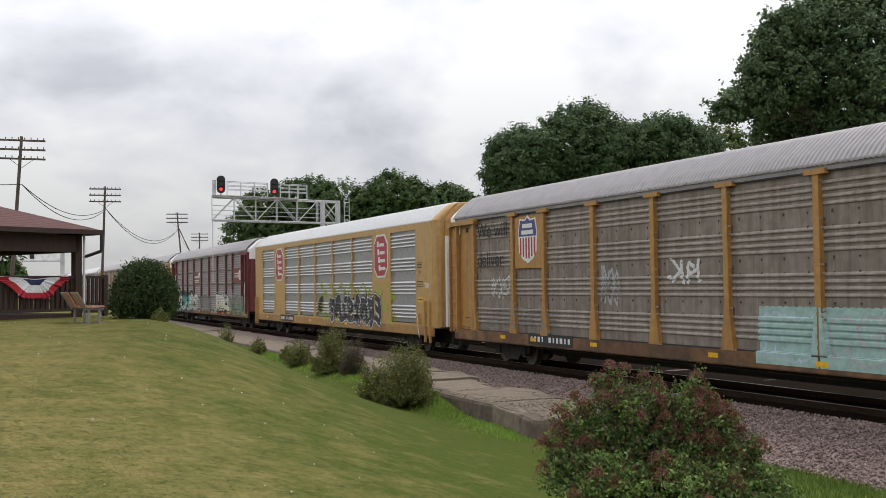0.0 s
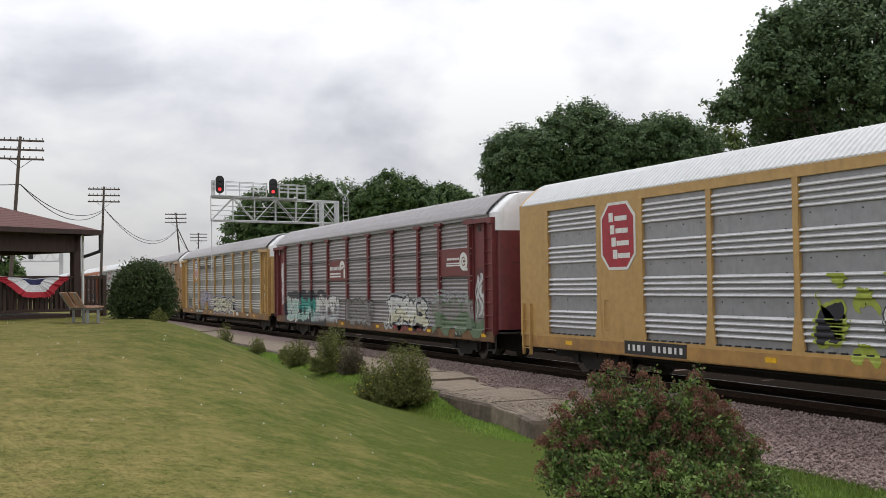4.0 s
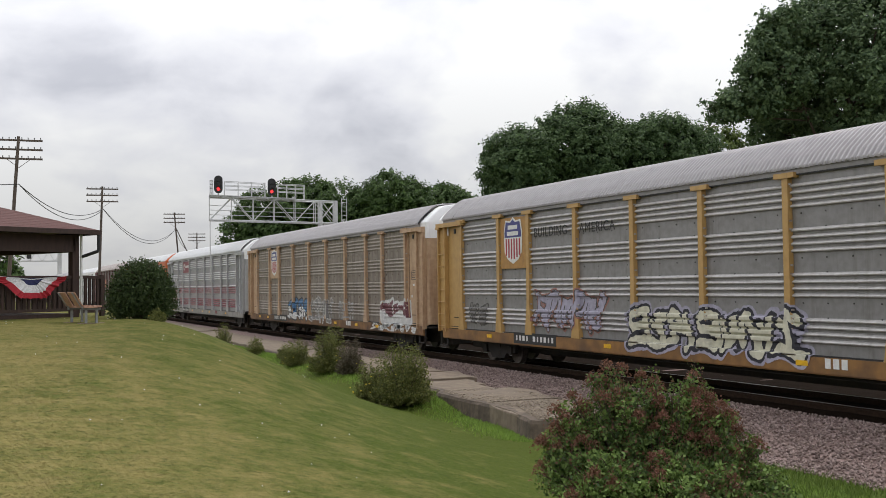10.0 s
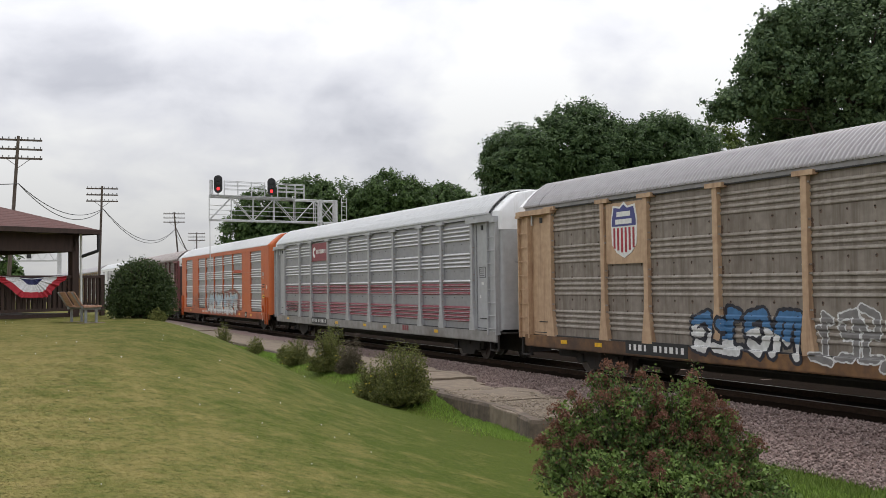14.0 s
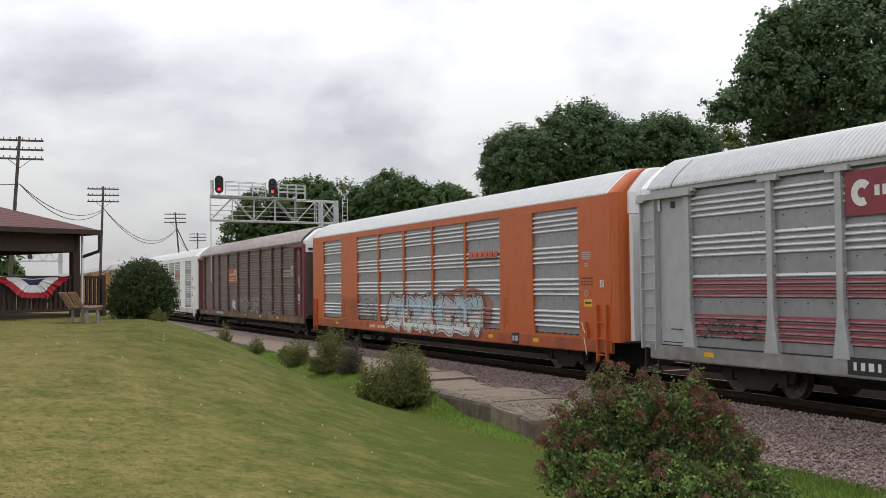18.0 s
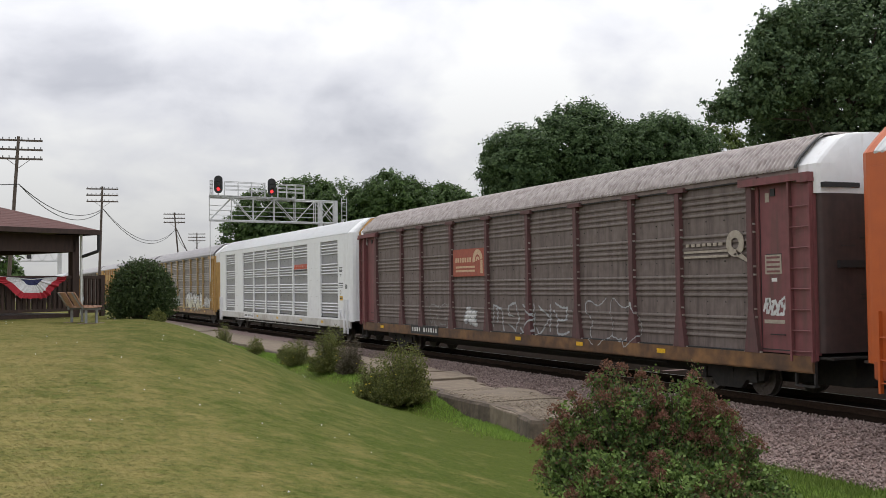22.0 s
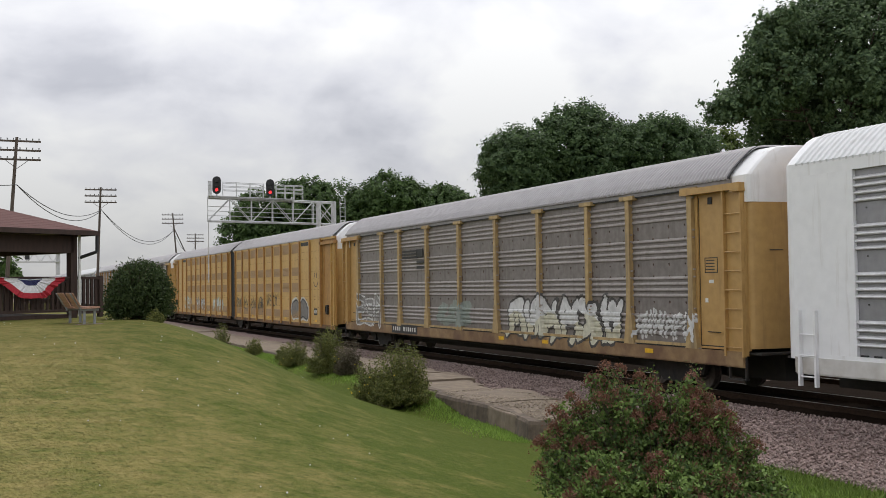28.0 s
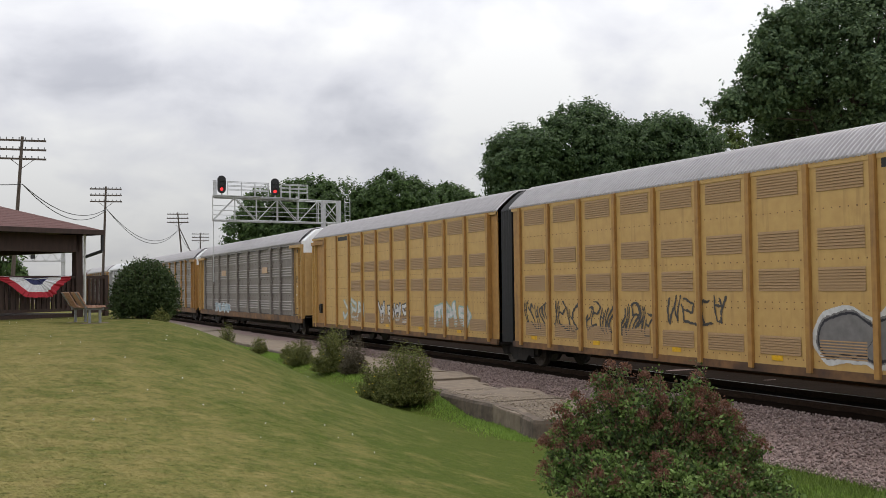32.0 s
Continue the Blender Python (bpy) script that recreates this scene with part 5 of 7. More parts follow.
def maxi_half(car, k):
    """One half of the two-unit carrier; k = 1: the leading half, which reaches from x = 0 forward, -1: the trailing half."""
    n = 10
    step = 1.766
    first = 1.12
    for i in range(n):
        a = first + i * step
        c = k * (a + step / 2)
        p = part("side_panel", Form().box(c - step / 2 + 0.07, c + step / 2 - 0.07, -1.58, -1.53, 0.78, 4.97), M["maxi_yellow"], car)
        if i < 8:
            for lo, hi in ((4.40, 4.88), (3.22, 3.66), (2.38, 2.86), (1.02, 1.42)):
                part("grille", louvre(round(hi - lo, 2), step * 0.70), None, p, "brown louvred vent", at=pose(c, 0, lo))
        elif i == 8:
            part("vent_slot", sign_form(rect(c, 4.82, step * 0.8, 0.2), -1.584), M["plate"], p, "dark open vent slot")
        f = Form()
        for z in (0.95, 1.62, 2.0, 2.14, 3.02, 4.05) + (() if i < 8 else (2.5, 3.4, 4.4)):
            for q in range(7):
                x = c + (q - 3) * step * 0.125
                f.box(x - 0.012, x + 0.012, -1.589, -1.57, z - 0.012, z + 0.012)
        tagged(part("rivets", f, M["yellow_rust"], p), kind="stuff")
    for i in range(n + 1):
        a = k * (first + i * step)
        part("side_post", Form().box(a - 0.065, a + 0.065, -1.66, -1.53, 0.70, 4.98), M["yellow"], car)
    lo, hi = sorted((k * 0.55, k * 20.9))
    part("roof", roof_form(k * 0.45 if k > 0 else -20.6, 20.6 if k > 0 else -0.45), M["roof"], car, "corrugated arched roof")
    part("top_chord", Form().box(lo, hi, -1.60, -1.585, 4.90, 5.0).box(lo, hi, 1.53, 1.58, 4.8, 5.0), M["maxi_yellow"], car)
    part("side_wall", Form().box(lo, hi, 1.53, 1.58, 0.7, 4.8), M["maxi_yellow"], car)
    part("inner_wall", Form().box(lo, hi, -1.525, -1.50, 0.8, 5.02), M["yellow"], car)
    part("side_sill", Form().box(lo, hi, -1.60, -1.53, 0.62, 0.80), M["yellow_rust"], car, "rusty yellow side sill")
    part("underframe", Form().box(lo, hi, -1.45, 1.45, 0.62, 0.7).box(lo, hi, -0.3, 0.3, 0.42, 0.64), M["black"], car)
    x = k * 21.5
    part("end_panel", Form().box(min(k * 18.85, k * 20.85), max(k * 18.85, k * 20.85), -1.50, -1.44, 0.8, 4.74), M["maxi_yellow"], car)
    part("end_beam", Form().box(min(k * 18.7, k * 20.9), max(k * 18.7, k * 20.9), -1.66, -1.45, 4.66, 4.80), M["yellow"], car)
    part("ladder_plate", Form().box(min(k * 20.3, k * 20.82), max(k * 20.3, k * 20.82), -1.54, -1.505, 0.78, 4.70), M["maxi_yellow"], car)
    ladder(car, M["maxi_yellow"], k * 20.56, -1.542, 0.60, 4.70, 0.5)
    part("hand_brake", Form().prism(ring(k * 19.6, 1.55, 0.14, 0.18, 0, 359, 20), -1.62, -1.60).box(k * 19.6 - 0.15, k * 19.6 + 0.15, -1.60, -1.50, 1.3, 1.75), M["black"], car, "black hand brake wheel and box")
    for z in (3.1, 3.25, 3.4, 2.6, 2.5):
        part("bar", sign_form(rect(k * 19.65, z, 0.42 if z > 3 else 0.25, 0.05), -1.506), M["mark_black"], car)
    part("door_post", Form().box(k * 19.1 - 0.05, k * 19.1 + 0.05, -1.54, -1.50, 0.8, 4.66), M["yellow"], car)
    for name, me_key, z0, z1, mat in (("end_door", "low", 0.9, 4.45, "maxi_yellow"), ("door_top", "top", 4.45, 5.70, "white")):
        f = end_form(z0, z1)
        f.v = [((x + 7.25) * k, y * k, z) for x, y, z in f.v]
        part(name, f, M[mat], car, "tall rounded end door" if name == "end_door" else "")


def maxi_car():
    car = thing("articulated_autorack", pose(0, TRACK_Y, 0), "yellow two-unit articulated car carrier with brown vents and grey roof", "railway wagon", "wagons of the freight train")
    for k in (1, -1):
        maxi_half(car, k)
    part("bellows", Form().box(-0.34, 0.34, -1.50, 1.50, 0.75, 4.95), M["plate"], car, "black accordion joint between the two units")
    f = Form()
    rows = []
    for i in range(9):
        x = -0.36 + 0.72 * i / 8
        rows.append([(x, y * (0.97 if i % 2 else 0.94), z * (0.995 if i % 2 else 0.985)) for y, z in [(-1.6, 0.75)] + [(-a, b) for a, b in ARCH] + [(1.6, 0.75)]])
    part("bellows_cover", f.grid(rows), M["plate"], car)
    trucks(car, (-17.6, 0.0, 17.6))
    return car


LEAD = {}
# leading wagon: grimy screens, shield and slogan
c = post_car("grimy brown-grey car carrier with yellow posts and a shield emblem", "galv_dirty", "yellow", "yellow_rust", "roof", "white")
shield(c, -7.94)
words(c, "We will", -11.5, 4.16, 0.70, "mark_black", -1.57)
words(c, "deliver", -11.5, 3.20, 0.70, "mark_black", -1.57)
code_plate(c, -6.6, 0.92, -1.625)
reflectors(c, (-9.6, -7.6, -4.2, 0.9, 4.3, 8.0))
spray(c, "shallow", 2.3, 4.25, 0.76, 2.10, 3, 0.30, ("mint", "sky", None), 3, block=True, label="pale mint sprayed block letters")
spray(c, "shallow", 4.2, 8.8, 0.76, 2.10, 6, 0.30, ("mint", "silver", None), 4, block=True, label="pale mint sprayed block letters")
spray(c, "shallow", -11.2, -6.2, 1.1, 1.9, 6, 0.12, (None, "pale", None), 14, label="faint worn sprayed outline")
spray(c, "shallow", -4.0, -3.0, 1.9, 3.2, 3, 0.035, ("silver", "silver", None), 8, thin=True)
spray(c, "shallow", -0.9, 0.5, 2.5, 3.2, 2, 0.05, ("white", "white", None), 9, thin=True)
spray(c, "shallow", -10.6, -9.2, 2.1, 2.9, 3, 0.03, ("white", "white", None), 19, thin=True)
LEAD[116.3] = c
# second: yellow flush frame with red octagons
c = flush_car("yellow-framed car carrier with red octagon signs and white roof", "yellow_clean", "roof_white", "yellow")
for x in (-7.94, 7.94):
    o = [(-0.42, -0.86), (0.42, -0.86), (0.76, -0.5), (0.76, 0.5), (0.42, 0.86), (-0.42, 0.86), (-0.76, 0.5), (-0.76, -0.5)]
    s = part("octagon_sign", sign_form([(x + a * 1.06, 3.85 + b * 1.05) for a, b in o], -1.615), M["mark"], c, "red octagon sign with a white border")
    part("red_field", sign_form([(x + a * 0.96, 3.85 + b * 0.96) for a, b in o], -1.62), M["red"], s)
    for k in range(4):
        part("white_bar", sign_form(rect(x - 0.30 + 0.06 * k, 4.35 - k * 0.33, 0.20, 0.24), -1.625), M["mark"], s)
        part("white_bar", sign_form(rect(x + 0.16 + 0.04 * k, 4.31 - k * 0.33, 0.56, 0.13), -1.625), M["mark"], s)
words(c, "TRI", 12.55, 2.48, 0.30, "mark", -1.61)
code_plate(c, -6.4, 0.92, -1.625)
reflectors(c, (-10.5, -2.2, 3.4, 6.0))
spray(c, "flush", -0.9, 9.7, 0.9, 2.75, 6, 0.05, (None, None, "lime"), 25, halo=0.45, speckle=True, label="lime green sprayed haze")
spray(c, "flush", 0.6, 8.1, 0.76, 2.42, 8, 0.24, ("black", "white", None), 21, wobble=0.09, lift=0.004, inline=True, label="black and white sprayed bubble lettering")
spray(c, "flush", -1.1, -0.1, 1.2, 2.3, 1, 0.26, ("black", "lime", None), 23)
LEAD[87.75] = c
# third: oxide red posts
c = post_car("oxide-red car carrier with grey ribbed screens and graffiti", "galv_mauve", "maroon", "yellow_rust", "roof", "white", even=True)
wheel_sign(c, -2.81, 3.35, 2.45, 0.95, "maroon", "mark")
wheel_sign(c, 10.3, 3.40, 2.60, 0.98, "maroon", "mark", True)
for k in range(9):
    for g in (1, 2, 3):
        part("panel_joint", Form().box(POST_ENDS[k] + 0.1, POST_ENDS[k + 1] - 0.1, -1.552, -1.50, TOP - g * ROW - 0.03, TOP - g * ROW), M["plate"], c)
reflectors(c, (-9.6, -2.0, 2.6, 6.2, 8.0, 12.6))
code_plate(c, 10.6, 0.92, -1.625, 0.6, 0.3)
spray(c, "even", -11.8, -4.2, 0.4, 2.45, 12, 0.5, (None, None, "black"), 30, halo=0.22, label="black sprayed background")
spray(c, "even", -11.5, -8.7, 0.72, 2.2, 4, 0.17, ("mint", "white", None), 31, lift=0.004, label="pale mint sprayed lettering on black")
spray(c, "even", -9.2, -5.4, 0.72, 2.25, 4, 0.25, ("teal", "black", None), 39, lift=0.006, two="mint", label="teal sprayed lettering on black")
spray(c, "even", -6.4, -2.5, 0.76, 2.35, 5, 0.2, ("white", "grey", None), 32, lift=0.008, two="silver", label="white and grey sprayed lettering")
spray(c, "even", -1.6, 2.2, 0.78, 2.15, 4, 0.2, ("grey", "pale", "dark"), 33, halo=0.08)
spray(c, "even", 3.2, 8.0, 0.78, 2.40, 5, 0.22, ("white", "black", "silver"), 34, halo=0.10, two="cream", label="white sprayed bubble lettering")
spray(c, "even", 8.1, 12.6, 0.78, 2.25, 5, 0.26, ("pale", "green", None), 35, two="green", wobble=0.12, label="green and grey sprayed camouflage lettering")
spray(c, "even", 8.0, 11.6, 1.9, 2.45, 5, 0.045, ("silver", "silver", None), 131, thin=True, lift=0.006, label="pale sprayed line over the lettering")
spray(c, "even", 11.75, 12.65, 1.3, 3.0, 2, 0.07, ("white", "silver", None), 132, thin=True, lift=0.006, wobble=0.12, label="white sprayed scrawl on the end panel")
spray(c, "even", 4.2, 7.6, 0.76, 1.1, 6, 0.07, ("red", "dark", None), 36)
spray(c, "even", -12.75, -12.15, 1.5, 3.0, 1, 0.15, ("white", "lilac", None), 37)
spray(c, "even", -12.75, -12.15, 2.7, 4.1, 1, 0.15, ("white", "lilac", None), 38, lift=0.003)
LEAD[59.2] = c
# fourth: yellow posts, slogan
c = post_car("grey ribbed car carrier with yellow posts and shield emblem", "galv_grey", "yellow_clean", "yellow_sill", "roof", "white")
shield(c, -7.94)
words(c, "BUILDING", -6.6, 4.02, 0.40, "mark_black", -1.574, wide=1.1)
words(c, "AMERICA", -4.0, 4.02, 0.40, "mark_black", -1.574, wide=1.1)
words(c, "EXCESS HEIGHT CAR", 0, 0, 0.12, "mark_black", 0).matrix_basis = pose(13.552, -1.12, 4.78, 90, 0, 86)
code_plate(c, -6.6, 0.92, -1.625)
for k in range(3):
    part("bar", sign_form(rect(5.2 + 0.12 + 0.22 * k, 0.93, 0.15, 0.2), -1.63), M["mark"], c)
code_plate(c, 8.3, 0.92, -1.625, 0.5, 0.3)
reflectors(c, (-9.6, -2.6, 4.6, 9.9))
spray(c, "posts", -2.0, 4.9, 0.76, 2.15, 7, 0.19, ("cream", "black", "lilac"), 41, halo=0.07, wobble=0.07, label="cream sprayed lettering with black outline")
spray(c, "posts", -6.9, -2.6, 1.1, 2.5, 5, 0.13, ("lilac", "dark", "rose"), 42, halo=0.04, thin=True, wobble=0.1)
spray(c, "posts", -11.3, -9.8, 1.2, 2.0, 2, 0.12, ("grey", "dark", None), 43)
part("sprayed_mark", sign_form([(11.95, 2.42), (12.55, 2.42), (12.55, 2.34), (11.95, 2.34)], -1.498).prism([(11.98, 2.34), (12.07, 2.34), (12.24, 1.62), (12.15, 1.62)], -1.498, -1.48).prism([(12.42, 1.7), (12.50, 1.7), (12.50, 2.34), (12.42, 2.34)], -1.498, -1.48).prism([(12.08, 1.7), (12.75, 1.78), (12.75, 1.70), (12.08, 1.62)], -1.498, -1.48), M["spray_black"], c, "black sprayed strokes")
LEAD[30.8] = c
# fifth: grimy with pale posts
c = post_car("grimy brown car carrier with faded yellow posts and shield", "galv_dirty", "yellow_pale", "yellow_rust", "roof", "white")
shield(c, -7.94, mat_back="yellow_pale")
code_plate(c, -6.6, 0.92, -1.625)
for k in range(3):
    part("bar", sign_form(rect(4.4 + 0.12 + 0.22 * k, 0.93, 0.15, 0.2), -1.63), M["mark"], c)
reflectors(c, (-11.0, -9.2, 2.9, 5.8, 8.4))
spray(c, "shallow", -5.5, -1.4, 0.76, 2.15, 4, 0.19, ("blue", "black", None), 51, two="white", wobble=0.02, label="blue and white sprayed lettering with black outline")
spray(c, "shallow", -1.4, 2.4, 0.76, 2.2, 6, 0.105, ("grey", "white", None), 52, thin=True, wobble=0.025)
spray(c, "shallow", 3.1, 5.2, 1.0, 2.0, 5, 0.028, ("pale", "silver", None), 53, thin=True, wobble=0.025)
spray(c, "shallow", 8.6, 12.0, 0.85, 2.15, 5, 0.19, ("wine", "white", "white"), 54, halo=0.05, two="white", label="dark red sprayed lettering edged in white")
spray(c, "shallow", 7.6, 12.6, 0.745, 1.05, 9, 0.04, ("white", "white", None), 55, thin=True, label="thin white sprayed tags along the sill")
LEAD[2.4] = c
# sixth: light grey with dark red ribs
c = post_car("light grey car carrier with dark red painted ribs and red plate", "galv", "grey", "grey_sill", "roof_white", "white")
part("red_plate", sign_form(rect(-5.58, 4.28, 2.45, 0.88), -1.575), M["stripe"], c, "dark red plate with a white emblem and bars")
for k in range(8):
    part("bar", sign_form(rect(-6.0 + k * 0.19, 4.30, 0.12, 0.20), -1.58), M["mark"], c)
part("emblem", sign_form(ring(-6.38, 4.28, 0.1, 0.26, 40, 300), -1.58), M["mark"], c)
STRIPES = {}
for k in range(9):
    a, b = POST_ENDS[k] + 0.09, POST_ENDS[k + 1] - 0.09
    for z in RIBS[9:12] + RIBS[12:16]:
        key = round(b - a, 2)
        if key not in STRIPES:
            STRIPES[key] = Form().add([(x, y, zz) for x in (-key / 2, key / 2) for y, zz in ((0.004, 0.064), (-0.056, 0.036), (-0.066, -0.008), (0.004, -0.058))], [(0, 1, 5, 4), (1, 2, 6, 5), (2, 3, 7, 6)]).mesh("painted_rib", M["stripe"])
        part("painted_rib", STRIPES[key], None, c, at=pose((a + b) / 2, -1.50, z))
code_plate(c, -5.6, 0.92, -1.625, 2.4)
for k in range(3):
    part("bar", sign_form(rect(5.2 + 0.12 + 0.22 * k, 0.93, 0.15, 0.2), -1.63), M["stripe"], c)
reflectors(c, (-11.0, -2.9, 0.9, 3.3, 8.5))
spray(c, "posts", -11.4, -9.2, 1.25, 1.75, 5, 0.03, ("dark", "dark", None), 61, thin=True)
LEAD[-26.15] = c
# seventh: orange flush frame
c = flush_car("bright orange flush-framed car carrier with silver screens and white roof", "orange", "roof_white", "white")
for k in range(6):
    part("emblem_bar", sign_form([(4.5 + k * 0.38, 3.50), (4.78 + k * 0.38, 3.50), (4.84 + k * 0.38, 3.70), (4.56 + k * 0.38, 3.70)], -1.60), M["redorange"], c)
part("emblem_bar", sign_form([(4.4, 3.42), (6.8, 3.44), (6.8, 3.47), (4.6, 3.46)], -1.60), M["mark_black"], c)
words(c, "BI", 12.75, 2.48, 0.30, "mark", -1.61)
code_plate(c, -4.2, 0.90, -1.63, 2.3, 0.26, "orange")
code_plate(c, 7.9, 0.90, -1.63, 0.42, 0.34)
reflectors(c, (-9.6, 1.8, 6.2, 9.2))
spray(c, "flush", 2.2, 6.3, 0.9, 2.5, 3, 0.3, (None, None, "rose"), 75, halo=0.3, label="dusty red sprayed haze")
spray(c, "flush", -3.6, 5.9, 0.75, 2.35, 8, 0.24, (None, None, "rust"), 71, halo=0.14, wobble=0.1, lift=0.004, label="rust brown sprayed shadow")
spray(c, "flush", -3.4, 5.7, 0.75, 2.3, 8, 0.20, ("sky", "black", "white"), 71, halo=0.06, thin=True, wobble=0.07, lift=0.008, two="white", label="pale blue sprayed lettering with black and white edges")
spray(c, "flush", -9.2, -4.3, 0.95, 2.15, 5, 0.11, (None, "dark", None), 72, thin=True, label="thin dark sprayed outline lettering")
LEAD[-54.5] = c
# eighth: dark brown
c = post_car("dark brown grimy car carrier with oxide-red posts", "galv_dark", "maroon_dirty", "yellow_rust", "roof_dirty", "white", post="post_brown", door_mat="door_brown")
wheel_sign(c, -2.81, 3.36, 2.45, 0.95, "redplate", "mark_tan")
for dz in (0.0, -0.12):
    part("bar", sign_form(rect(9.9, 3.30 + dz, 1.6, 0.055), -1.56), M["mark_pale"], c)
part("emblem", sign_form(ring(10.95, 3.45, 0.13, 0.30, -70, 280), -1.56), M["mark_pale"], c)
spray(c, "shallow", 11.75, 12.45, 1.85, 2.3, 4, 0.03, ("white", "white", None), 85, thin=True)
for k in range(7):
    part("bar", sign_form(rect(9.25 + k * 0.2, 3.46, 0.13, 0.07), -1.56), M["mark_pale"], c)
part("emblem", sign_form([(10.9, 3.2), (11.35, 3.02), (11.35, 3.10), (11.05, 3.28)], -1.56), M["mark_pale"], c)
for x, z, w, h in ((12.1, 2.95, 0.50, 0.42), (12.1, 1.72, 0.62, 0.08), (11.95, 4.4, 0.12, 0.2)):
    plate = part("notice", sign_form(rect(x, z, w, h), -1.50), M["mark_pale"], c)
    if h > 0.3:
        for k in range(4):
            part("bar", sign_form(rect(x, z - 0.15 + k * 0.1, w * 0.8, 0.045), -1.505), M["maroon_dirty"], plate)
part("door_bar", Form().box(13.40, 13.60, -1.45, -0.5, 4.50, 4.60).box(13.50, 13.61, -1.1, -0.1, 2.85, 3.0), M["plate"], c, "black bar across the end door")
code_plate(c, -6.6, 0.92, -1.625)
reflectors(c, (-11.0, 0.8, 4.4, 8.2))
spray(c, "shallow", -6.4, -4.3, 1.05, 1.95, 3, 0.16, (None, "pale", None), 81, thin=True)
spray(c, "shallow", -3.3, -2.2, 1.15, 1.85, 2, 0.13, ("white", "silver", None), 82)
spray(c, "shallow", -1.2, 3.8, 1.0, 2.1, 5, 0.03, ("silver", "silver", None), 83, thin=True)
spray(c, "shallow", 4.4, 7.4, 0.9, 2.2, 2, 0.30, (None, "silver", None), 84, thin=True, wobble=0.14)
LEAD[-82.7] = c
# ninth: white flush frame
c = flush_car("white flush-framed car carrier with silver screens", "white", "roof_white", "yellow")
for k in range(6):
    part("emblem_bar", sign_form([(4.5 + k * 0.38, 3.52), (4.78 + k * 0.38, 3.52), (4.86 + k * 0.38, 3.76), (4.58 + k * 0.38, 3.76)], -1.60), M["redorange"], c)
part("emblem_bar", sign_form([(4.35, 3.42), (6.85, 3.45), (6.85, 3.49), (4.6, 3.47)], -1.60), M["mark_black"], c)
code_plate(c, -5.3, 0.90, -1.63, 2.3, 0.26, "white", "mark_black")
reflectors(c, (-3.2, 1.2, 5.7, 9.3))
words(c, "BI", 12.75, 2.48, 0.30, "mark_black", -1.61)
LEAD[-111.1] = c
# tenth: weathered, yellow posts
c = post_car("weathered grey car carrier with tan posts, yellow ends and white graffiti", "galv_worn", "yellow_clean", "tan_rust", "roof", "white", post="post_tan")
for a, b in zip(POST_ENDS[:-1], POST_ENDS[1:]):
    part("panel_foot", Form().box(a + 0.24, b - 0.24, -1.60, -1.55, 1.08, 1.15), M["post_tan"], c)
for dz in (0.0, 0.12, 0.24):
    part("bar", sign_form(rect(-5.9, 3.72 + dz, 1.5, 0.06), -1.56), M["mark_black"], c)
part("bar", sign_form(rect(-4.95, 3.86, 0.62, 0.30), -1.56), M["mark_black"], c)
for z in (3.52, 3.32):
    part("bar", sign_form(rect(-4.75, z, 0.95, 0.10), -1.56), M["mark_black"], c)
code_plate(c, -6.4, 0.92, -1.625)
reflectors(c, (1.8, 4.6, 9.8))
spray(c, "shallow", 1.9, 8.7, 0.76, 2.45, 6, 0.23, ("white", "dark", None), 91, wobble=0.08, two="cream", label="white sprayed block lettering with dark outline")
spray(c, "shallow", -12.2, -8.7, 0.78, 2.4, 3, 0.15, ("pale", "white", None), 97, wobble=0.02)
spray(c, "shallow", -3.5, -0.5, 1.15, 2.1, 3, 0.16, ("haze", "haze", None), 93)
spray(c, "shallow", 9.0, 11.7, 1.15, 2.0, 6, 0.045, ("white", "white", None), 94, thin=True)
LEAD[-139.3] = c
# eleventh: articulated pair
c = maxi_car()
reflectors(c, (1.9, 5.4, 9.0, 12.5, -3.5, -7.0, -10.5, 17.9), 0.95, -1.59)
spray(c, "flat", 13.3, 16.9, 0.85, 2.1, 2, 0.36, ("grey", "black", "white"), 101, halo=0.09, inline=True, label="grey sprayed bubble lettering")
for i in range(4):
    spray(c, "flat", 1.3 + i * 1.775, 2.75 + i * 1.775, 1.2, 2.1, 4, 0.03, ("dark", "dark", None), 110 + i, thin=True, wobble=0.11)
spray(c, "flat", 8.6, 11.0, 1.5, 2.3, 4, 0.03, ("dark", "dark", None), 116, thin=True)
spray(c, "flat", -16.2, -13.2, 1.0, 2.1, 3, 0.10, ("white", "mint", None), 102)
spray(c, "flat", -11.6, -8.0, 1.0, 2.0, 4, 0.12, ("white", "dark", None), 103)
spray(c, "flat", -5.9, -2.4, 1.0, 2.1, 3, 0.14, ("white", "mint", None), 104)
part("sprayed_face", sign_form(ring(17.9, 3.0, 0.34, 0.38, 200, 340), -1.59).prism(rect(17.75, 3.2, 0.05, 0.26), -1.59, -1.57).prism(rect(18.02, 3.2, 0.05, 0.26), -1.59, -1.57), M["spray_dark"], c, "thin dark sprayed strokes")
code_plate(c, 17.85, 1.4, -1.59, 0.5, 0.34)
words(c, "EXCESS HEIGHT CAR", 0, 0, 0.12, "mark_black", 0).matrix_basis = pose(20.812, -1.12, 4.78, 90, 0, 86)
LEAD[-175.1] = c
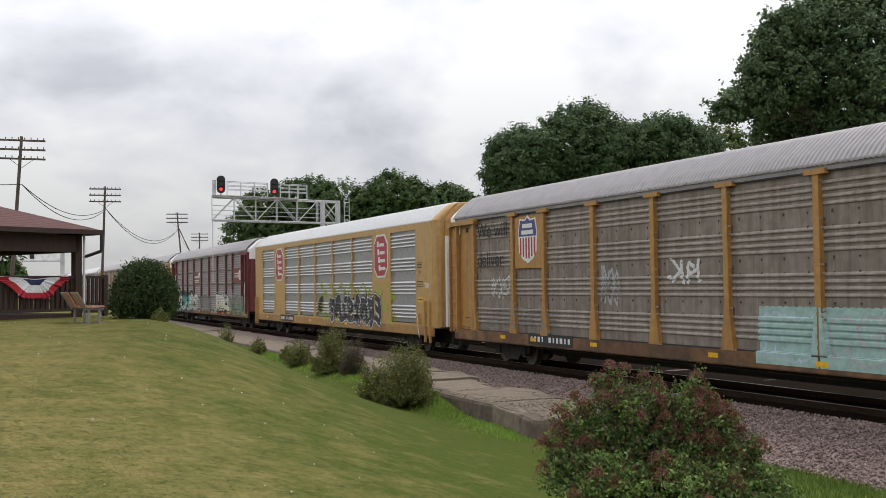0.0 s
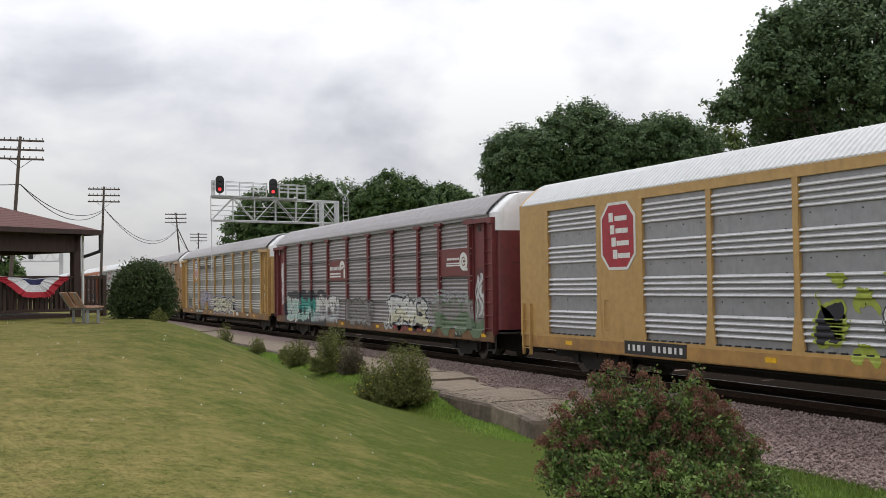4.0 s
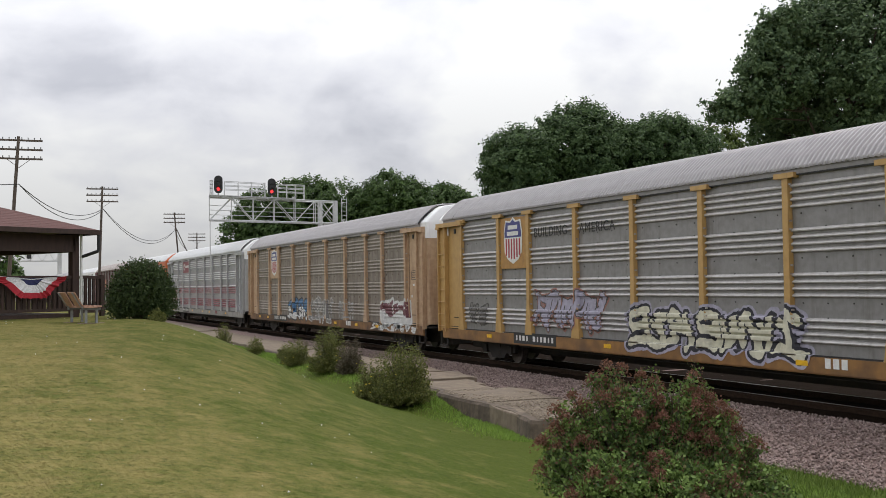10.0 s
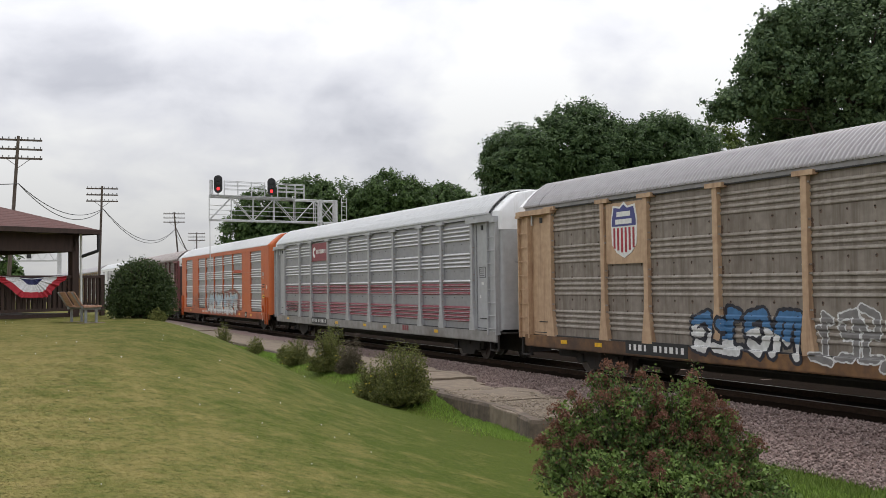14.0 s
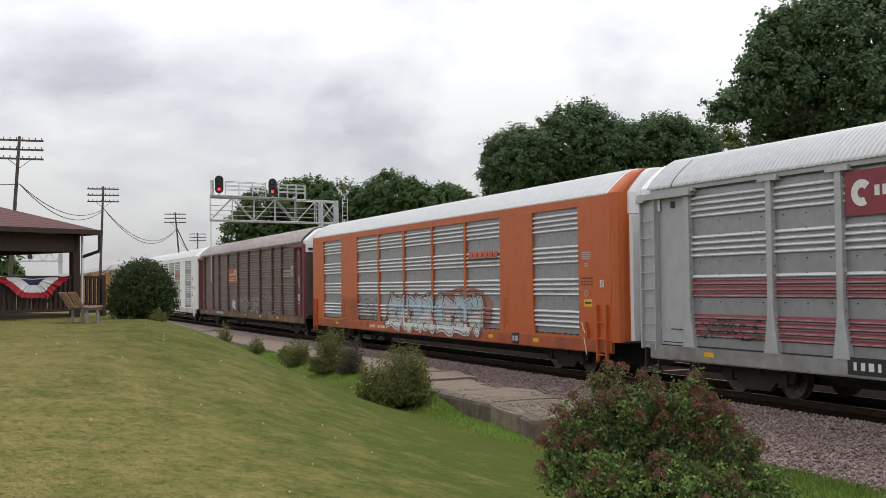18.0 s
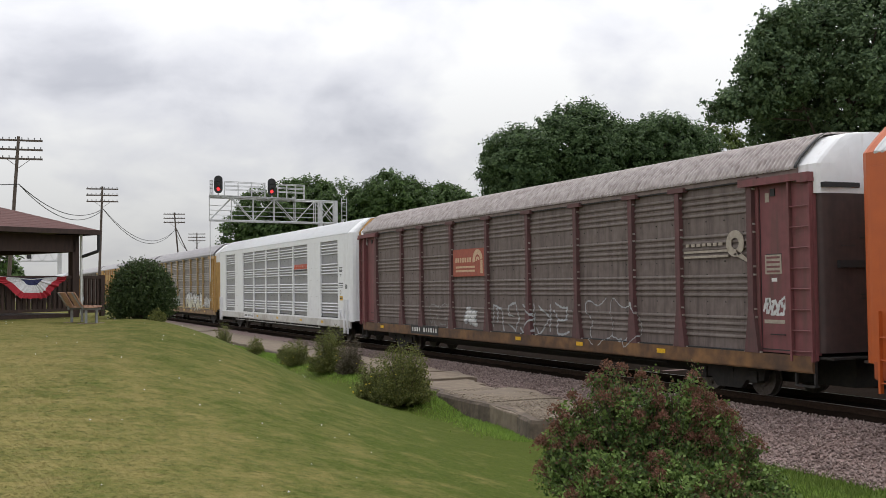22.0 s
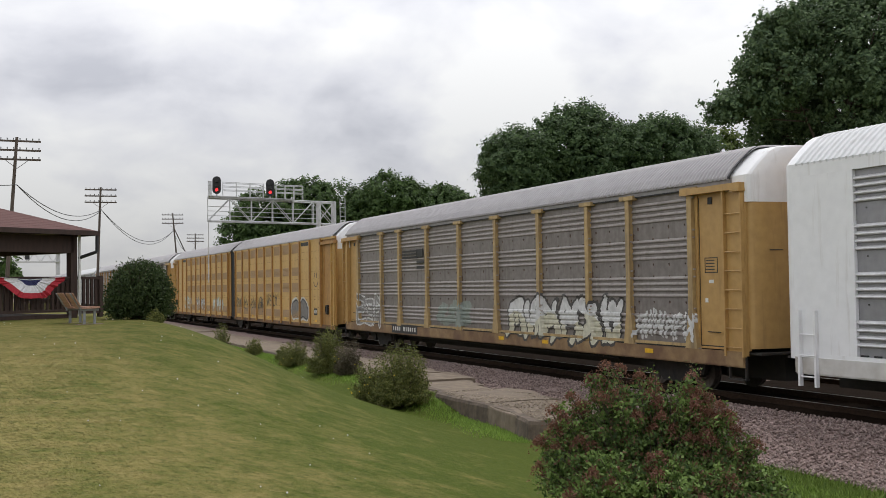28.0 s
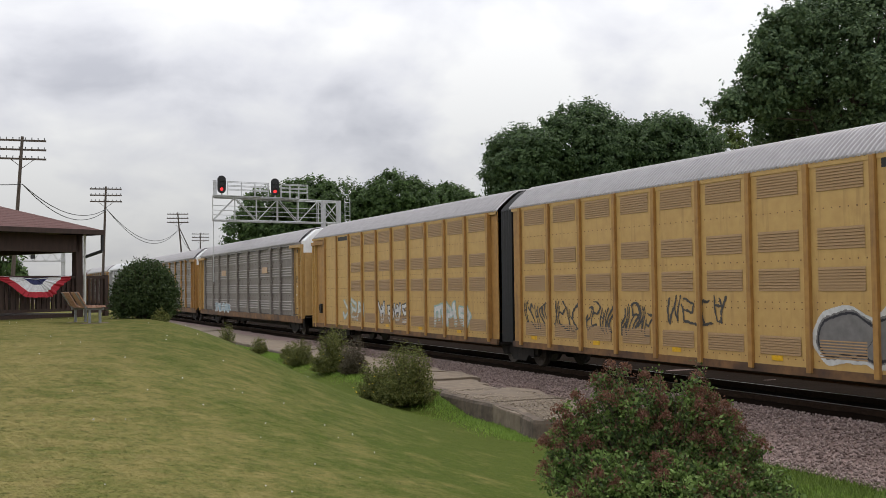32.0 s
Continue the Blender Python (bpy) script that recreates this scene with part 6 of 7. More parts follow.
# the rest of the train
kinds = [("galv_worn", "yellow_clean", "yellow_rust", "roof", "white", 120), ("galv_worn", "yellow", "yellow_rust", "roof", "white", 121), ("galv", "grey", "grey", "roof_white", "white", 122),
         ("galv_dirty", "yellow", "yellow_rust", "roof", "white", 123), ("galv_worn", "maroon", "yellow_rust", "roof", "maroon", 124)]
u = -211.1
for i in range(5):
    screen, frm, sill, roof, top, seed = kinds[i % 5]
    c = post_car("grey ribbed car carrier with painted posts far down the train", screen, frm, sill, roof, top, post="post_grey" if i == 0 else None)
    if i == 0:
        wheel = part("sign_plate", sign_form(rect(-5.5, 3.6, 1.2, 0.35), -1.575), M["mark_tan"], c)
        part("sign_plate", sign_form(rect(5.5, 3.6, 1.2, 0.35), -1.575), M["mark_tan"], c)
        spray(c, "shallow", -8.5, -3.5, 0.9, 1.7, 5, 0.13, ("sky", "white", None), seed)
    LEAD[u] = c
    u -= 28.5
# wagons already past on the leading side
c = post_car("grey ribbed car carrier with yellow posts ahead in the train", "galv", "yellow", "yellow_rust", "roof", "white")
LEAD[144.8] = c

TRAVEL = [(0, -136.71), (2, -119.96), (4, -103.11), (6, -86.17), (8, -69.13), (10, -52.0), (12, -34.77), (14, -17.44), (16, 0.0), (18, 17.56), (20, 35.25), (22, 53.09), (24, 71.09), (26, 89.27), (28, 107.66), (30, 126.27), (32, 145.14)]


def travelled(t):
    """How far the train has come at t seconds."""
    k = min(len(TRAVEL) - 2, int(t / 2))
    lo = max(0, min(len(TRAVEL) - 4, k - 1))
    total = 0.0
    for i in range(lo, lo + 4):
        w = 1.0
        for j in range(lo, lo + 4):
            if j != i:
                w *= (t - TRAVEL[j][0]) / (TRAVEL[i][0] - TRAVEL[j][0])
        total += w * TRAVEL[i][1]
    return total


def motions():
    for u, car in LEAD.items():
        walk(car, [(t, pose(u + s, TRACK_Y, 0)) for t, s in TRAVEL])
    # the bunting stirs in the wind, hung from the railing
    for k, (cloth, rest) in enumerate(BUNTINGS):
        walk(cloth, [(t, rest @ pose(0, 0, 0, -6 + 7 * math.sin(t * 1.3 + k * 2) + 4 * math.sin(t * 2.9 + k), 0, 1.5 * math.sin(t * 0.9 + k))) for t in range(33)])
    # wheels roll with the train; those at the same place of a truck share their keys
    for dx in (-0.89, 0.89):
        alike = [w for w, place in WHEELSETS if place == dx]
        walk(alike[0], [(i / 15, pose(dx, 0, 0.42, 0, math.degrees((travelled(i / 15) - TRAVEL[0][1]) / 0.42), 0)) for i in range(481)])
        keys = alike[0].animation_data
        for w in alike[1:]:
            w.rotation_mode = "QUATERNION"
            w.animation_data_create()
            w.animation_data.action, w.animation_data.action_slot = keys.action, keys.action_slot

# ---- vegetation ----


def tree(name, x, y, blobs, clumps, leaves, clump, leaf, mat, label, seed, trunk=0.35, group="trees behind the track"):
    g = np.random.default_rng(seed)
    t = thing(name, pose(x, y, -0.4), label, "tree", group)
    f = Form()
    low = min(b[2] - b[5] for b in blobs)
    mid = max(b[2] for b in blobs)
    f.tube((0, 0, 0), (0.1, 0.1, low + 1.2), trunk, trunk * 0.75, 10).tube((0.1, 0.1, low + 1.2), (0, 0.2, mid), trunk * 0.75, trunk * 0.2, 8)
    for b in blobs:
        thick = trunk * 0.45 * min(1.0, b[3] / 2.5)
        f.tube((0.05, 0.1, b[2] - 0.35 * b[5] if b[3] < 1.2 else low + 1.0), (b[0] * 0.85, b[1] * 0.85, b[2]), thick, 0.03, 6)
        for k in range(5 if b[3] > 1.2 else 0):
            d = g.normal(size=3)
            d /= np.linalg.norm(d)
            f.tube((b[0] * 0.6, b[1] * 0.6, b[2] - b[5] * 0.3), tuple(np.array(b[:3]) + d * np.array(b[3:]) * 0.85), trunk * 0.2, 0.02, 5)
    part("trunk", f, M["bark"], t, "dark bark trunk with limbs")
    pts, facing = crown_points(blobs, clumps, leaves, clump, g)
    v, fc = leaf_cards(pts, leaf, g, facing=facing)
    tagged(part("crown", array_mesh("crown", v, fc, M[mat]), None, t), kind="stuff")
    return t


def blob_cloud(cx, cy, cz, rx, ry, rz, n, seed, lo=0.28, hi=0.5):
    """Smaller ellipsoids filling a large one, for an uneven crown."""
    g = np.random.default_rng(seed)
    out = [(cx, cy, cz, rx * 0.62, ry * 0.62, rz * 0.66)]
    for k in range(n):
        d = g.normal(size=3)
        d /= np.linalg.norm(d)
        s = g.uniform(lo, hi)
        out.append((cx + d[0] * rx * (1 - s), cy + d[1] * ry * (1 - s), cz + d[2] * rz * (1 - s), rx * s, ry * s, rz * s))
    return out


BIG = [(0.4, 0.6, 13.2, 3.9, 3.5, 5.2), (-2.3, -1.0, 11.0, 1.7, 1.6, 2.0), (0.1, -1.4, 14.3, 1.9, 1.8, 2.4), (-2.4, -2.7, 12.8, 0.9, 0.8, 1.6), (-1.5, -3.0, 14.2, 0.7, 0.6, 0.6), (-3.2, -3.5, 12.0, 0.8, 0.7, 0.4),
       (-3.7, -4.0, 12.5, 0.5, 0.4, 0.25), (-3.2, -2.2, 10.4, 0.9, 0.9, 0.8), (0.6, 4.6, 15.3, 4.2, 3.8, 5.6), (-1.2, -1.5, 15.9, 0.8, 0.8, 1.0), (0.0, 1.0, 8.0, 4.0, 4.0, 3.0),
       (0.5, -4.6, 15.3, 0.9, 0.9, 0.6), (0.2, -5.2, 14.0, 1.0, 0.9, 0.55), (0.0, -5.7, 13.1, 0.9, 0.9, 0.45), (-0.2, -5.8, 12.1, 1.0, 0.9, 0.5), (-0.4, -6.4, 11.4, 0.8, 0.8, 0.35), (-0.6, -6.9, 10.8, 0.7, 0.7, 0.25),
       (0.0, -5.4, 11.2, 1.0, 1.0, 0.7), (0.3, -4.4, 14.6, 1.1, 1.1, 0.9), (0.2, -4.2, 12.6, 1.5, 1.5, 1.4), (-0.7, -7.2, 11.3, 0.5, 0.5, 0.2)]
tree("maple_tree", -38.4, 39.4, BIG, 7400, 26, 0.25, 0.125, "leaf_maple", "tall dark green maple with dense ragged crown", 11, 0.4)
DOME = [(-0.2, -0.4, 13.5, 4.2, 3.8, 3.8), (0.3, 2.3, 13.0, 3.7, 3.3, 3.3), (-0.4, -2.6, 13.3, 3.2, 2.9, 2.9), (0, 0, 8.5, 5, 4.5, 4)]
tree("maple_tree", -71.8, 45.5, DOME, 3800, 28, 0.30, 0.15, "leaf_dark", "broad dark green shade tree with a domed crown", 12)
tree("maple_tree", -71.8, 39.5, [(0.0, 0.0, 12.1, 3.1, 2.8, 3.2), (-1.4, -0.5, 11.7, 2.2, 2.0, 3.3), (-0.4, 0, 8.0, 3.4, 3, 3.4)], 2900, 28, 0.30, 0.15, "leaf_dark", "dark green shade tree with a rounded crown", 13)
tree("maple_tree", -70.9, 52.1, [(-0.1, -0.2, 13.5, 3.8, 3.4, 3.4), (0.9, 2.8, 13.8, 2.3, 2.1, 2.4), (-3.0, -0.7, 13.4, 2.9, 2.6, 2.9), (0, 0, 8.5, 5, 5, 4)], 3600, 28, 0.30, 0.15, "leaf_dark", "broad dark green shade tree with a domed crown", 14)
tree("young_tree", -85.1, 69.7, [(0.0, 0.0, 16.4, 2.4, 2.2, 2.4), (0, 0, 12, 3, 3, 4)], 500, 24, 0.4, 0.22, "leaf_light", "light green young tree behind the darker crowns", 15, 0.2)
tree("maple_tree", -143.5, 43.6, [(0.0, 0.0, 13.5, 5.8, 5.3, 5.0), (-2.5, -5.1, 11.8, 4.9, 4.4, 5.4), (2.4, 4.3, 13.2, 4.9, 4.4, 5.0), (-1, -2, 7, 7, 8, 6), (-3.6, -8.2, 9.2, 3.6, 3.4, 4.8), (-1.2, -1.0, 14.2, 3.5, 3.2, 4.0)], 4600, 30, 0.38, 0.24, "leaf_mid", "wide dark green tree far beyond the track", 16)
tree("maple_tree", -135.6, 54.2, [(-0.1, -0.2, 14.4, 4.6, 4.1, 4.6), (0.1, 3.0, 13.6, 2.8, 2.6, 4.7), (-2.2, -2.9, 13.5, 3.6, 3.2, 4.0), (0, 0, 8, 5.5, 6, 6)], 3600, 30, 0.36, 0.24, "leaf_mid", "round dark green tree far beyond the track", 17)
tree("maple_tree", -156.3, 71.8, [(-0.1, -0.1, 15.8, 4.3, 3.9, 3.7), (1.3, 2.8, 14.8, 2.8, 2.5, 3.4), (0, 0, 10, 5.5, 5.5, 5)], 2300, 30, 0.38, 0.26, "leaf_mid", "rounded green tree far beyond the track", 19)
tree("small_tree", -95.0, 2.2, blob_cloud(0, 0, 4.8, 2.6, 2.6, 3.2, 8, 10), 400, 12, 0.35, 0.3, "leaf_mid", "small dark tree beyond the pavilion", 20, 0.15, "trees behind the pavilion")
# low woods that close the distance behind the track
g = np.random.default_rng(77)
pts = np.stack([g.uniform(-420, 60, 9000), g.uniform(72, 100, 9000), g.uniform(-0.4, 7.0, 9000) * g.uniform(0.5, 1, 9000)], axis=1)
v, fc = leaf_cards(pts, 1.5, g)
tagged(new("far_woods", array_mesh("far_woods", v, fc, M["leaf_mid"])), "distant band of dark green woods", "woods", kind="stuff")


def bush(name, x, y, z, rx, ry, high, stems, leaves, leaf, mat, label, seed, group="", shape=0.6, droop=0.25, ragged=0.22, flare=0.85):
    """A shrub of many leafy stems that fan out from the base."""
    g = np.random.default_rng(seed)
    t = thing(name, pose(x, y, z), label, "bush", group)
    f = Form()
    pts = []
    for k in range(stems):
        a, r = g.uniform(0, 6.28), math.sqrt(g.uniform(0, 1))
        tall = high * ((1 - r ** 2.2) ** shape * 0.92 + 0.06) * (1 + g.uniform(-ragged, ragged * (1.0 if r < 0.8 else 0.3)))
        ex, ey = rx * r * math.cos(a) * g.uniform(0.9, 1.08), ry * r * math.sin(a) * g.uniform(0.9, 1.08)
        s = np.clip(g.uniform(0.12, 1.0, leaves) ** 0.8, 0, 1)
        out = s ** flare
        px, py, pz = ex * out, ey * out, tall * (s * (1 + droop) - droop * s * s)
        jit = leaf * 0.9 * (0.4 + s)
        pts.append(np.stack([px + g.normal(0, 1, leaves) * jit, py + g.normal(0, 1, leaves) * jit, pz + g.normal(0, 1, leaves) * jit * 0.8], axis=1))
        if k % 6 == 0:
            f.tube((0.06 * math.cos(a), 0.06 * math.sin(a), 0), (ex * 0.5, ey * 0.5, tall * 0.55), 0.014, 0.009, 5).tube((ex * 0.5, ey * 0.5, tall * 0.55), (ex, ey, tall), 0.009, 0.003, 5)
    tagged(part("stem", f, M["bark"], t, "thin woody stems"), kind="stuff")
    pts = np.vstack(pts)
    pts = pts[pts[:, 2] > 0.01]
    v, fc = leaf_cards(pts, leaf, g)
    tagged(part("foliage", array_mesh("foliage", v, fc, M[mat]), None, t), kind="stuff")
    return t


b = bush("round_bush", -27.7, 4.05, 1.78, 0.90, 0.90, 1.56, 1500, 26, 0.040, "leaf_hedge", "dense dark green rounded bush on the lawn", 201, shape=0.42, ragged=0.07, flare=0.3)
# foreground shrub: overlapping mounds of shoots with rosettes of leaves and faded flower heads
RIGHT, AWAY = Vector((0.413, 0.911, 0)), Vector((-0.911, 0.413, 0))
MOUNDS = [(-0.80, 0.1, 1.18, 0.32), (-0.42, 0.15, 1.52, 0.34), (-0.08, 0.25, 1.46, 0.38), (0.22, 0.15, 1.38, 0.36), (0.44, 0.2, 1.42, 0.22), (0.58, 0.05, 1.12, 0.34), (0.84, 0.0, 0.84, 0.30), (1.02, -0.1, 0.56, 0.24),
          (-0.86, -0.1, 0.86, 0.30), (-0.55, -0.45, 0.78, 0.42), (-0.05, -0.55, 0.80, 0.45), (0.42, -0.45, 0.66, 0.42), (0.85, -0.4, 0.40, 0.34), (-0.25, -0.85, 0.42, 0.45), (0.3, -0.9, 0.36, 0.42), (-0.72, -0.6, 0.5, 0.34)]
spirea = thing("spirea_bush", pose(-8.13, 5.88, 0.26), "large green shrub with red-brown faded flower heads", "bush")
g = np.random.default_rng(202)
stem, leaf_at, fresh_at, head_at = Form(), [], [], []
for sx, sy, high, wide in MOUNDS:
    centre = RIGHT * sx + AWAY * sy
    for k in range(int(190 * wide)):
        a, r = g.uniform(0, 6.28), math.sqrt(g.uniform(0, 1))
        top = Vector((centre.x + wide * r * math.cos(a), centre.y + wide * r * math.sin(a), high * (1 - 0.38 * r * r) * g.uniform(0.84, 1.10)))
        foot = Vector((centre.x * 0.35, centre.y * 0.35, 0))
        bend = foot.lerp(top, 0.5) + Vector((0, 0, 0.1 * high))
        stem.tube(tuple(foot), tuple(bend), 0.008, 0.006, 4).tube(tuple(bend), tuple(top), 0.006, 0.003, 4)
        young = g.uniform() < (0.16 if high > 0.9 else 0.34)
        for q in range(17):
            s = 0.25 + 0.75 * (q + g.uniform()) / 17
            p = foot.lerp(bend, s * 2) if s < 0.5 else bend.lerp(top, s * 2 - 1)
            spot = np.array(p) + g.normal(0, 0.030, 3)
            cloud = spot + g.normal(size=(9, 3)) * np.array([0.030, 0.030, 0.018])
            (fresh_at if young and s > 0.72 else leaf_at).append(cloud)
        if g.uniform() < (0.26 if high > 0.9 else 0.07):
            size = g.uniform(1.1, 1.8)
            dome = g.normal(size=(240, 3)) * np.array([0.026, 0.026, 0.014]) * size
            dome[:, 2] -= (dome[:, 0] ** 2 + dome[:, 1] ** 2) * 9
            head_at.append(np.array(top) + np.array([0, 0, 0.02]) + dome)
tagged(part("stem", stem, M["bark"], spirea, "thin brown woody stems"), kind="stuff")
for name, pts, size, mat, long, label in (("foliage", leaf_at, 0.024, "leaf_spirea", 1.7, ""), ("young_foliage", fresh_at, 0.026, "leaf_fresh", 1.7, "fresh light green shoots"), ("flower_head", head_at, 0.015, "seed_head", 1.2, "faded red-brown flower heads")):
    pts = np.vstack(pts)
    v, fc = leaf_cards(pts[pts[:, 2] > 0.01], size, g, long)
    tagged(part(name, array_mesh(name, v, fc, M[mat]), None, spirea, label), kind="stuff")
for i, (x, y, rx, high, mat, n) in enumerate([(-23.85, 9.72, 0.84, 1.12, "leaf_shrub", 560), (-32.8, 10.8, 0.80, 1.10, "leaf_shrub", 360), (-31.3, 11.0, 0.50, 0.85, "leaf_shrub_dull", 200), (-36.6, 10.8, 0.66, 0.72, "leaf_shrub", 220),
                                               (-49.0, 10.9, 0.55, 0.95, "leaf_shrub", 160), (-43.8, 11.1, 0.48, 0.55, "leaf_shrub", 140), (-39.6, 11.2, 0.4, 0.4, "leaf_shrub", 100), (-26.7, 4.28, 0.22, 0.22, "leaf_shrub", 90), (-24.7, 9.3, 0.62, 0.88, "leaf_shrub", 240)]):
    z = land(x, y) - 0.03
    rz = high / 2
    b = bush("shrub", x, y, z, rx, rx, high, n, 42, 0.032, mat, "dull brownish low shrub by the platform edge" if mat.endswith("dull") else "loose green shrub with yellow blossoms by the platform edge", 210 + i, "shrubs along the platform", shape=0.5, ragged=0.58, flare=0.68, droop=0.05)
    g = np.random.default_rng(300 + i)
    f = Form()
    for k in range(8 if rx > 0.6 else 2):
        a = g.uniform(0, 6.28)
        p = (rx * 1.0 * math.cos(a), rx * 1.0 * math.sin(a), rz * g.uniform(0.2, 1.6))
        f.box(p[0] - .013, p[0] + .013, p[1] - .013, p[1] + .013, p[2] - .01, p[2] + .01)
    part("blossoms", f, M["blossom"], b, "small yellow blossoms")

# ---- signal cantilever ----
sig = thing("signal_cantilever", pose(-66.56, 13.94, 0), "pale grey steel truss cantilever carrying two red signals", "signal bridge")
AX = Vector((-1.91, 9.27, 0)).normalized()
NX = Vector((-0.978, 0.207, 0))
SPAN, DEEP = 9.2, 1.1


def at_truss(a, d, z):
    p = AX * a + NX * d
    return (p.x, p.y, z)


for d in (0, DEEP):
    for z, nm in ((6.95, "bottom_chord"), (8.45, "top_chord")):
        part(nm, Form().tube(at_truss(0.05, d, z), at_truss(SPAN, d, z), 0.05, n=6), M["truss"], sig)
    n = 6
    for i in range(n + 1):
        a = SPAN * i / n
        part("upright", Form().tube(at_truss(a, d, 6.95), at_truss(a, d, 8.45), 0.03, n=6), M["truss"], sig)
        if i < n:
            b2 = SPAN * (i + 1) / n
            z0, z1 = (6.95, 8.45) if i % 2 else (8.45, 6.95)
            if i % 2 == 0:
                z0, z1 = 6.95, 8.45
            else:
                z0, z1 = 8.45, 6.95
            part("diagonal", Form().tube(at_truss(a, d, z0), at_truss(b2, d, z1), 0.027, n=6), M["truss"], sig)
for i in range(12):
    a = SPAN * i / 11
    part("cross_bar", Form().tube(at_truss(a, 0, 6.95), at_truss(a, DEEP, 6.95), 0.03, n=5), M["truss"], sig)
    part("cross_bar", Form().tube(at_truss(a, 0, 8.45), at_truss(a, DEEP, 8.45), 0.03, n=5), M["truss"], sig)
for z in (7.35, 7.65, 7.95):
    part("walkway_rail", Form().tube(at_truss(0, DEEP, z), at_truss(SPAN - 1.0, DEEP, z), 0.022, n=5), M["truss"], sig)
part("walkway", Form().add([at_truss(a, d, z) for z in (8.50, 8.55) for a, d in ((0.0, -0.1), (6.2, -0.1), (6.2, DEEP), (0.0, DEEP))], [(3, 2, 1, 0), (4, 5, 6, 7), (0, 1, 5, 4), (1, 2, 6, 5), (2, 3, 7, 6), (3, 0, 4, 7)]), M["truss"], sig, "steel grating walkway")
for a0, a1, d in ((0.05, 0.25, 0.4), (1.05, 3.95, 0.4), (1.05, 3.95, DEEP), (4.9, 6.9, 0.4), (4.9, 6.9, DEEP)):
    for z in (9.0, 9.25, 9.5):
        part("guard_rail", Form().tube(at_truss(a0, d, z), at_truss(a1, d, z), 0.024, n=5), M["truss"], sig)
    for k in range(4):
        a = a0 + (a1 - a0) * k / 3
        part("guard_post", Form().tube(at_truss(a, d, 8.5), at_truss(a, d, 9.52), 0.024, n=5), M["truss"], sig)
for a in (SPAN - 1.1, SPAN + 0.1):
    for d in (0, DEEP):
        part("tower_leg", Form().tube(at_truss(a, d, -0.4), at_truss(a, d, 8.5), 0.12, n=8), M["truss"], sig)
for k in range(6):
    z = 0.4 + k * 1.35
    part("tower_brace", Form().tube(at_truss(SPAN - 1.1, 0, z), at_truss(SPAN + 0.1, 0, z + 1.35), 0.04, n=5), M["truss"], sig)
    part("tower_brace", Form().tube(at_truss(SPAN + 0.1, 0, z), at_truss(SPAN - 1.1, 0, z + 1.35), 0.04, n=5), M["truss"], sig)
part("ladder", Form().tube(at_truss(SPAN + 0.55, 0, 0), at_truss(SPAN + 0.55, 0, 8.7), 0.025, n=5).tube(at_truss(SPAN + 0.95, 0, 0), at_truss(SPAN + 0.95, 0, 8.7), 0.025, n=5), M["truss"], sig)
rung = Form()
for k in range(28):
    rung.tube(at_truss(SPAN + 0.55, 0, 0.3 * k + 0.3), at_truss(SPAN + 0.95, 0, 0.3 * k + 0.3), 0.015, n=4)
part("rungs", rung, M["truss"], sig)
part("mast", Form().tube(at_truss(0.05, 0.2, 3.0), at_truss(0.05, 0.2, 6.95), 0.03, n=5), M["truss"], sig, "thin hanging rod")
for a in (0.62, 4.40):
    x, y, _ = at_truss(a, -0.12, 0)
    way = Vector((66.56 - x, -13.94 - y, 0)).normalized()
    o = [(0.27 * math.sin(t), 0.30 + 0.27 * math.cos(t)) for t in [i * math.pi / 12 - math.pi / 2 for i in range(13)]] + [(-0.27 * math.sin(t), -0.30 - 0.27 * math.cos(t)) for t in [i * math.pi / 12 - math.pi / 2 for i in range(13)]]
    head = part("signal_head", Form().prism(o, -0.03, 0.03), M["plate"], sig, "black oval signal head showing red", at=Matrix.Translation((x, y, 9.22)) @ Matrix.Rotation(math.atan2(way.x, -way.y), 4, "Z"))
    part("lamp_housing", Form().box(-0.18, 0.18, 0.03, 0.35, -0.45, 0.45, 0.03), M["plate"], head)
    for z in (0.28, 0.0):
        part("hood", Form().tube((0, -0.28, z), (0, -0.03, z), 0.11, n=12), M["plate"], head)
    part("lens", Form().tube((0, -0.06, -0.30), (0, -0.03, -0.30), 0.10, n=16), M["lens"], head, "glowing red lens")
    part("hood", Form().add([(0.125 * math.cos(t), -0.03 - 0.2 * k, -0.30 + 0.125 * math.sin(t)) for k in (0, 1) for t in [i * math.pi / 8 for i in range(9)]], [(i, i + 1, i + 10, i + 9) for i in range(8)]), M["plate"], head)
    part("bracket", Form().tube((0, 0.1, -0.72), (0, 0.1, -0.45), 0.05, n=8), M["truss"], head)

# a second signal bridge far down the line
far = thing("signal_bridge", pose(-235, 12, 0), "pale grey signal bridge far down the line", "signal bridge")
for y in (-9.0, 5.5):
    part("tower_leg", Form().box(-0.4, 0.4, y - 0.4, y + 0.4, -0.4, 10.4), M["truss"], far)
for z in (8.7, 10.6):
    for d in (-0.6, 0.6):
        part("chord", Form().box(d - 0.12, d + 0.12, -9.4, 6, z - 0.12, z + 0.12), M["truss"], far)
for i in range(12):
    y = -9.2 + i * 1.25
    part("lattice", Form().tube((0.6, y, 8.7 if i % 2 else 10.6), (0.6, y + 1.25, 10.6 if i % 2 else 8.7), 0.09, n=4), M["truss"], far)
part("signal", Form().box(0.65, 0.9, -1.0, -0.1, 9.2, 10.9), M["plate"], far, "black signal head")

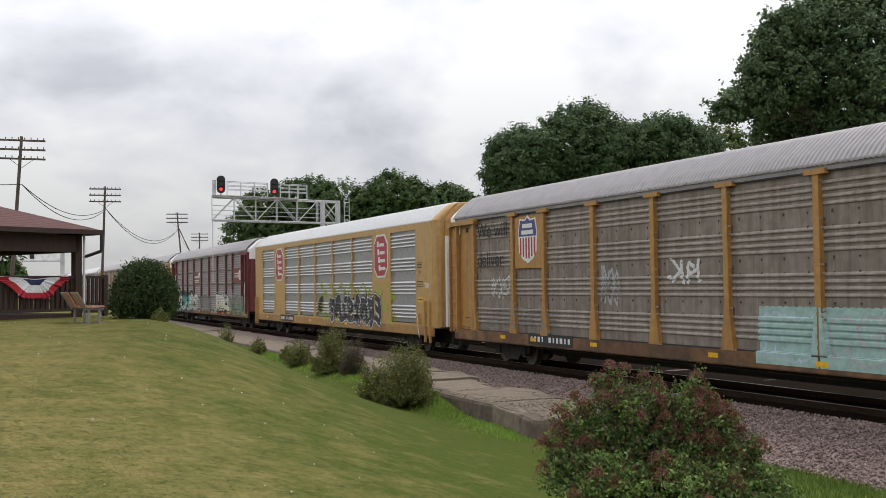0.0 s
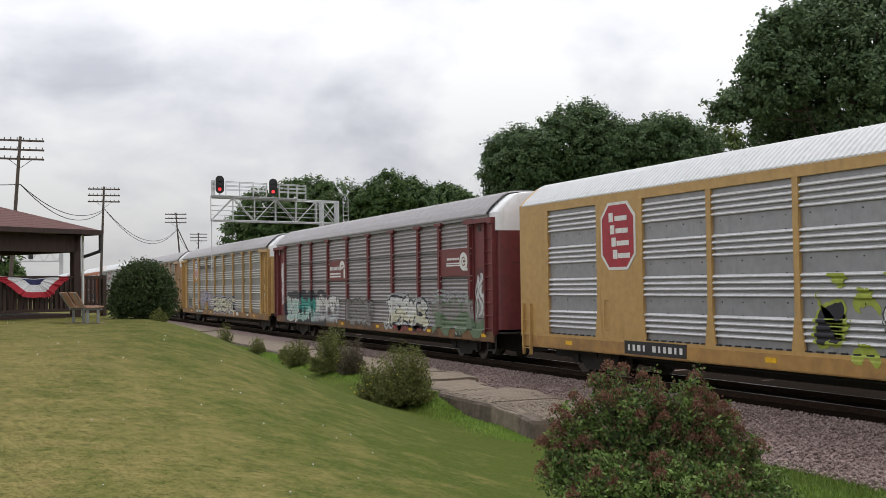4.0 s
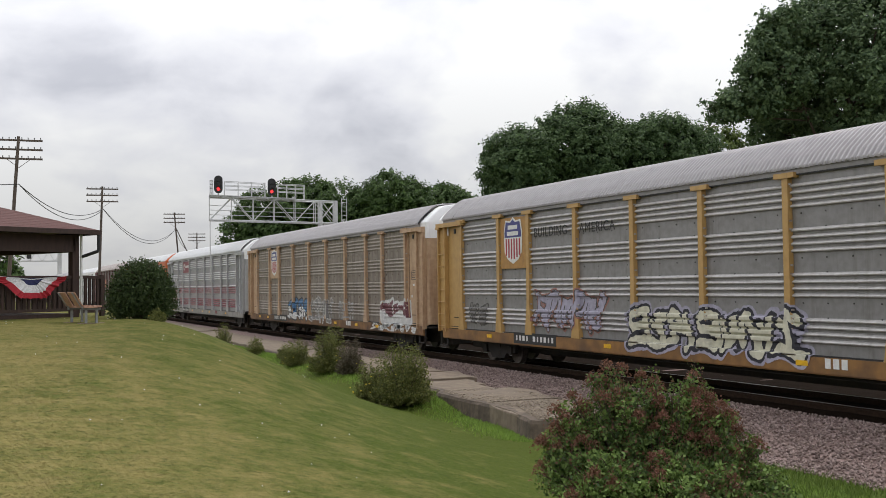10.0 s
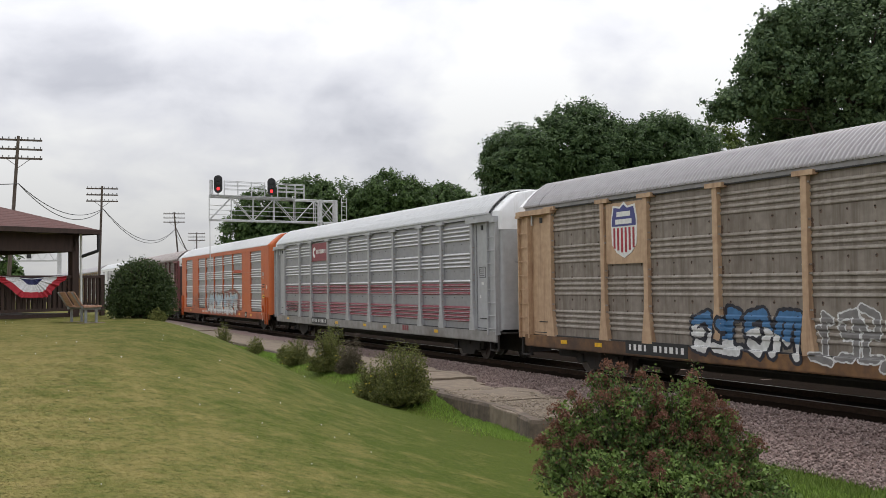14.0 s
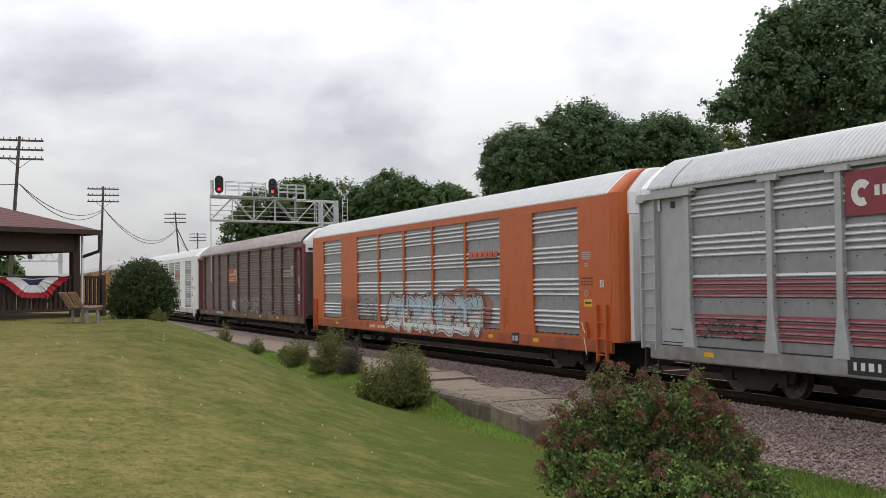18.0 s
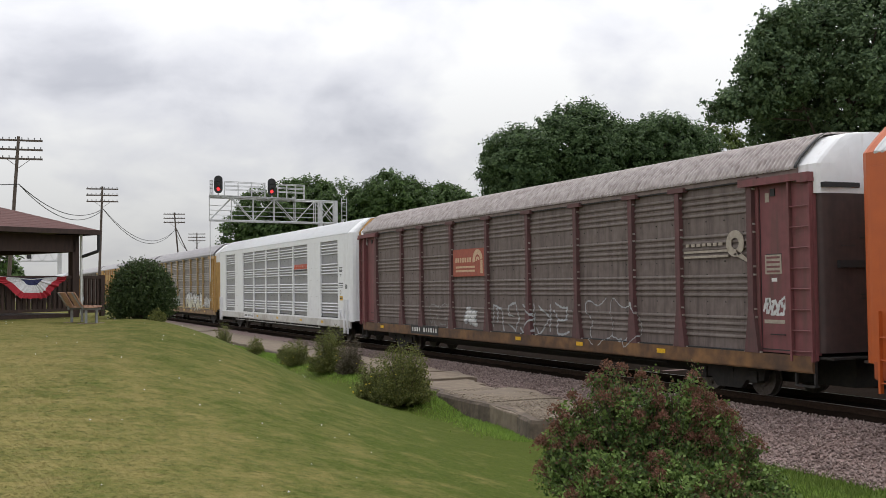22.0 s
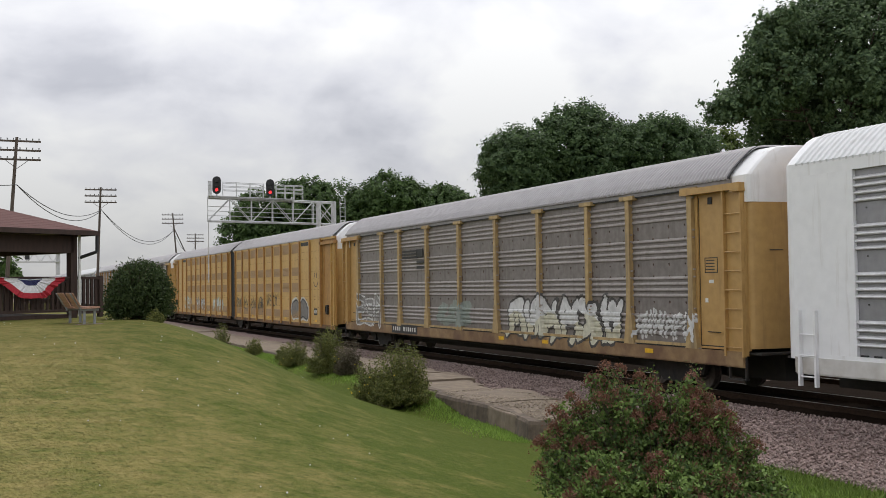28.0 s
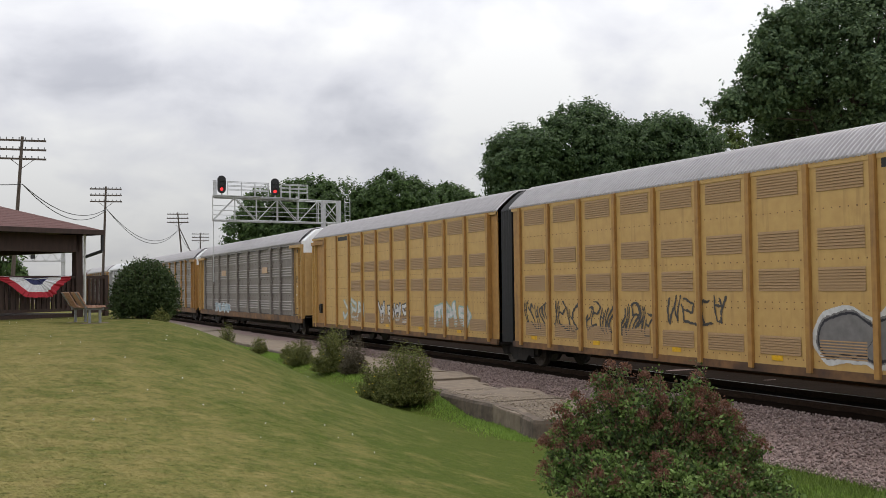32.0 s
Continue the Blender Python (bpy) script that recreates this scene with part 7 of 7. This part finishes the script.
# ---- telegraph poles and wires ----
def telegraph_pole(x, y, top, arm, tilt, base=-0.4, arms=3, turn=0.0, stub=False):
    p = thing("telegraph_pole", pose(x, y, base, 0, 0, turn), "weathered dark wooden telegraph pole with crossarms and insulators", "utility pole", "telegraph poles")
    h = top - base
    part("pole", Form().tube((tilt * -1.0 * h, 0, 0) if False else (0, -tilt * h, 0), (0, 0, h), 0.16, 0.10, 10), M["pole"], p)
    pin = Form().tube((0, 0, 0), (0, 0, 0.14), 0.03, 0.045, 6).mesh("insulator", M["steel"])
    for k in range(arms):
        z = h - 0.25 - 0.62 * k
        part("crossarm", Form().box(-0.17, -0.05, -arm / 2, arm / 2, z - 0.06, z + 0.06), M["pole"], p)
        for i in range(8):
            part("insulator", pin, None, p, at=pose(-0.11, -arm / 2 + 0.12 + i * (arm - 0.24) / 7, z + 0.06))
    part("brace", Form().tube((-0.1, 0, h - 2.1), (-0.1, 0.7, h - 1.55), 0.02, n=5).tube((-0.1, 0, h - 2.1), (-0.1, -0.7, h - 1.55), 0.02, n=5), M["pole"], p)
    if stub:
        part("stay", Form().tube((0, 2.6, h - 7.5), (0, 0.1, h - 2.0), 0.09, 0.08, 6), M["pole"], p, "slanting wooden stay")
    return p


POLES = [(-74.95, 3.01, 12.9, 3.0, 0.062), (-107.3, 11.97, 12.75, 3.0, 0.034), (-157.6, 27.8, 13.9, 3.1, -0.085), (-196.2, 38.75, 12.95, 3.1, 0.0)]
for k, (x, y, top, arm, tilt) in enumerate(POLES):
    turn = math.degrees(math.atan2(y, x)) - 180
    telegraph_pole(x, y, top, arm, tilt, turn=turn, stub=(k == 2))


def wire(a, b, sag, name="telegraph_wire"):
    a, b = Vector(a), Vector(b)
    n = 16
    pts = [a.lerp(b, i / n) - Vector((0, 0, sag * 4 * (i / n) * (1 - i / n))) for i in range(n + 1)]
    side = Vector((0, 0, 1)).cross(b - a).normalized()
    f = Form().grid([[p + (side * math.cos(t) + Vector((0, 0, 1)) * math.sin(t)) * 0.03 for t in [k * math.pi / 3 for k in range(7)]] for p in pts])
    return single(name, f, M["wire"], "sagging black cable between telegraph poles", "cable", "cables")


ends = [(x, y, top) for x, y, top, *_ in POLES]
first = (-52.0, -12.0, 11.0)
for d in (0.0, 0.35):
    wire((ends[0][0], ends[0][1], 9.7), (ends[1][0], ends[1][1], 10.5 - d * 0.3), 1.25 + d)
    wire((ends[1][0], ends[1][1], 10.6), (ends[2][0], ends[2][1], 11.2), 2.3 + d)
wire((ends[2][0], ends[2][1], 11.5), (ends[3][0], ends[3][1], 10.5), 2.0)
wire((ends[0][0], ends[0][1], 9.7), first, 1.2)

# ---- pavilion ----
E1, E2 = Vector((-0.50, 0.866, 0)), Vector((-0.866, -0.50, 0))
CORNER = Vector((-29.82, 3.28, 0))
pav = thing("pavilion", Matrix.Translation((CORNER.x, CORNER.y, 1.9)) @ Matrix(((E1.x, E2.x, 0, 0), (E1.y, E2.y, 0, 0), (0, 0, 1, 0), (0, 0, 0, 1))), "open wooden pavilion with brown shingled hip roof and railing", "pavilion")
SIZE, EAVE, RISE = 7.4, 2.30, 1.3
apex = (-SIZE / 2, SIZE / 2, EAVE + RISE)
cs = [(0, 0, EAVE), (-SIZE, 0, EAVE), (-SIZE, SIZE, EAVE), (0, SIZE, EAVE)]
n = 24
for k in range(4):
    a, b = Vector(cs[k]), Vector(cs[(k + 1) % 4])
    rows = []
    for i in range(n):
        t0, t1 = i / n, (i + 1) / n
        for t, up in ((t0, 0.004), (t0, 0.008), (t1, 0.004)):
            rows.append([a.lerp(Vector(apex), t) + Vector((0, 0, up)), b.lerp(Vector(apex), t) + Vector((0, 0, up))])
    f = Form().grid(rows)
    part("roof_slope", f, M["shingle"], pav, "courses of dark brown shingles")
part("soffit", Form().add([Vector(c) - Vector((0, 0, 0.01)) for c in cs], [(3, 2, 1, 0)]), M["brown"], pav)
for f in (Form().box(-SIZE, 0, -0.03, 0.0, EAVE - 0.11, EAVE + 0.02), Form().box(-0.0, 0.03, 0, SIZE, EAVE - 0.11, EAVE + 0.02), Form().box(-SIZE - 0.03, -SIZE, 0, SIZE, EAVE - 0.11, EAVE + 0.02), Form().box(-SIZE, 0, SIZE, SIZE + 0.03, EAVE - 0.11, EAVE + 0.02)):
    part("fascia", f, M["brown"], pav, "dark brown fascia board")
O = 0.5
for f in (Form().box(-SIZE + O, -O, O - 0.1, O + 0.1, EAVE - 0.58, EAVE - 0.12), Form().box(-SIZE + O, -O, SIZE - O - 0.1, SIZE - O + 0.1, EAVE - 0.58, EAVE - 0.12), Form().box(-O - 0.1, -O + 0.1, O, SIZE - O, EAVE - 0.58, EAVE - 0.12), Form().box(-SIZE + O - 0.1, -SIZE + O + 0.1, O, SIZE - O, EAVE - 0.58, EAVE - 0.12)):
    part("beam", f, M["brown"], pav)
for x, y in ((-O, O), (-SIZE + O, O), (-O, SIZE - O), (-SIZE + O, SIZE - O), (-SIZE / 2, O), (-SIZE / 2, SIZE - O)):
    part("post", Form().box(x - 0.10, x + 0.10, y - 0.10, y + 0.10, -0.3, EAVE - 0.1), M["brown"], pav, "square dark brown post")
part("downspout", Form().box(-0.385, -0.335, O - 0.16, O - 0.11, 0.0, EAVE - 0.1), M["mark"], pav, "white downspout pipe")
part("gutter_elbow", Form().tube((-0.05, 0.02, EAVE - 0.05), (-0.05, 0.02, EAVE - 0.55), 0.045, n=8).tube((-0.05, 0.02, EAVE - 0.55), (-0.36, O - 0.1, EAVE - 0.72), 0.045, n=8), M["plate"], pav, "black gutter pipe")
part("floor", Form().box(-SIZE + 0.5, -0.5, 0.5, SIZE - 0.5, -0.3, 0.06), M["brown"], pav)
baluster = Form().box(-0.038, 0.038, -0.025, 0.025, 0.12, 1.02).mesh("baluster", M["brown"])
for y, lim in ((O, 0), (SIZE - O, 0)):
    part("rail", Form().box(-SIZE + O, -O, y - 0.05, y + 0.05, 1.0, 1.08), M["brown"], pav)
    part("rail", Form().box(-SIZE + O, -O, y - 0.04, y + 0.04, 0.12, 0.2), M["brown"], pav)
    for i in range(40):
        part("baluster", baluster, None, pav, at=pose(-O - 0.15 * (i + 1), y, 0))
part("rail", Form().box(-O + 0.15, 0.36, O - 0.05, O + 0.05, 1.0, 1.08), M["brown"], pav)
part("rail", Form().box(-O + 0.15, 0.36, O - 0.04, O + 0.04, 0.06, 0.2), M["brown"], pav)
part("end_post", Form().box(0.34, 0.46, O - 0.06, O + 0.06, -0.2, 1.1), M["brown"], pav)
for i in range(7):
    part("baluster", baluster, None, pav, at=pose(0.26 - 0.13 * i, O, 0))
for x in (-O, -SIZE + O):
    part("rail", Form().box(x - 0.05, x + 0.05, O, SIZE - O, 1.0, 1.08), M["brown"], pav)
    for i in range(30):
        part("baluster", baluster, None, pav, at=pose(x, O + 0.19 * (i + 1), 0))


def bunting(w, h, m, seed):
    g = np.random.default_rng(seed)
    fold = g.uniform(0, 1, 41)
    t = thing("bunting", m, "pleated red, white and blue fan bunting draped on the railing", "bunting")
    for name, r0, r1, mat in (("blue_centre", 0.0, 0.34, "cloth_blue"), ("white_band", 0.34, 0.72, "cloth_white"), ("red_band", 0.72, 1.0, "cloth_red")):
        rows = []
        for q in range(4):
            r = r0 + (r1 - r0) * q / 3
            row = []
            for i in range(41):
                a = math.pi * i / 40
                sag = 0.10 * h * (1 - abs(math.cos(a)) * r)
                row.append((w / 2 * r * math.cos(a) * (1 + 0.06 * math.sin(5 * a)), -0.03 - 0.07 * r * (i % 2) * fold[i], -sag - h * 1.0 * r * math.sin(a) ** 1.7 * (1 + 0.10 * fold[i] * (i % 2)) - 0.03 * math.sin(7 * a) * r))
            rows.append(row)
        part(name, Form().grid(rows), M[mat], t)
    part("hem_cord", Form().tube((-w / 2, -0.03, 0.0), (0, -0.03, -0.15 * h), 0.012, n=5).tube((0, -0.03, -0.15 * h), (w / 2, -0.03, 0.0), 0.012, n=5), M["cloth_white"], t)
    return t


wm = pav.matrix_basis
BUNTINGS = [(bunting(2.0, 0.55, wm @ pose(-1.84, O - 0.08, 1.06), 5), wm @ pose(-1.84, O - 0.08, 1.06)), (bunting(2.0, 0.58, wm @ pose(-3.97, O - 0.08, 1.06), 6), wm @ pose(-3.97, O - 0.08, 1.06))]

# ---- bench ----
bz = land(-25.4, 2.22)
bench = thing("park_bench", pose(-25.4, 2.22, bz, 0, 0, 12) @ Matrix.Scale(0.84, 4), "slatted tan wooden park bench on grey steel legs", "bench")
# seat looks along +y; seen end-on from the lawn
L = 1.5
for x0, x1 in ((-L / 2, -0.10), (0.10, L / 2)):
    for i in range(4):
        part("seat_slat", Form().box(x0, x1, 0.02 + i * 0.125, 0.13 + i * 0.125, 0.42 + 0.012 * (i == 3), 0.465 + 0.012 * (i == 3), 0.012), M["bench"], bench)
    for i in range(5):
        part("back_slat", Form().box(x0, x1, -0.016, 0.016, -0.04, 0.04, 0.006), M["bench"], bench, at=pose(0, -0.03 - 0.046 * i, 0.50 + i * 0.078, 30, 0, 0))
for x in (-0.62, 0.62):
    part("footing", Form().box(x - 0.14, x + 0.14, -0.1, 0.6, -0.06, 0.012, 0.01), M["concrete"], bench, "flat concrete footing in the grass")
    part("leg", Form().box(x - 0.03, x + 0.03, 0.08, 0.14, 0, 0.42), M["steel"], bench)
    part("leg", Form().box(x - 0.03, x + 0.03, 0.36, 0.42, 0, 0.42), M["steel"], bench)
    part("support", Form().prism([(-0.03 + x, 0.36), (0.03 + x, 0.36), (0.03 + x, 0.42), (x - 0.03, 0.42)], 0.0, 0.5), M["steel"], bench)
    part("back_support", Form().add([(x + a, y, z) for a in (-0.025, 0.025) for y, z in ((0.0, 0.40), (0.04, 0.42), (-0.25, 0.84), (-0.29, 0.84))], [(0, 1, 2, 3), (7, 6, 5, 4), (0, 4, 5, 1), (1, 5, 6, 2), (2, 6, 7, 3), (3, 7, 4, 0)]), M["steel"], bench)

motions()
